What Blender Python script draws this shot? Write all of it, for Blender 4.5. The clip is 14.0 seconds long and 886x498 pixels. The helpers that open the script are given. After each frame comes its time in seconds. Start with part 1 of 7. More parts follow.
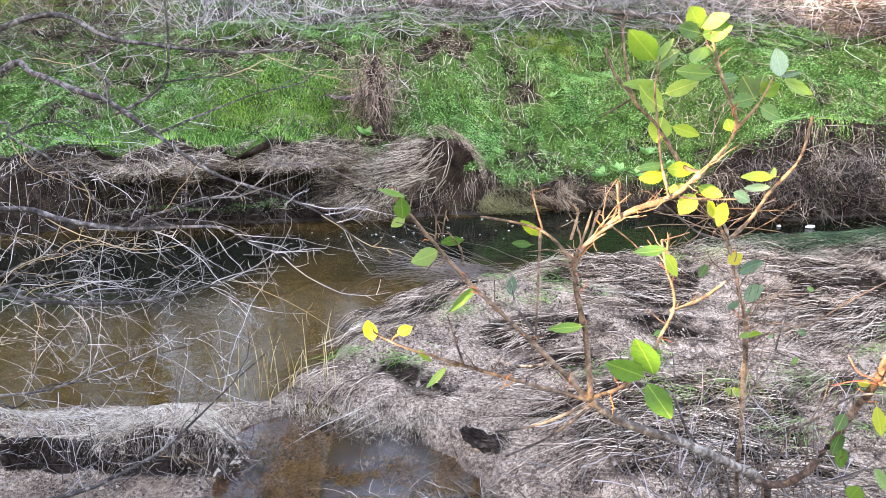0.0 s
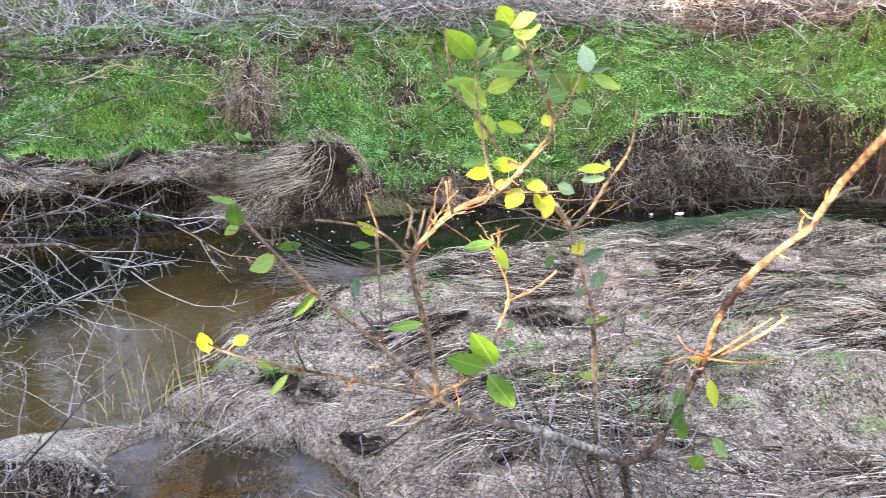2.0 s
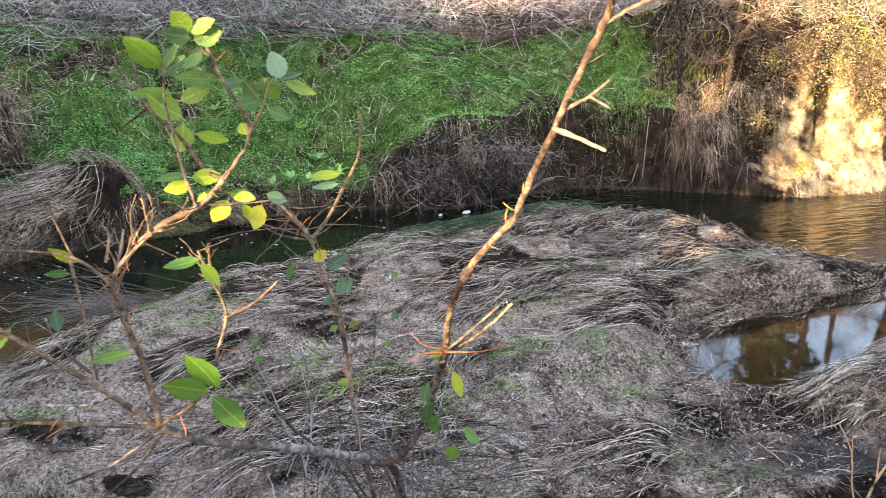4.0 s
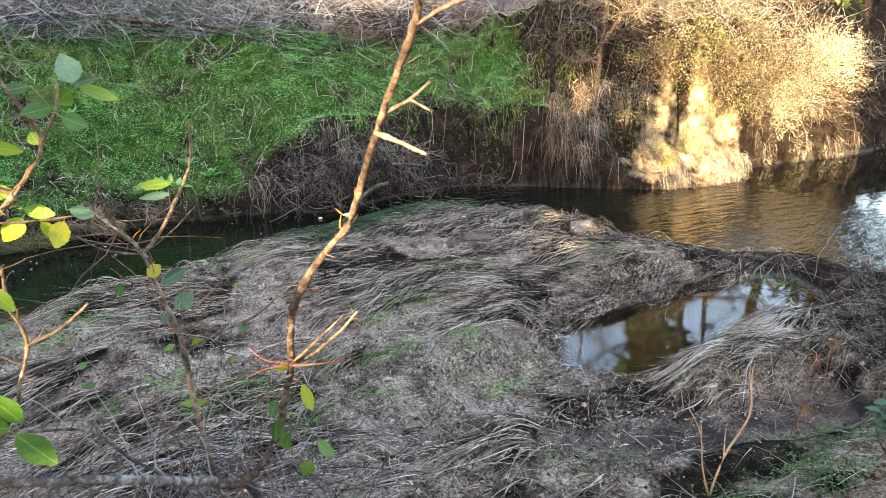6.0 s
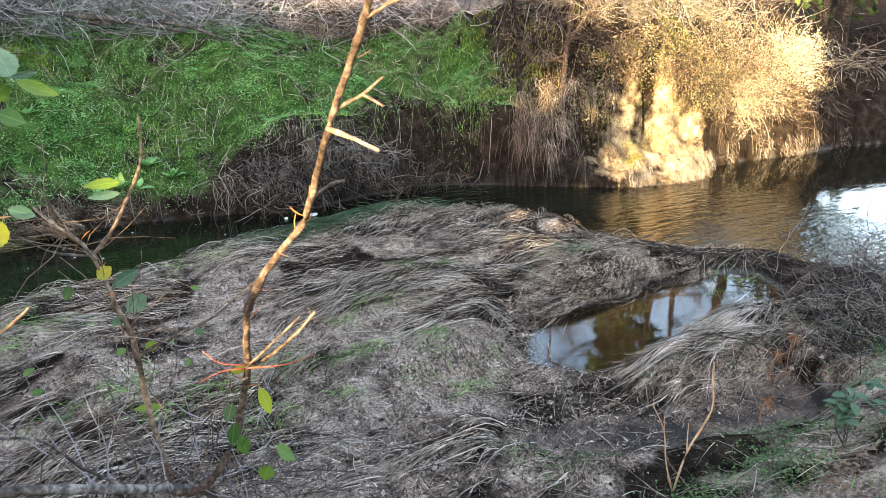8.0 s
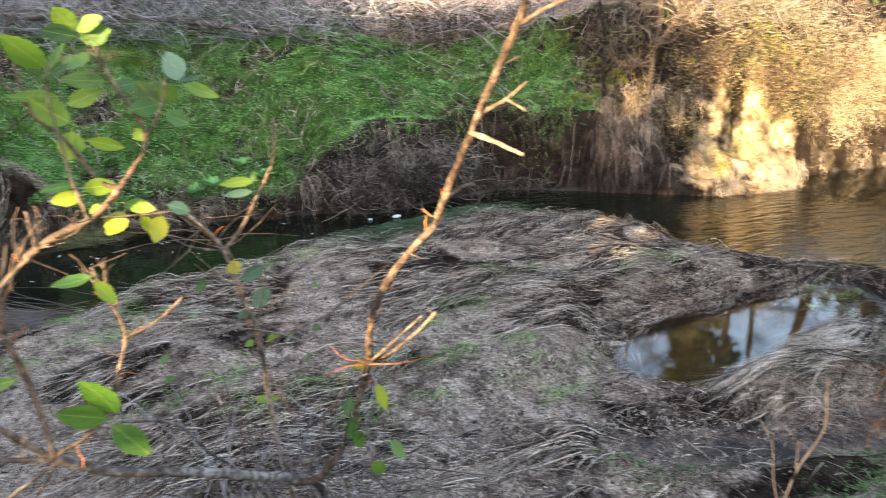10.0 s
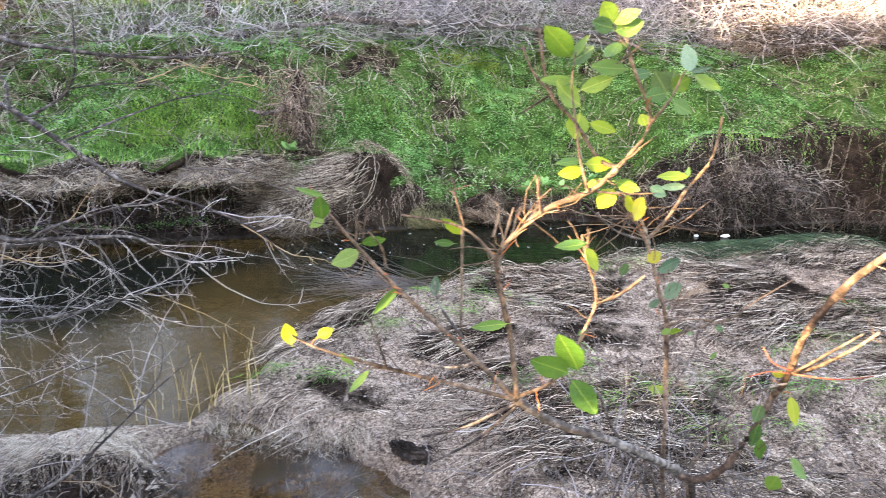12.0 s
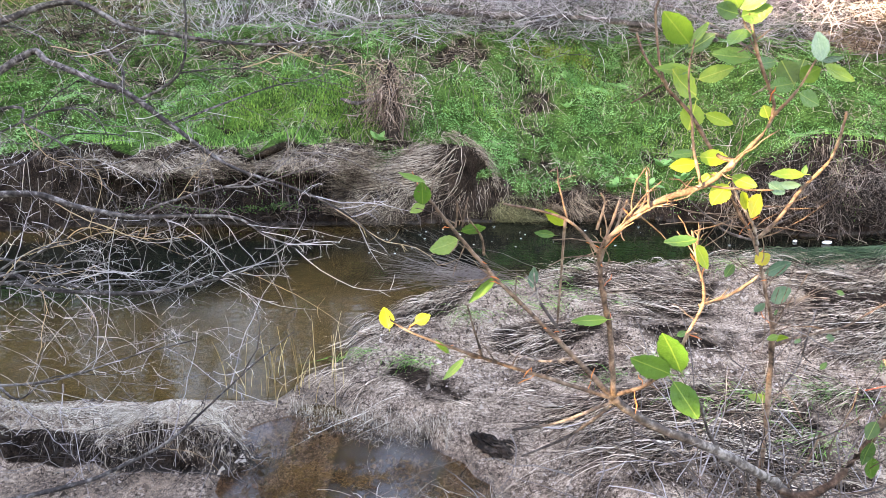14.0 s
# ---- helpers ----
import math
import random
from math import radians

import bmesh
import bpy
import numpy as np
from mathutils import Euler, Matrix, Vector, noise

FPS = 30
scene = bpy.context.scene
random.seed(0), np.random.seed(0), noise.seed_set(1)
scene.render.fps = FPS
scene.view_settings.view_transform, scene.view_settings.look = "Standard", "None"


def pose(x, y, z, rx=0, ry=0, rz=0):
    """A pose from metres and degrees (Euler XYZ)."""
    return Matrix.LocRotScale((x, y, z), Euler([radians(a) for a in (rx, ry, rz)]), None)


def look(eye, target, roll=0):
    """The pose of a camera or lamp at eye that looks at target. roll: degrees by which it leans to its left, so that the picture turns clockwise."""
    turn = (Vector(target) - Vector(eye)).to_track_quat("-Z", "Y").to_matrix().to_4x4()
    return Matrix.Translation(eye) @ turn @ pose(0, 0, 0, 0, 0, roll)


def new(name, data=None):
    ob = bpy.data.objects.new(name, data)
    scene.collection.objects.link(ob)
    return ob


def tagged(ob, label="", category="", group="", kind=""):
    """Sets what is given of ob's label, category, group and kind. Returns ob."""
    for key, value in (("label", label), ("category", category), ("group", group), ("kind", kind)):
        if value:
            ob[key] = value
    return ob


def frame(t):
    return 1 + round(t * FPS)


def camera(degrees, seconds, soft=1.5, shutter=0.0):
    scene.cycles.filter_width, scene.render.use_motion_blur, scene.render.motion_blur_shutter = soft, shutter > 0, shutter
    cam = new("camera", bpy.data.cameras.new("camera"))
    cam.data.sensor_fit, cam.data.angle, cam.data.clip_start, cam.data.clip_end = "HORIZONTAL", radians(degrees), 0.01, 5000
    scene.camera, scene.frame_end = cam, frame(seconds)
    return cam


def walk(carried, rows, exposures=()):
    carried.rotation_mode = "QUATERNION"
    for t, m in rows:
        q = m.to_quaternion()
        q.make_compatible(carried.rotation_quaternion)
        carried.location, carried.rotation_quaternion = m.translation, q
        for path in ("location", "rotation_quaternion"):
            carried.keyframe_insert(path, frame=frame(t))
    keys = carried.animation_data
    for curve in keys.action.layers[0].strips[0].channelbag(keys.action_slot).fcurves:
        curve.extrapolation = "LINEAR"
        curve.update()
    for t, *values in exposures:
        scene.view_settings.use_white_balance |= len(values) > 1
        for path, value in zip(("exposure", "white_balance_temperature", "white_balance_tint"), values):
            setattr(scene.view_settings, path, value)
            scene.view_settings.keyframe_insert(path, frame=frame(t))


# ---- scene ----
cam = camera(63.9, 14.0, soft=0.8, shutter=0.4)


def stand(x, y, z, yaw, pitch, roll):
    """A camera pose: yaw to its left from +y, pitch up, roll to its left."""
    a, b = radians(yaw), radians(pitch)
    eye = Vector((x, y, z))
    return look(eye, eye + Vector((-math.sin(a) * math.cos(b), math.cos(a) * math.cos(b), math.sin(b))), roll)


PATH = [
    (0.0, 0.001, -0.000, 2.195, 0.00, -19.61, 0.41),
    (0.5, 0.024, 0.002, 2.197, -0.18, -19.64, 0.43),
    (1.0, 0.058, 0.001, 2.199, -1.66, -19.44, 0.36),
    (1.5, 0.117, -0.005, 2.197, -4.29, -19.27, 0.13),
    (2.0, 0.182, -0.011, 2.193, -8.10, -19.43, 0.01),
    (2.5, 0.244, -0.024, 2.197, -11.91, -19.41, 0.07),
    (3.0, 0.324, -0.041, 2.191, -15.79, -19.21, 0.13),
    (3.5, 0.396, -0.064, 2.190, -19.76, -18.89, 0.05),
    (4.0, 0.450, -0.061, 2.185, -23.31, -18.77, 0.05),
    (4.2, 0.462, -0.054, 2.186, -24.41, -18.89, 0.14),
    (6.3, 0.650, -0.090, 2.188, -32.78, -18.66, 0.44),
    (6.5, 0.660, -0.090, 2.179, -33.22, -18.60, 0.39),
    (7.0, 0.672, -0.088, 2.177, -34.04, -18.69, 0.41),
    (7.2, 0.675, -0.089, 2.173, -34.29, -18.71, 0.57),
    (9.5, 0.623, -0.055, 2.180, -34.16, -18.83, 1.16),
    (9.7, 0.583, -0.044, 2.180, -33.28, -18.83, 1.46),
    (10.0, 0.519, -0.015, 2.177, -28.86, -18.52, 0.60),
    (10.5, 0.393, 0.010, 2.173, -21.50, -18.18, 0.15),
    (11.0, 0.253, 0.018, 2.169, -14.71, -17.75, 0.35),
    (11.5, 0.127, 0.017, 2.154, -9.94, -17.67, 0.69),
    (12.0, 0.026, 0.016, 2.131, -5.88, -17.92, 1.24),
    (12.5, -0.029, 0.036, 2.110, -2.40, -18.41, 1.59),
    (13.0, -0.038, 0.041, 2.106, -0.49, -18.78, 1.88),
    (13.5, -0.032, 0.038, 2.107, 0.39, -18.70, 1.68),
    (14.0, -0.031, 0.037, 2.108, 0.68, -18.52, 1.61),
]
EXPOSURES = [(0.0, 4.45, 7500, 30), (2.0, 4.33, 7350, 28), (3.0, 4.04, 7250, 28), (4.0, 3.63, 7150, 25), (6.5, 3.54, 6980, 19), (9.5, 3.52, 7020, 19), (10.0, 3.48, 7050, 21), (10.5, 3.48, 7100, 24), (11.0, 3.65, 7200, 26), (11.5, 4.02, 7300, 27), (12.0, 4.2, 7400, 28), (14.0, 4.28, 7500, 29)]
walk(cam, [(t, stand(*p)) for t, *p in PATH], EXPOSURES)

# ---- light: a low warm sun from behind on the left, blue winter sky ----
SUN_EL, SUN_AZ = 9.0, math.atan2(0.53, 0.85)     # height of the sun, heading of its light in the plan
LIGHT = Vector((math.cos(SUN_AZ) * math.cos(radians(SUN_EL)), math.sin(SUN_AZ) * math.cos(radians(SUN_EL)), -math.sin(radians(SUN_EL))))
world = bpy.data.worlds.new("sky")
scene.world = world
world.use_nodes = True
wt = world.node_tree
sky = wt.nodes.new("ShaderNodeTexSky")
sky.sky_type, sky.sun_disc = "NISHITA", False
sky.sun_elevation, sky.sun_rotation = radians(SUN_EL), math.atan2(-LIGHT.x, -LIGHT.y)
wt.links.new(sky.outputs[0], wt.nodes["Background"].inputs[0])
wt.nodes["Background"].inputs[1].default_value = 0.15
scene.view_settings.exposure = 0.0
sun_data = bpy.data.lights.new("sun", "SUN")
sun_data.energy, sun_data.angle, sun_data.color = 3.5, radians(0.6), (1.0, 0.84, 0.47)
sun = new("sun", sun_data)
sun.matrix_world = look((-30, -20, 12), Vector((-30, -20, 12)) + LIGHT)


# ---- materials ----
def shader(name):
    m = bpy.data.materials.new(name)
    m.use_nodes = True
    return m, m.node_tree.nodes, m.node_tree.links, m.node_tree.nodes["Principled BSDF"]


def ramp(nodes, stops):
    r = nodes.new("ShaderNodeValToRGB")
    el = r.color_ramp.elements
    while len(el) < len(stops):
        el.new(0.5)
    for e, (p, c) in zip(el, stops):
        e.position, e.color = p, (*c, 1)
    return r


def noise_tex(nodes, links, scale, detail=4.0, rough=0.6, vec=None):
    n = nodes.new("ShaderNodeTexNoise")
    n.inputs["Scale"].default_value, n.inputs["Detail"].default_value, n.inputs["Roughness"].default_value = scale, detail, rough
    if vec is None:
        vec = nodes.new("ShaderNodeTexCoord").outputs["Object"]
    links.new(vec, n.inputs["Vector"])
    return n


def mix(nodes, links, a, b, f, mode="MIX"):
    m = nodes.new("ShaderNodeMix")
    m.data_type, m.blend_type = "RGBA", mode
    for sock, v in ((m.inputs[0], f), (m.inputs[6], a), (m.inputs[7], b)):
        if isinstance(v, (int, float)):
            sock.default_value = v
        elif isinstance(v, tuple):
            sock.default_value = (*v, 1)
        else:
            links.new(v, sock)
    return m.outputs[2]


def bump(nodes, links, bsdf, height, strength, distance):
    b = nodes.new("ShaderNodeBump")
    b.inputs["Strength"].default_value, b.inputs["Distance"].default_value = strength, distance
    links.new(height, b.inputs["Height"])
    links.new(b.outputs[0], bsdf.inputs["Normal"])
    return b


def strand_mat(name, stops, rough=0.6, scale=3.0, thin=0.0, spread=0.7, stretch=None):
    """For blades, leaves and twigs: each island has its own tone, with a second, wider drift over the place."""
    m, nodes, links, bsdf = shader(name)
    geo = nodes.new("ShaderNodeNewGeometry")
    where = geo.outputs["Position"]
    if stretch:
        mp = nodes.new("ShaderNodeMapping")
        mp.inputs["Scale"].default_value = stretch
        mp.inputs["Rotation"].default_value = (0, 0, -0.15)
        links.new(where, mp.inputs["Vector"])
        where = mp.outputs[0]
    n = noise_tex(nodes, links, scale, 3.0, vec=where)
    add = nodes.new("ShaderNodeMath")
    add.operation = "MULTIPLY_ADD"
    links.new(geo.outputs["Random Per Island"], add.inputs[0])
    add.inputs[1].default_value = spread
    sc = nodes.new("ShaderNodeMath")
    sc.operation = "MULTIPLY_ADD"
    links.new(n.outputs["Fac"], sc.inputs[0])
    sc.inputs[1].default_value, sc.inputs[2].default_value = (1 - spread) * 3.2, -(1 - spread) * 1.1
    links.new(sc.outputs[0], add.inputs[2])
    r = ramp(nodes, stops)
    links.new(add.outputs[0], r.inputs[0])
    links.new(r.outputs[0], bsdf.inputs["Base Color"])
    bsdf.inputs["Roughness"].default_value = rough
    bsdf.inputs["Specular IOR Level"].default_value = 0.02
    if thin:
        tr = nodes.new("ShaderNodeBsdfTranslucent")
        links.new(r.outputs[0], tr.inputs["Color"])
        ms = nodes.new("ShaderNodeMixShader")
        ms.inputs[0].default_value = thin
        links.new(bsdf.outputs[0], ms.inputs[1])
        links.new(tr.outputs[0], ms.inputs[2])
        links.new(ms.outputs[0], nodes["Material Output"].inputs[0])
    return m


def bark_mat(name, stops, scale=40.0, rough=0.75, depth=0.003):
    m, nodes, links, bsdf = shader(name)
    tc = nodes.new("ShaderNodeTexCoord")
    a = noise_tex(nodes, links, scale, 5.0, 0.65, tc.outputs["Object"])
    b = noise_tex(nodes, links, scale * 0.12, 2.0, 0.5, tc.outputs["Object"])
    f = mix(nodes, links, a.outputs["Fac"], b.outputs["Fac"], 0.4)
    r = ramp(nodes, stops)
    links.new(f, r.inputs[0])
    links.new(r.outputs[0], bsdf.inputs["Base Color"])
    bsdf.inputs["Roughness"].default_value = rough
    bsdf.inputs["Specular IOR Level"].default_value = 0.05
    bump(nodes, links, bsdf, a.outputs["Fac"], 0.8, depth)
    return m


def ground_mat():
    """Soil, sand, moss and clay; the zones come from the terrain: red moss, green sand, blue wet, alpha clay."""
    m, nodes, links, bsdf = shader("earth")
    pos = nodes.new("ShaderNodeNewGeometry").outputs["Position"]
    zone = nodes.new("ShaderNodeVertexColor")
    zone.layer_name = "zone"
    sep = nodes.new("ShaderNodeSeparateColor")
    links.new(zone.outputs[0], sep.inputs[0])
    fine = noise_tex(nodes, links, 55.0, 6.0, 0.7, pos)
    mid = noise_tex(nodes, links, 6.0, 4.0, 0.6, pos)
    grit = noise_tex(nodes, links, 260.0, 2.0, 0.6, pos)
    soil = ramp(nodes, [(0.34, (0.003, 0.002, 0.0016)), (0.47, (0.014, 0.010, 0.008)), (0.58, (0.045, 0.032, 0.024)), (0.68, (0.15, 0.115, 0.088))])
    links.new(mix(nodes, links, mix(nodes, links, fine.outputs["Fac"], grit.outputs["Fac"], 0.35), mid.outputs["Fac"], 0.4), soil.inputs[0])
    moss = ramp(nodes, [(0.34, (0.006, 0.012, 0.004)), (0.46, (0.022, 0.046, 0.011)), (0.57, (0.062, 0.122, 0.027)), (0.70, (0.17, 0.26, 0.07))])
    links.new(mix(nodes, links, fine.outputs["Fac"], mid.outputs["Fac"], 0.35), moss.inputs[0])
    sand = ramp(nodes, [(0.41, (0.018, 0.013, 0.010)), (0.465, (0.118, 0.085, 0.064)), (0.53, (0.325, 0.244, 0.185)), (0.60, (0.67, 0.54, 0.435))])
    fm = mix(nodes, links, fine.outputs["Fac"], grit.outputs["Fac"], 0.5)
    fg = mix(nodes, links, fm, mid.outputs["Fac"], 0.22)
    links.new(fg, sand.inputs[0])

    def edged(channel, low, high):
        """A zone's weight with a ragged border."""
        ad = nodes.new("ShaderNodeMath")
        ad.operation = "ADD"
        links.new(channel, ad.inputs[0])
        sb = nodes.new("ShaderNodeMath")
        sb.operation = "MULTIPLY_ADD"
        links.new(mid.outputs["Fac"], sb.inputs[0])
        sb.inputs[1].default_value, sb.inputs[2].default_value = 0.7, -0.35
        links.new(sb.outputs[0], ad.inputs[1])
        mr = nodes.new("ShaderNodeMapRange")
        mr.inputs[1].default_value, mr.inputs[2].default_value = low, high
        links.new(ad.outputs[0], mr.inputs[0])
        return mr.outputs[0]

    c = mix(nodes, links, soil.outputs[0], sand.outputs[0], edged(sep.outputs[1], 0.35, 0.6))
    c = mix(nodes, links, c, moss.outputs[0], edged(sep.outputs[0], 0.4, 0.65))
    clay = ramp(nodes, [(0.38, (0.05, 0.033, 0.02)), (0.47, (0.22, 0.155, 0.09)), (0.56, (0.42, 0.31, 0.19)), (0.66, (0.6, 0.48, 0.32))])
    links.new(mix(nodes, links, mid.outputs["Fac"], fine.outputs["Fac"], 0.45), clay.inputs[0])
    c = mix(nodes, links, c, clay.outputs[0], edged(zone.outputs["Alpha"], 0.35, 0.7))
    wet = edged(sep.outputs[2], 0.35, 0.75)
    dark = mix(nodes, links, c, (0.58, 0.52, 0.47), 1.0, "MULTIPLY")
    c = mix(nodes, links, c, dark, wet)
    links.new(c, bsdf.inputs["Base Color"])
    mr = nodes.new("ShaderNodeMapRange")
    mr.inputs[3].default_value, mr.inputs[4].default_value = 0.92, 0.38
    links.new(wet, mr.inputs[0])
    links.new(mr.outputs[0], bsdf.inputs["Roughness"])
    sl = nodes.new("ShaderNodeMapRange")
    sl.inputs[3].default_value, sl.inputs[4].default_value = 0.0, 0.3
    links.new(wet, sl.inputs[0])
    links.new(sl.outputs[0], bsdf.inputs["Specular IOR Level"])
    hh = mix(nodes, links, fine.outputs["Color"], grit.outputs["Color"], 0.4)
    bump(nodes, links, bsdf, hh, 0.9, 0.024)
    return m


def water_mat(name, tint, clear, ripple, scale, stretch, stain=(0.80, 0.66, 0.42), ior=1.33, silt=None, patch=1.1, riffle=0.0):
    """Murky stream water: a glossy rippled skin over a tinted, half-clear body."""
    m, nodes, links, bsdf = shader(name)
    pos = nodes.new("ShaderNodeNewGeometry").outputs["Position"]
    mp = nodes.new("ShaderNodeMapping")
    mp.inputs["Scale"].default_value = stretch
    mp.inputs["Rotation"].default_value = (0, 0, 0.45)
    links.new(pos, mp.inputs["Vector"])
    a = noise_tex(nodes, links, scale, 3.0, 0.5, mp.outputs[0])
    murk = noise_tex(nodes, links, patch, 3.0, 0.6, pos)
    r = ramp(nodes, [(0.3, tuple(v * 0.6 for v in tint)), (0.7, tuple(v * 1.3 for v in tint))])
    links.new(murk.outputs["Fac"], r.inputs[0])
    deep = nodes.new("ShaderNodeAttribute")
    deep.attribute_name = "depth"
    hue = r.outputs[0]
    if silt:                                              # stirred-up silt colours the shallows
        sh = nodes.new("ShaderNodeMapRange")
        sh.inputs[1].default_value, sh.inputs[2].default_value, sh.inputs[3].default_value, sh.inputs[4].default_value = 0.10, 0.40, 1.0, 0.0
        links.new(deep.outputs["Fac"], sh.inputs[0])
        hue = mix(nodes, links, hue, silt, sh.outputs[0])
    links.new(hue, bsdf.inputs["Base Color"])
    bsdf.inputs["Roughness"].default_value = 0.03
    bsdf.inputs["IOR"].default_value = min(ior, 1.33)
    bsdf.inputs["Specular IOR Level"].default_value = 0.5
    bb = bump(nodes, links, bsdf, a.outputs["Fac"], ripple, 0.06 if riffle else 0.02)
    if riffle:                                            # the run past the bar's point is livelier
        sx = nodes.new("ShaderNodeSeparateXYZ")
        links.new(pos, sx.inputs[0])
        dv = nodes.new("ShaderNodeMath")
        dv.operation = "DIVIDE"
        dv.inputs[1].default_value = 20.0
        links.new(sx.outputs[0], dv.inputs[0])
        rf = ramp(nodes, [(0.17, (ripple,) * 3), (0.26, (riffle,) * 3), (0.40, (riffle,) * 3), (0.46, (ripple * 0.6,) * 3)])
        links.new(dv.outputs[0], rf.inputs[0])
        links.new(rf.outputs[0], bb.inputs["Strength"])
    tr = nodes.new("ShaderNodeBsdfTransparent")
    tr.inputs["Color"].default_value = (*stain, 1)
    gl = nodes.new("ShaderNodeBsdfGlossy")
    gl.inputs["Roughness"].default_value = 0.03
    links.new(bsdf.inputs["Normal"].links[0].from_socket, gl.inputs["Normal"])
    body = nodes.new("ShaderNodeMixShader")
    fade = nodes.new("ShaderNodeMath")
    fade.operation = "POWER"
    fade.inputs[0].default_value = 0.02
    links.new(deep.outputs["Fac"], fade.inputs[1])
    thin = nodes.new("ShaderNodeMath")
    thin.operation = "MULTIPLY"
    thin.inputs[1].default_value = clear
    links.new(fade.outputs[0], thin.inputs[0])
    links.new(thin.outputs[0], body.inputs[0])
    links.new(bsdf.outputs[0], body.inputs[1])
    fr = nodes.new("ShaderNodeFresnel")
    fr.inputs["IOR"].default_value = ior
    links.new(bsdf.inputs["Normal"].links[0].from_socket, fr.inputs["Normal"])
    skin = nodes.new("ShaderNodeMixShader")
    links.new(fr.outputs[0], skin.inputs[0])
    links.new(tr.outputs[0], skin.inputs[1])
    links.new(gl.outputs[0], skin.inputs[2])
    links.new(skin.outputs[0], body.inputs[2])
    links.new(body.outputs[0], nodes["Material Output"].inputs[0])
    return m


EARTH = ground_mat()
WATER = water_mat("stream_water", (0.007, 0.008, 0.005), 0.28, 0.05, 7.0, (0.5, 1.6, 1), (0.95, 0.72, 0.38), 1.29, (0.066, 0.040, 0.013), 1.1, 0.34)
POOLW = water_mat("pool_water", (0.012, 0.008, 0.004), 0.97, 0.02, 9.0, (1, 1, 1), (0.8, 0.6, 0.34), 1.55)
FILM = water_mat("rusty_film", (0.10, 0.058, 0.036), 0.86, 0.06, 9.0, (1, 1, 1), (0.80, 0.60, 0.42), 1.46, None, 9.0)
STRAW = strand_mat("dry_grass", [(0.0, (0.006, 0.0045, 0.0035)), (0.3, (0.05, 0.036, 0.027)), (0.6, (0.24, 0.185, 0.14)), (0.85, (0.50, 0.42, 0.33)), (1.0, (0.70, 0.61, 0.50))], 0.7, 9.0, 0.0, 0.72)
# Near-black streaks along the comb put the shade between locks into the colour
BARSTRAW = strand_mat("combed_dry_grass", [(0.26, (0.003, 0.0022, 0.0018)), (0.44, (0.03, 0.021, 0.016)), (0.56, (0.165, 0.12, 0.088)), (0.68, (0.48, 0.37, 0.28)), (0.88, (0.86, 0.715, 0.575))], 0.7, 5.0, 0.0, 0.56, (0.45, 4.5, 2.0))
RUSSET = strand_mat("russet_scrub", [(0.0, (0.012, 0.008, 0.006)), (0.5, (0.12, 0.086, 0.06)), (1.0, (0.46, 0.36, 0.26))], 0.7, 4.0, 0.0, 0.6)
# Moss tone, also used to paint the sun fleck on the slope
CUSHION = strand_mat("cushion_moss", [(0.0, (0.03, 0.04, 0.008)), (0.5, (0.15, 0.17, 0.025)), (1.0, (0.36, 0.36, 0.06))], 0.7, 6.0, 0.2, 0.6)
PALE = strand_mat("bleached_grass", [(0.0, (0.03, 0.022, 0.017)), (0.4, (0.33, 0.27, 0.21)), (1.0, (0.76, 0.67, 0.56))], 0.7, 10.0, 0.0, 0.75)
GREEN = strand_mat("fresh_grass", [(0.0, (0.02, 0.05, 0.012)), (0.4, (0.115, 0.30, 0.06)), (1.0, (0.40, 0.64, 0.16))], 0.55, 4.0, 0.3, 0.5)
# Wide dark-to-bright ramp stands in for leaves shading one another
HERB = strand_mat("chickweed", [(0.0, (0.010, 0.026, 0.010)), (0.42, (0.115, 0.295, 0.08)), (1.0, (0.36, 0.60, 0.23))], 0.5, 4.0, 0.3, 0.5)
# Darker copy of the herb green, with the near bank's shade in its colour
DIMHERB = strand_mat("shade_toned_herb", [(0.0, (0.01, 0.022, 0.01)), (0.5, (0.07, 0.135, 0.045)), (1.0, (0.24, 0.34, 0.13))], 0.5, 7.0, 0.25, 0.5)
SEDGE = strand_mat("wet_sedge", [(0.0, (0.006, 0.013, 0.008)), (0.5, (0.035, 0.068, 0.036)), (1.0, (0.16, 0.22, 0.12))], 0.5, 4.0, 0.2, 0.75)
GREYTWIG = strand_mat("weathered_twig", [(0.0, (0.012, 0.010, 0.009)), (0.38, (0.15, 0.132, 0.132)), (0.68, (0.42, 0.38, 0.39)), (1.0, (0.78, 0.73, 0.74))], 0.75, 2.0)
BROWNTWIG = strand_mat("brown_twig", [(0.0, (0.008, 0.006, 0.005)), (0.5, (0.07, 0.05, 0.037)), (1.0, (0.34, 0.26, 0.19))], 0.75, 2.0)
GRIT = strand_mat("grit", [(0.0, (0.008, 0.006, 0.005)), (0.5, (0.12, 0.09, 0.072)), (1.0, (0.55, 0.46, 0.39))], 0.85, 2.0)
DARKTWIG = strand_mat("dark_twig", [(0.0, (0.005, 0.004, 0.004)), (0.6, (0.03, 0.024, 0.021)), (1.0, (0.18, 0.15, 0.13))], 0.75, 2.0)
BUSHTWIG = strand_mat("bush_twig", [(0.0, (0.008, 0.006, 0.006)), (0.45, (0.05, 0.041, 0.038)), (0.8, (0.26, 0.225, 0.21)), (1.0, (0.6, 0.46, 0.32))], 0.7, 2.0)
GREYBARK = bark_mat("grey_bark", [(0.36, (0.02, 0.016, 0.014)), (0.5, (0.08, 0.066, 0.06)), (0.62, (0.26, 0.23, 0.21))])
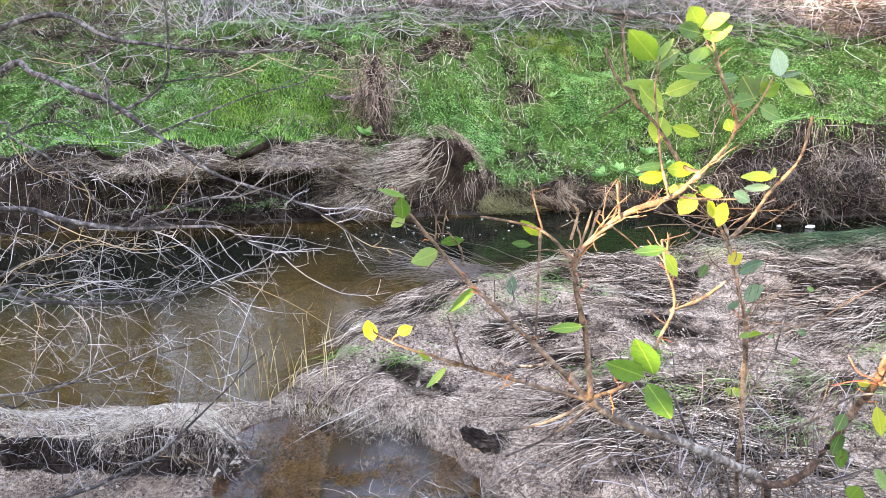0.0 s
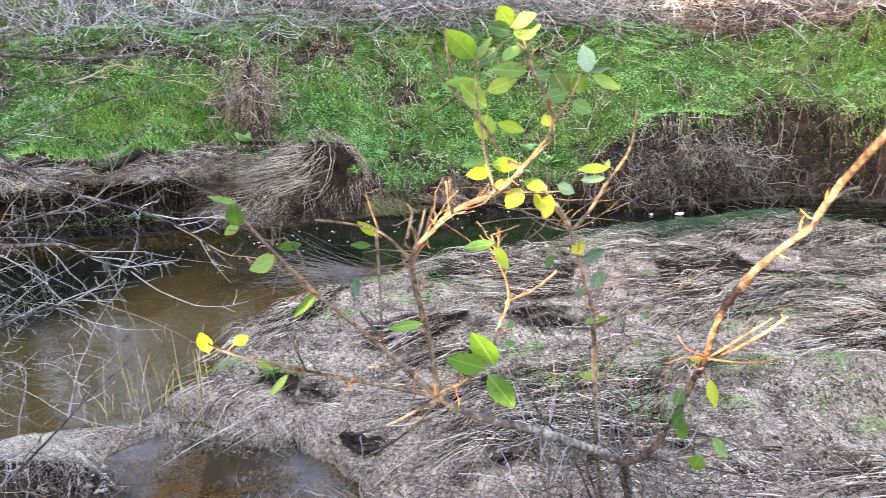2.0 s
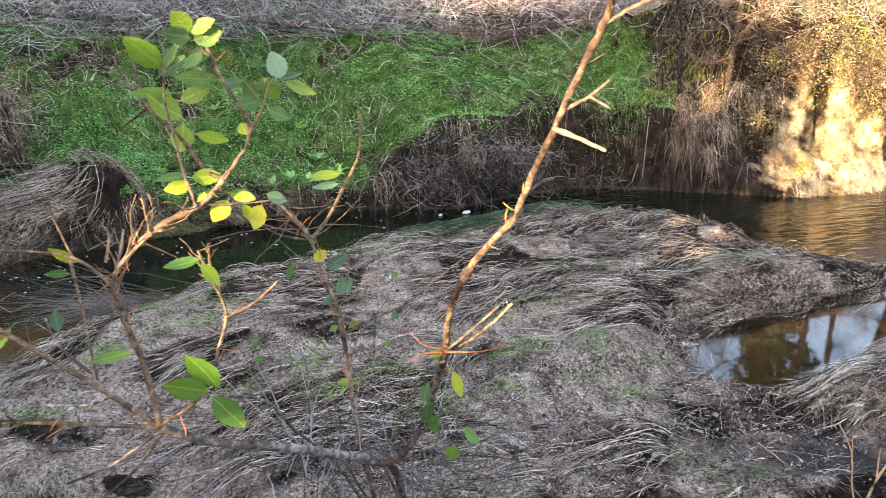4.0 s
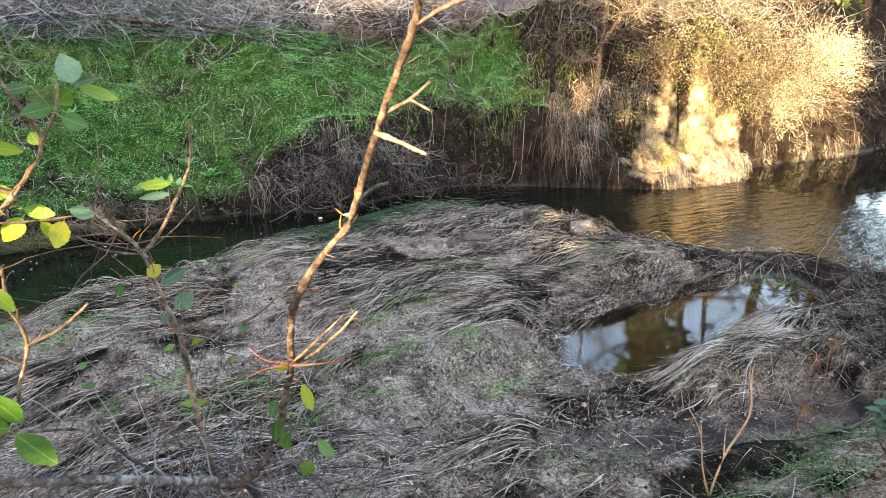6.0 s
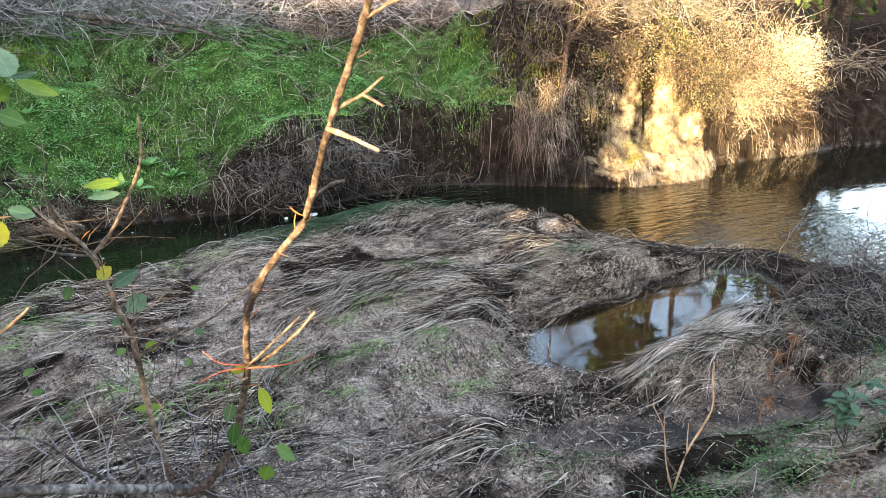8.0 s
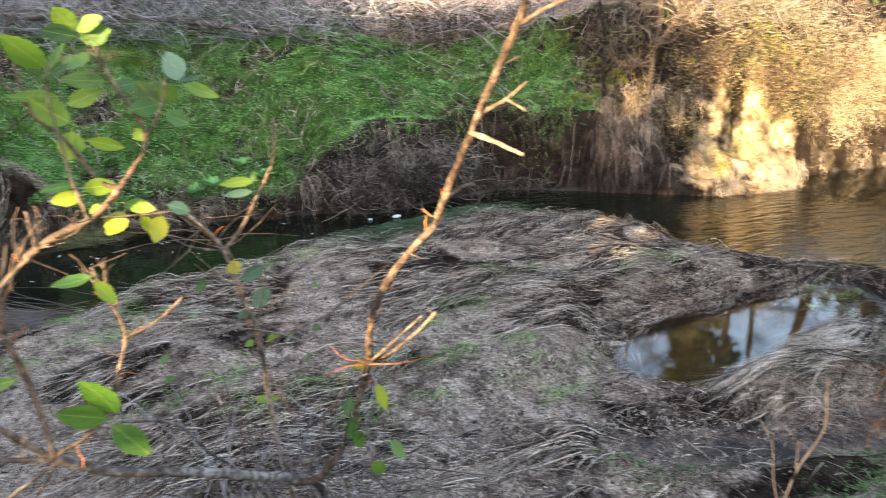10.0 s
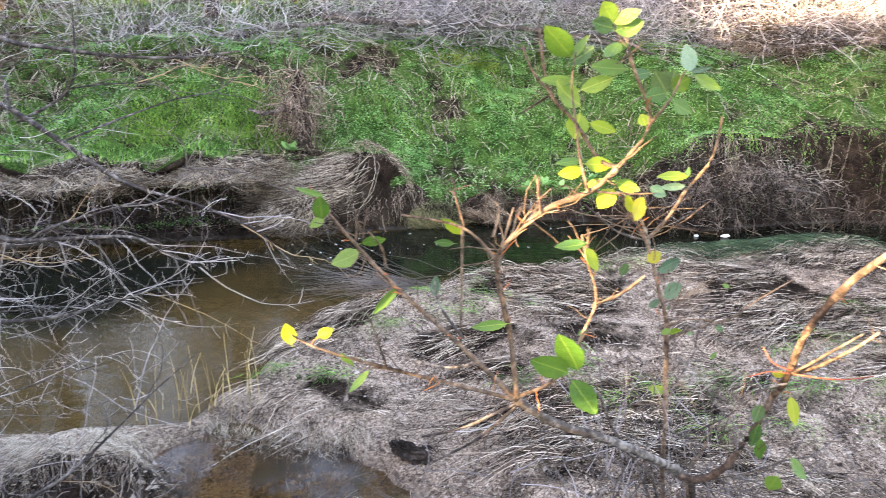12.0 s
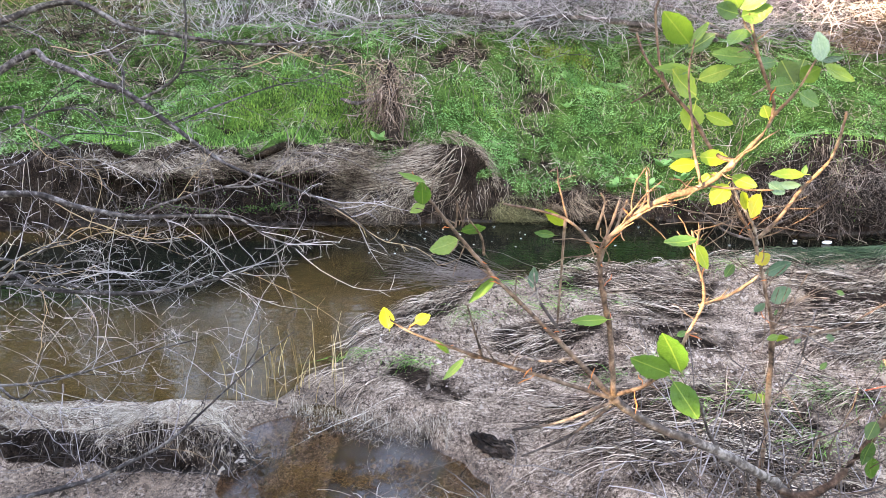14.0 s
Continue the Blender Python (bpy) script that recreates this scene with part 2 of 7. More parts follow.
DARKBARK = bark_mat("dark_bark", [(0.36, (0.005, 0.004, 0.004)), (0.5, (0.022, 0.017, 0.014)), (0.64, (0.09, 0.068, 0.055))], 25.0)
TANBARK = bark_mat("tan_bark", [(0.38, (0.025, 0.018, 0.014)), (0.5, (0.115, 0.077, 0.054)), (0.62, (0.25, 0.18, 0.13))], 45.0, 0.6, 0.003)

# Grey-brown bark, darkened further for the shade missing on the right stem
DIMBARK = bark_mat("brown_grey_bark", [(0.38, (0.02, 0.015, 0.012)), (0.5, (0.075, 0.05, 0.038)), (0.62, (0.2, 0.145, 0.11))], 45.0, 0.7, 0.004)


def leaf_mat(name, tones, thin=0.25, rib_tone=(0.26, 0.30, 0.07)):
    """Glossy green leaf with a pale midrib, mottled; each leaf has its own tone."""
    m, nodes, links, bsdf = shader(name)
    info = nodes.new("ShaderNodeObjectInfo")
    tc = nodes.new("ShaderNodeTexCoord")
    n = noise_tex(nodes, links, 7.0, 4.0, 0.6, tc.outputs["Object"])
    ad = nodes.new("ShaderNodeMath")
    ad.operation = "MULTIPLY_ADD"
    links.new(n.outputs["Fac"], ad.inputs[0])
    ad.inputs[1].default_value = 0.45
    sh = nodes.new("ShaderNodeMath")
    sh.operation = "MULTIPLY_ADD"
    links.new(info.outputs["Random"], sh.inputs[0])
    sh.inputs[1].default_value, sh.inputs[2].default_value = 0.85, -0.18
    links.new(sh.outputs[0], ad.inputs[2])
    r = ramp(nodes, tones)
    links.new(ad.outputs[0], r.inputs[0])
    sp = nodes.new("ShaderNodeSeparateXYZ")
    links.new(tc.outputs["Object"], sp.inputs[0])
    ab = nodes.new("ShaderNodeMath")
    ab.operation = "ABSOLUTE"
    links.new(sp.outputs[0], ab.inputs[0])
    rib = nodes.new("ShaderNodeMapRange")
    rib.inputs[1].default_value, rib.inputs[2].default_value, rib.inputs[3].default_value, rib.inputs[4].default_value = 0.004, 0.022, 0.5, 0.0
    links.new(ab.outputs[0], rib.inputs[0])
    c = mix(nodes, links, r.outputs[0], rib_tone, rib.outputs[0])
    links.new(c, bsdf.inputs["Base Color"])
    bsdf.inputs["Roughness"].default_value = 0.38
    bump(nodes, links, bsdf, n.outputs["Fac"], 0.4, 0.02)
    tr = nodes.new("ShaderNodeBsdfTranslucent")
    links.new(c, tr.inputs["Color"])
    ms = nodes.new("ShaderNodeMixShader")
    ms.inputs[0].default_value = thin
    links.new(bsdf.outputs[0], ms.inputs[1])
    links.new(tr.outputs[0], ms.inputs[2])
    links.new(ms.outputs[0], nodes["Material Output"].inputs[0])
    return m


LEAF = leaf_mat("shrub_leaf", [(0.0, (0.025, 0.07, 0.012)), (0.35, (0.05, 0.125, 0.016)), (0.7, (0.085, 0.17, 0.018)), (1.0, (0.14, 0.21, 0.024))], 0.3, (0.2, 0.27, 0.06))
YELLOWLEAF = leaf_mat("yellowing_leaf", [(0.0, (0.10, 0.19, 0.014)), (0.4, (0.20, 0.29, 0.016)), (0.8, (0.31, 0.34, 0.018)), (1.0, (0.42, 0.27, 0.02))], 0.4, (0.45, 0.45, 0.08))
GREYLEAF = leaf_mat("grey_green_shrub_leaf", [(0.0, (0.03, 0.07, 0.04)), (0.5, (0.07, 0.14, 0.08)), (1.0, (0.15, 0.24, 0.14))], 0.2, (0.2, 0.28, 0.17))
OAKLEAF = strand_mat("evergreen_leaf", [(0.0, (0.02, 0.035, 0.012)), (0.5, (0.05, 0.075, 0.025)), (1.0, (0.09, 0.12, 0.04))], 0.5, 2.0, 0.15)


# ---- mesh helpers ----


def mesh_from(name, verts, faces, material, smooth=False):
    me = bpy.data.meshes.new(name)
    me.from_pydata(np.asarray(verts, float).tolist(), [], faces if isinstance(faces, list) else np.asarray(faces).tolist())
    if smooth:
        me.polygons.foreach_set("use_smooth", np.ones(len(me.polygons), bool))
    me.materials.append(material)
    return me


def part(name, data, material, parent, label=""):
    """One mesh object, of (verts, faces), under a thing or a part."""
    ob = new(name, mesh_from(name, *data, material, True))
    ob.parent = parent
    return tagged(ob, label)


def stuff(name, data, material, label, category, kind="stuff"):
    return tagged(new(name, mesh_from(name, *data, material)), label, category, kind=kind)


def merge(*blocks):
    verts, faces, k = [], [], 0
    for v, f in blocks:
        verts.append(np.asarray(v, float))
        faces += [[i + k for i in q] for q in (f if isinstance(f, list) else np.asarray(f).tolist())]
        k += len(v)
    return np.concatenate(verts), faces


def unit(v):
    return v / np.maximum(np.linalg.norm(v, axis=-1, keepdims=True), 1e-9)


def ribbons(paths, widths, side):
    """Flat tapering blades along paths (n, k, 3), half widths (n,), with side vectors (n, 3)."""
    n, k = paths.shape[:2]
    taper = np.linspace(1, 0.12, k)[None, :, None]
    off = side[:, None, :] * widths[:, None, None] * taper
    v = np.stack([paths - off, paths + off], 2).reshape(-1, 3)
    base = (np.arange(n) * k * 2)[:, None] + (np.arange(k - 1) * 2)[None]
    f = np.stack([base, base + 1, base + 3, base + 2], -1).reshape(-1, 4)
    return v, f


def tubes(paths, radii, sides=4):
    """Tapered tubes along paths (n, k, 3) with radii (n, k)."""
    n, k = paths.shape[:2]
    d = unit(np.gradient(paths, axis=1))
    ref = np.where(np.abs(d[..., 2:3]) > 0.9, np.array([1.0, 0, 0]), np.array([0, 0, 1.0]))
    a = unit(np.cross(d, ref))
    b = np.cross(d, a)
    th = np.arange(sides) * 2 * np.pi / sides
    ring = a[:, :, None] * np.cos(th)[None, None, :, None] + b[:, :, None] * np.sin(th)[None, None, :, None]
    v = (paths[:, :, None] + ring * radii[:, :, None, None]).reshape(-1, 3)
    base = (np.arange(n) * k * sides)[:, None, None] + (np.arange(k - 1) * sides)[None, :, None]
    i = np.arange(sides)[None, None]
    j = (i + 1) % sides
    f = np.stack([base + i, base + j, base + sides + j, base + sides + i], -1).reshape(-1, 4)
    return v, f


def limb(points, r0, r1, sides=8, steps=5, knots=0.0, seed=1):
    """One smooth branch through a few points, with a closed tip and slight swellings."""
    p = np.asarray(points, float)
    t = np.linspace(0, len(p) - 1, (len(p) - 1) * steps + 1)
    out = []
    for u in t:
        i = min(int(u), len(p) - 2)
        s = u - i
        p0, p1, p2, p3 = p[max(i - 1, 0)], p[i], p[i + 1], p[min(i + 2, len(p) - 1)]
        out.append(0.5 * (2 * p1 + (p2 - p0) * s + (2 * p0 - 5 * p1 + 4 * p2 - p3) * s ** 2 + (3 * p1 - p0 - 3 * p2 + p3) * s ** 3))
    out = np.array(out)
    r = np.linspace(r0, r1, len(out))
    if knots:
        g = np.random.default_rng(seed)
        out[1:-1] += g.normal(0, 0.25 * knots, (len(out) - 2, 3)) * r[1:-1, None]
        r = r * (1 + knots * g.uniform(-0.3, 1.0, len(r)) * (g.random(len(r)) < 0.35))
    v, f = tubes(out[None], r[None], sides)
    f = f.tolist()
    m = len(v)
    f += [[m - sides + i for i in range(sides)], [sides - 1 - i for i in range(sides)]]
    return v, f


# ---- the lie of the land ----
FAR_EDGE = [(-60, 2), (-20, 4), (-8, 5.7), (-4.4, 6.47), (-3.2, 6.8), (-1.26, 7.0), (0.25, 7.3), (1.2, 7.55), (2.0, 7.6), (3.0, 7.42), (3.6, 7.12),
            (4.2, 7.25), (4.9, 7.38), (5.4, 7.45), (5.9, 7.28), (6.3, 6.98), (6.9, 6.56), (7.3, 6.33), (7.7, 6.0), (8.3, 5.8), (9.0, 5.8), (9.35, 6.0),
            (9.8, 6.25), (10.5, 6.25), (11.2, 6.12), (12, 6.05), (13.2, 6.1), (16, 5.3), (25, 1), (60, -6)]
NEAR_EDGE = [(-1.0, 3.56), (-0.87, 3.83), (-0.66, 4.0), (-0.61, 4.5), (-0.27, 5.04), (0.12, 5.4), (0.74, 5.6), (1.45, 5.85), (2.2, 6.1),
             (3.2, 6.2), (4.3, 6.45), (5.1, 5.9), (5.67, 5.2), (6.06, 4.4), (6.3, 3.95), (6.95, 3.46), (6.85, 3.1), (6.85, 2.65), (7.2, 2.1), (9, 1.2), (12, 0.2), (25, -3.5),
             (60, -12), (60, -60), (-60, -60), (-60, 0), (-20, 2), (-6, 3.2), (-2.6, 3.42), (-1.6, 3.45)]
SIDE_POOL = [(3.54, 2.98), (3.65, 3.14), (3.93, 3.39), (4.6, 3.42), (5.39, 3.4), (6.05, 3.16), (5.9, 2.75), (4.87, 2.58), (4.46, 2.74), (3.77, 2.6)]
FRONT_POOL = [(-1.04, 3.21), (-0.78, 3.42), (-0.51, 3.25), (-0.26, 3.12), (-0.06, 3.0), (0.08, 2.8), (0.12, 2.4), (-0.7, 2.3), (-1.0, 2.8)]


MUD = [(2.75, 2.18), (2.86, 2.28), (3.37, 2.17), (3.93, 2.03), (4.5, 1.85), (4.6, 1.6), (4.1, 1.55), (3.4, 1.78), (2.8, 2.0)]
FLAT = [(3.3, 3.1), (3.55, 3.05), (3.5, 2.69), (3.75, 2.45), (3.4, 2.25), (2.85, 2.45), (2.75, 2.85)]


def inside(x, y, poly):
    """Signed distance to a polygon's edge, positive inside."""
    p = np.array(poly, float)
    q = np.roll(p, -1, 0)
    d = np.full(np.shape(x), 1e9)
    w = np.zeros(np.shape(x), bool)
    for (x0, y0), (x1, y1) in zip(p, q):
        ex, ey = x1 - x0, y1 - y0
        s = np.clip(((x - x0) * ex + (y - y0) * ey) / (ex * ex + ey * ey), 0, 1)
        d = np.minimum(d, np.hypot(x - x0 - s * ex, y - y0 - s * ey))
        w ^= ((y0 > y) != (y1 > y)) & (x < (x1 - x0) * (y - y0) / (y1 - y0 + 1e-12) + x0)
    return np.where(w, d, -d)


def step(v, a, b):
    s = np.clip((v - a) / (b - a), 0, 1)
    return s * s * (3 - 2 * s)


def lumps(x, y, size, seed=0):
    """Smooth value noise in the plan, about -1 to 1."""
    x, y = np.asarray(x, float) / size + seed * 17.3, np.asarray(y, float) / size - seed * 9.1
    i, j = np.floor(x), np.floor(y)
    u, v = x - i, y - j
    u, v = u * u * (3 - 2 * u), v * v * (3 - 2 * v)

    def h(a, b):
        s = np.sin(a * 127.1 + b * 311.7 + seed * 74.7) * 43758.5453
        return (s - np.floor(s)) * 2 - 1
    return (h(i, j) * (1 - u) + h(i + 1, j) * u) * (1 - v) + (h(i, j + 1) * (1 - u) + h(i + 1, j + 1) * u) * v


FX, FY = np.array(FAR_EDGE).T


def far_edge(x):
    return np.interp(x, FX, FY)


CUT_X = [-9, -4.5, -3.2, -1.3, -1.0, -0.55, -0.3, 0.45, 0.8, 1.2, 2.6, 3.1, 3.9, 5.6, 6.3, 7.2, 8.6, 9.3, 10.5, 13]
CUT_Z = [0.5, 0.55, 0.78, 0.74, 0.40, 0.32, 0.28, 0.28, 0.24, 0.20, 0.26, 0.5, 0.88, 0.95, 0.9, 0.85, 0.75, 0.62, 0.5, 0.45]


def brown(x, y):
    """Thin brown scrub under the brow, and a grey worn patch lower down."""
    w = np.exp(-((x + 2.1) / 1.3) ** 2 - ((y - 8.95) / 0.32) ** 2) + np.exp(-((x - 0.05) / 0.4) ** 2 - ((y - 9.25) / 0.4) ** 2) + 0.9 * np.exp(-((x - 0.95) / 0.35) ** 2 - ((y - 8.75) / 0.22) ** 2) + 0.9 * np.exp(-((x + 0.75) / 0.4) ** 2 - ((y - 7.75) / 0.25) ** 2)
    return step(w + 0.35 * lumps(x, y, 0.3, 83) + 0.25 * lumps(x, y, 0.12, 84), 0.35, 0.75)


def bare(x, y):
    """Scuffed brown patches and little slips in the green slope."""
    return np.maximum(step(lumps(x, y * 1.6, 0.5, 61) + 0.7 * lumps(x, y * 1.5, 0.18, 62), 0.2, 0.65), brown(x, y))


def land(x, y):
    """Height of the ground and its zones (moss, sand, wet)."""
    x, y = np.asarray(x, float), np.asarray(y, float)
    wob = 0.05 * lumps(x, y, 0.5, 3) + 0.03 * lumps(x, y, 0.22, 4)
    fd = y - far_edge(x) + wob                              # beyond the far water's edge
    hollow = 0.22 * step(x, 3.3, 3.7) * step(x, 6.5, 6.1) + 0.40 * step(x, -3.7, -3.3) * step(x, -0.9, -1.2)   # undercut stretches
    cut = np.interp(x, CUT_X, CUT_Z) * (1 + 0.12 * lumps(x, y, 0.35, 5))
    top = 1.82 + 0.5 * step(x, 6.0, 8.5) - 0.2 * step(x, -1, -5) - 1.15 * step(x, 10.2, 12.5)
    run = 2.3 - 1.1 * step(x, 6.2, 8.0)
    low_shelf = 0.06 * step(fd, -0.05, 0.1) * (hollow > 0.02)
    far = np.maximum(cut * step(fd - hollow, -0.05, 0.16), low_shelf) + (top - cut) * np.clip((fd - hollow - 0.1) / (run - hollow), 0, 1) ** 0.92
    scoop = step(x + 0.12 * lumps(y, y * 0, 0.2, 77), 7.15, 8.05) * step(x, 9.8, 9.3)       # slumped hollow with a pale apron at its foot
    back = 0.5 + 0.34 * np.exp(-((x - 8.5) / 0.6) ** 2) + 0.10 * lumps(x, y * 0, 0.33, 71)
    slump = 0.40 * np.clip(fd / back, 0, 1) ** 0.75 * step(fd, -0.05, 0.1) + 1.25 * step(fd, back, back + 0.22) + 0.55 * step(fd, back + 0.2, back + 0.8)
    far = far * (1 - scoop) + (slump + (0.13 * lumps(x, y, 0.24, 78) + 0.09 * lumps(x, y, 0.12, 72)) * step(fd, 0.2, 0.5)) * scoop
    far = far + (0.10 * lumps(x, y, 0.3, 29) + 0.06 * lumps(x, y, 0.12, 65)) * step(x, 6.1, 6.8) * step(fd, 0.05, 0.3) + np.clip(fd - run, 0, 60) * 0.05 - 0.03 * bare(x, y) * step(fd, 0.3, 0.7) * (x < 6.5) + 0.11 * lumps(x, y, 0.6, 6) * step(fd, 0.2, 0.8) + 0.035 * lumps(x, y, 0.22, 7) * step(fd, 0.1, 0.4)
    slot = step(fd, 0.9, 0.4) * step(x, 7.1, 7.4) * step(x, 7.95, 7.6)
    far = far * (1 - 0.6 * slot)                           # dark gullies in the bluff
    nd = inside(x, y, NEAR_EDGE) + wob * 0.8                # within the near shore
    bar = 0.05 + 0.13 * step(nd, 0.0, 0.5) + 0.07 * step(x, 2.0, 4.0) * step(nd, 0.2, 0.6) + 0.035 * lumps(x, y, 0.7, 8) + 0.035 * lumps(x * 0.4 + 0.2 * y, y, 0.2, 73) * step(nd, 0.1, 0.4) + 0.012 * lumps(x, y, 0.16, 9)
    bar = bar * (1 - 0.62 * step(x, 1.1, 0.4) * step(y, 4.9, 4.3)) + 0.05 * np.exp(-((y - 3.43 + 0.28 * (x + 0.85)) / 0.07) ** 2) * step(x, -0.98, -0.8) * step(x, 0.15, -0.1)
    low = step(x, -0.35, -0.95) * step(y, 3.9, 3.5)         # wet sand behind the small ridge
    bar = bar * (1 - 0.85 * low)
    rag = 0.09 * lumps(x, x * 0, 0.35, 16) + 0.04 * lumps(x, y, 0.12, 17)
    ridge = 0.15 * (0.8 + 0.3 * lumps(x, x * 0, 0.5, 19) + 0.22 * lumps(x, y, 0.16, 64)) * step(y + rag * 1.3, 2.84, 2.96) * step(y + rag, 3.48, 3.1) * step(x, -0.62, -1.25) * (1 + 0.15 * lumps(x, y, 0.3, 10))
    bar = bar * (1 - 0.6 * step(x, 5.2, 5.9) * step(y, 2.6, 2.9))
    bar = np.maximum(bar, 0.03 + 0.01 * lumps(x, y, 0.2, 9))
    flat = step(x, -0.6, -1.1) * step(y, 2.9, 2.8)
    bar = np.maximum(bar * (1 - 0.75 * flat), 0.022 + 0.006 * lumps(x, y, 0.15, 9)) + ridge
    foot = np.interp(x, [-8, -3, 0, 1.2, 2.2, 3.2, 4.4, 6, 8, 12], [2.4, 2.2, 1.9, 1.75, 1.6, 1.45, 1.5, 2.0, 1.6, 0.4]) + 0.15 * lumps(x, y, 0.8, 11)
    rise = np.clip(foot - y, 0, 80)
    bank = 0.52 * np.clip(rise, 0, 1.6) + 0.10 * np.clip(rise - 1.6, 0, 80)
    near = bar + bank + 0.03 * lumps(x, y, 0.5, 12) * step(rise, 0, 0.4)
    for poly, deep in ((SIDE_POOL, 0.16), (FRONT_POOL, 0.022)):
        pd = inside(x, y, poly) + wob * 0.5 + 0.05 * lumps(x, y, 0.13, 79) * (x < 2)
        k = step(pd, np.where(x > 2, np.where(y < 2.8, -0.4, -0.5), np.where(x < -0.85, -0.10, -0.42)), 0.01)
        near = near * (1 - k) + (-deep * step(pd, -0.12, 0.25) - 0.012) * k
    mud = inside(x, y, MUD) + wob
    near = near * (1 - step(mud, -0.2, 0.08)) + (0.055 + 0.012 * lumps(x, y, 0.12, 15)) * step(mud, -0.2, 0.08)
    shore = step(inside(x, y, FLAT) + wob, -0.25, 0.1)
    near = near * (1 - shore) + np.minimum(near, 0.05 + 0.02 * lumps(x, y, 0.15, 20)) * shore
    bed = -0.05 - 0.25 * step(x, -1.3, -0.3) * step(-nd, 0.3, 0.7) - 0.2 * step(x, -0.2, 0.9) - (0.08 + 0.42 * step(-nd, 0.9, 1.9) + 0.5 * step(x, -0.6, 0.8)) * step(np.minimum(-fd, -nd), 0.0, 0.9) + 0.03 * lumps(x, y, 0.5, 13)
    z = np.where(fd > -0.05, np.maximum(far, bed), np.where(nd > -0.0, near, bed))
    blend = step(nd, -0.12, 0.04)
    z = np.where(fd > -0.05, z, bed * (1 - blend) + np.maximum(near, bed) * blend)
    low_bank = step(x, 0.45, 0.7) * step(x, 3.2, 2.8)
    moss = step(fd - hollow + 0.17 * low_bank, 0.16, 0.4) * (1 - step(fd, run * 1.0, run * 1.25) * 0.35) * (1 - 0.75 * step(x, 6.6, 7.2)) * (1 - 0.5 * bare(x, y)) * (1 - 0.2 * brown(x, y)) * (1 - step(x, 6.7, 7.3) * step(fd, 1.5, 1.2)) + step(rise, 0.25, 0.8) * 0.5
    # Under the straw mats dark soil replaces sand, painting in their contact shade too
    sand = np.where(fd > -0.05, 0.0, step(nd, -2.6, -0.3)) * (1 - step(rise, 0.1, 0.6)) * (0.62 + 0.3 * lumps(x, y, 0.5, 14) + 0.3 * step(x, 0.8, 0.3)) * (1 - 0.85 * step(nd, 0.05, 0.2) * step(lumps(x, y, 0.6, 31) + 0.6 * lumps(x * 0.5, y, 0.25, 32), -0.2, 0.4) * (x > -0.6))
    # Bare dark soil on the ridge's front also stands in for overhang shade
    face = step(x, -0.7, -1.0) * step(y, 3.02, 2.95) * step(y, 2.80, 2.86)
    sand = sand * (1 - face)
    track = step(x, 4.6, 5.4) * step(x, 9.2, 8.4) * step(fd, 2.15, 2.5) * step(fd, 4.6, 4.0)      # bare trodden strip on the brow, paled to stand in for sun on it
    sand, moss = np.maximum(sand, 0.75 * track), moss * (1 - 0.9 * track)
    wet = (1 - 0.85 * step(inside(x, y, FRONT_POOL), -0.05, 0.1)) * np.maximum(step(z, 0.05, 0.0) * (1 - 0.75 * step(z, -0.02, -0.06) * (x < 3)), step(mud, -0.1, 0.1))
    sand = sand * (1 - 0.3 * step(mud, -0.1, 0.1)) * (1 - step(inside(x, y, SIDE_POOL), -0.1, 0.05)) * np.where(z < 0, step(x, 2.2, 0.5), 1)
    moss = moss * (1 - step(mud, -0.1, 0.1))
    strip = step(x, 5.2, 5.8) * step(y, 2.6, 2.9) * (fd < -0.5)
    sand = sand * (1 - 0.9 * strip)
    silt = step(x, 1.2, 1.8) * step(y, 0.3, 0.6) * step(y, 3.1, 2.8) * (fd < -0.5) * step(inside(x, y, SIDE_POOL), 0.0, -0.15)      # dried silt on the near bank
    sand = np.maximum(sand, silt * step(x, 5.6, 5.0) * (0.46 + 0.28 * lumps(x, y, 0.3, 81) + 0.15 * lumps(x, y, 0.1, 82)))
    return z, moss, sand, wet


def clay_zone(x, y):
    """The pale slumped face of the bluff."""
    fd = y - far_edge(x)
    return step(fd, -0.1, 0.05) * step(fd, 1.1, 0.8) * step(x - 0.5 * step(fd, 0.25, 0.6), 7.15, 7.6) * step(x, 10.0, 9.4) * (0.72 + 0.4 * lumps(x, y, 0.22, 76) + 0.2 * lumps(x, y, 0.09, 80))


def height(x, y):
    return land(x, y)[0]


def axis(lo, hi, fine, far):
    """Grid lines: fine between lo and hi, growing outwards to far."""
    mid = np.arange(lo, hi + fine / 2, fine)
    g, s = [], fine
    d = 0
    while d < far:
        s *= 1.25
        d += s
        g.append(d)
    g = np.array(g)
    return np.concatenate([(lo - g)[::-1], mid, hi + g])


gx, gy = axis(-6, 14, 0.055, 400), axis(0.0, 11, 0.05, 400)
X, Y = np.meshgrid(gx, gy)
Z, MOSS, SAND, WET = land(X, Y)
nx, ny = len(gx), len(gy)
idx = np.arange(nx * ny).reshape(ny, nx)
quads = np.stack([idx[:-1, :-1], idx[:-1, 1:], idx[1:, 1:], idx[1:, :-1]], -1).reshape(-1, 4)
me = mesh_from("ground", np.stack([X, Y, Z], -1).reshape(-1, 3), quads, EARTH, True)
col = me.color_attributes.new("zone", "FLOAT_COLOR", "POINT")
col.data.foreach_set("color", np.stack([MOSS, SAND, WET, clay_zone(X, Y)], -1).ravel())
tagged(new("ground", me), "creek banks of brown soil, sand and moss", "ground", kind="structure")


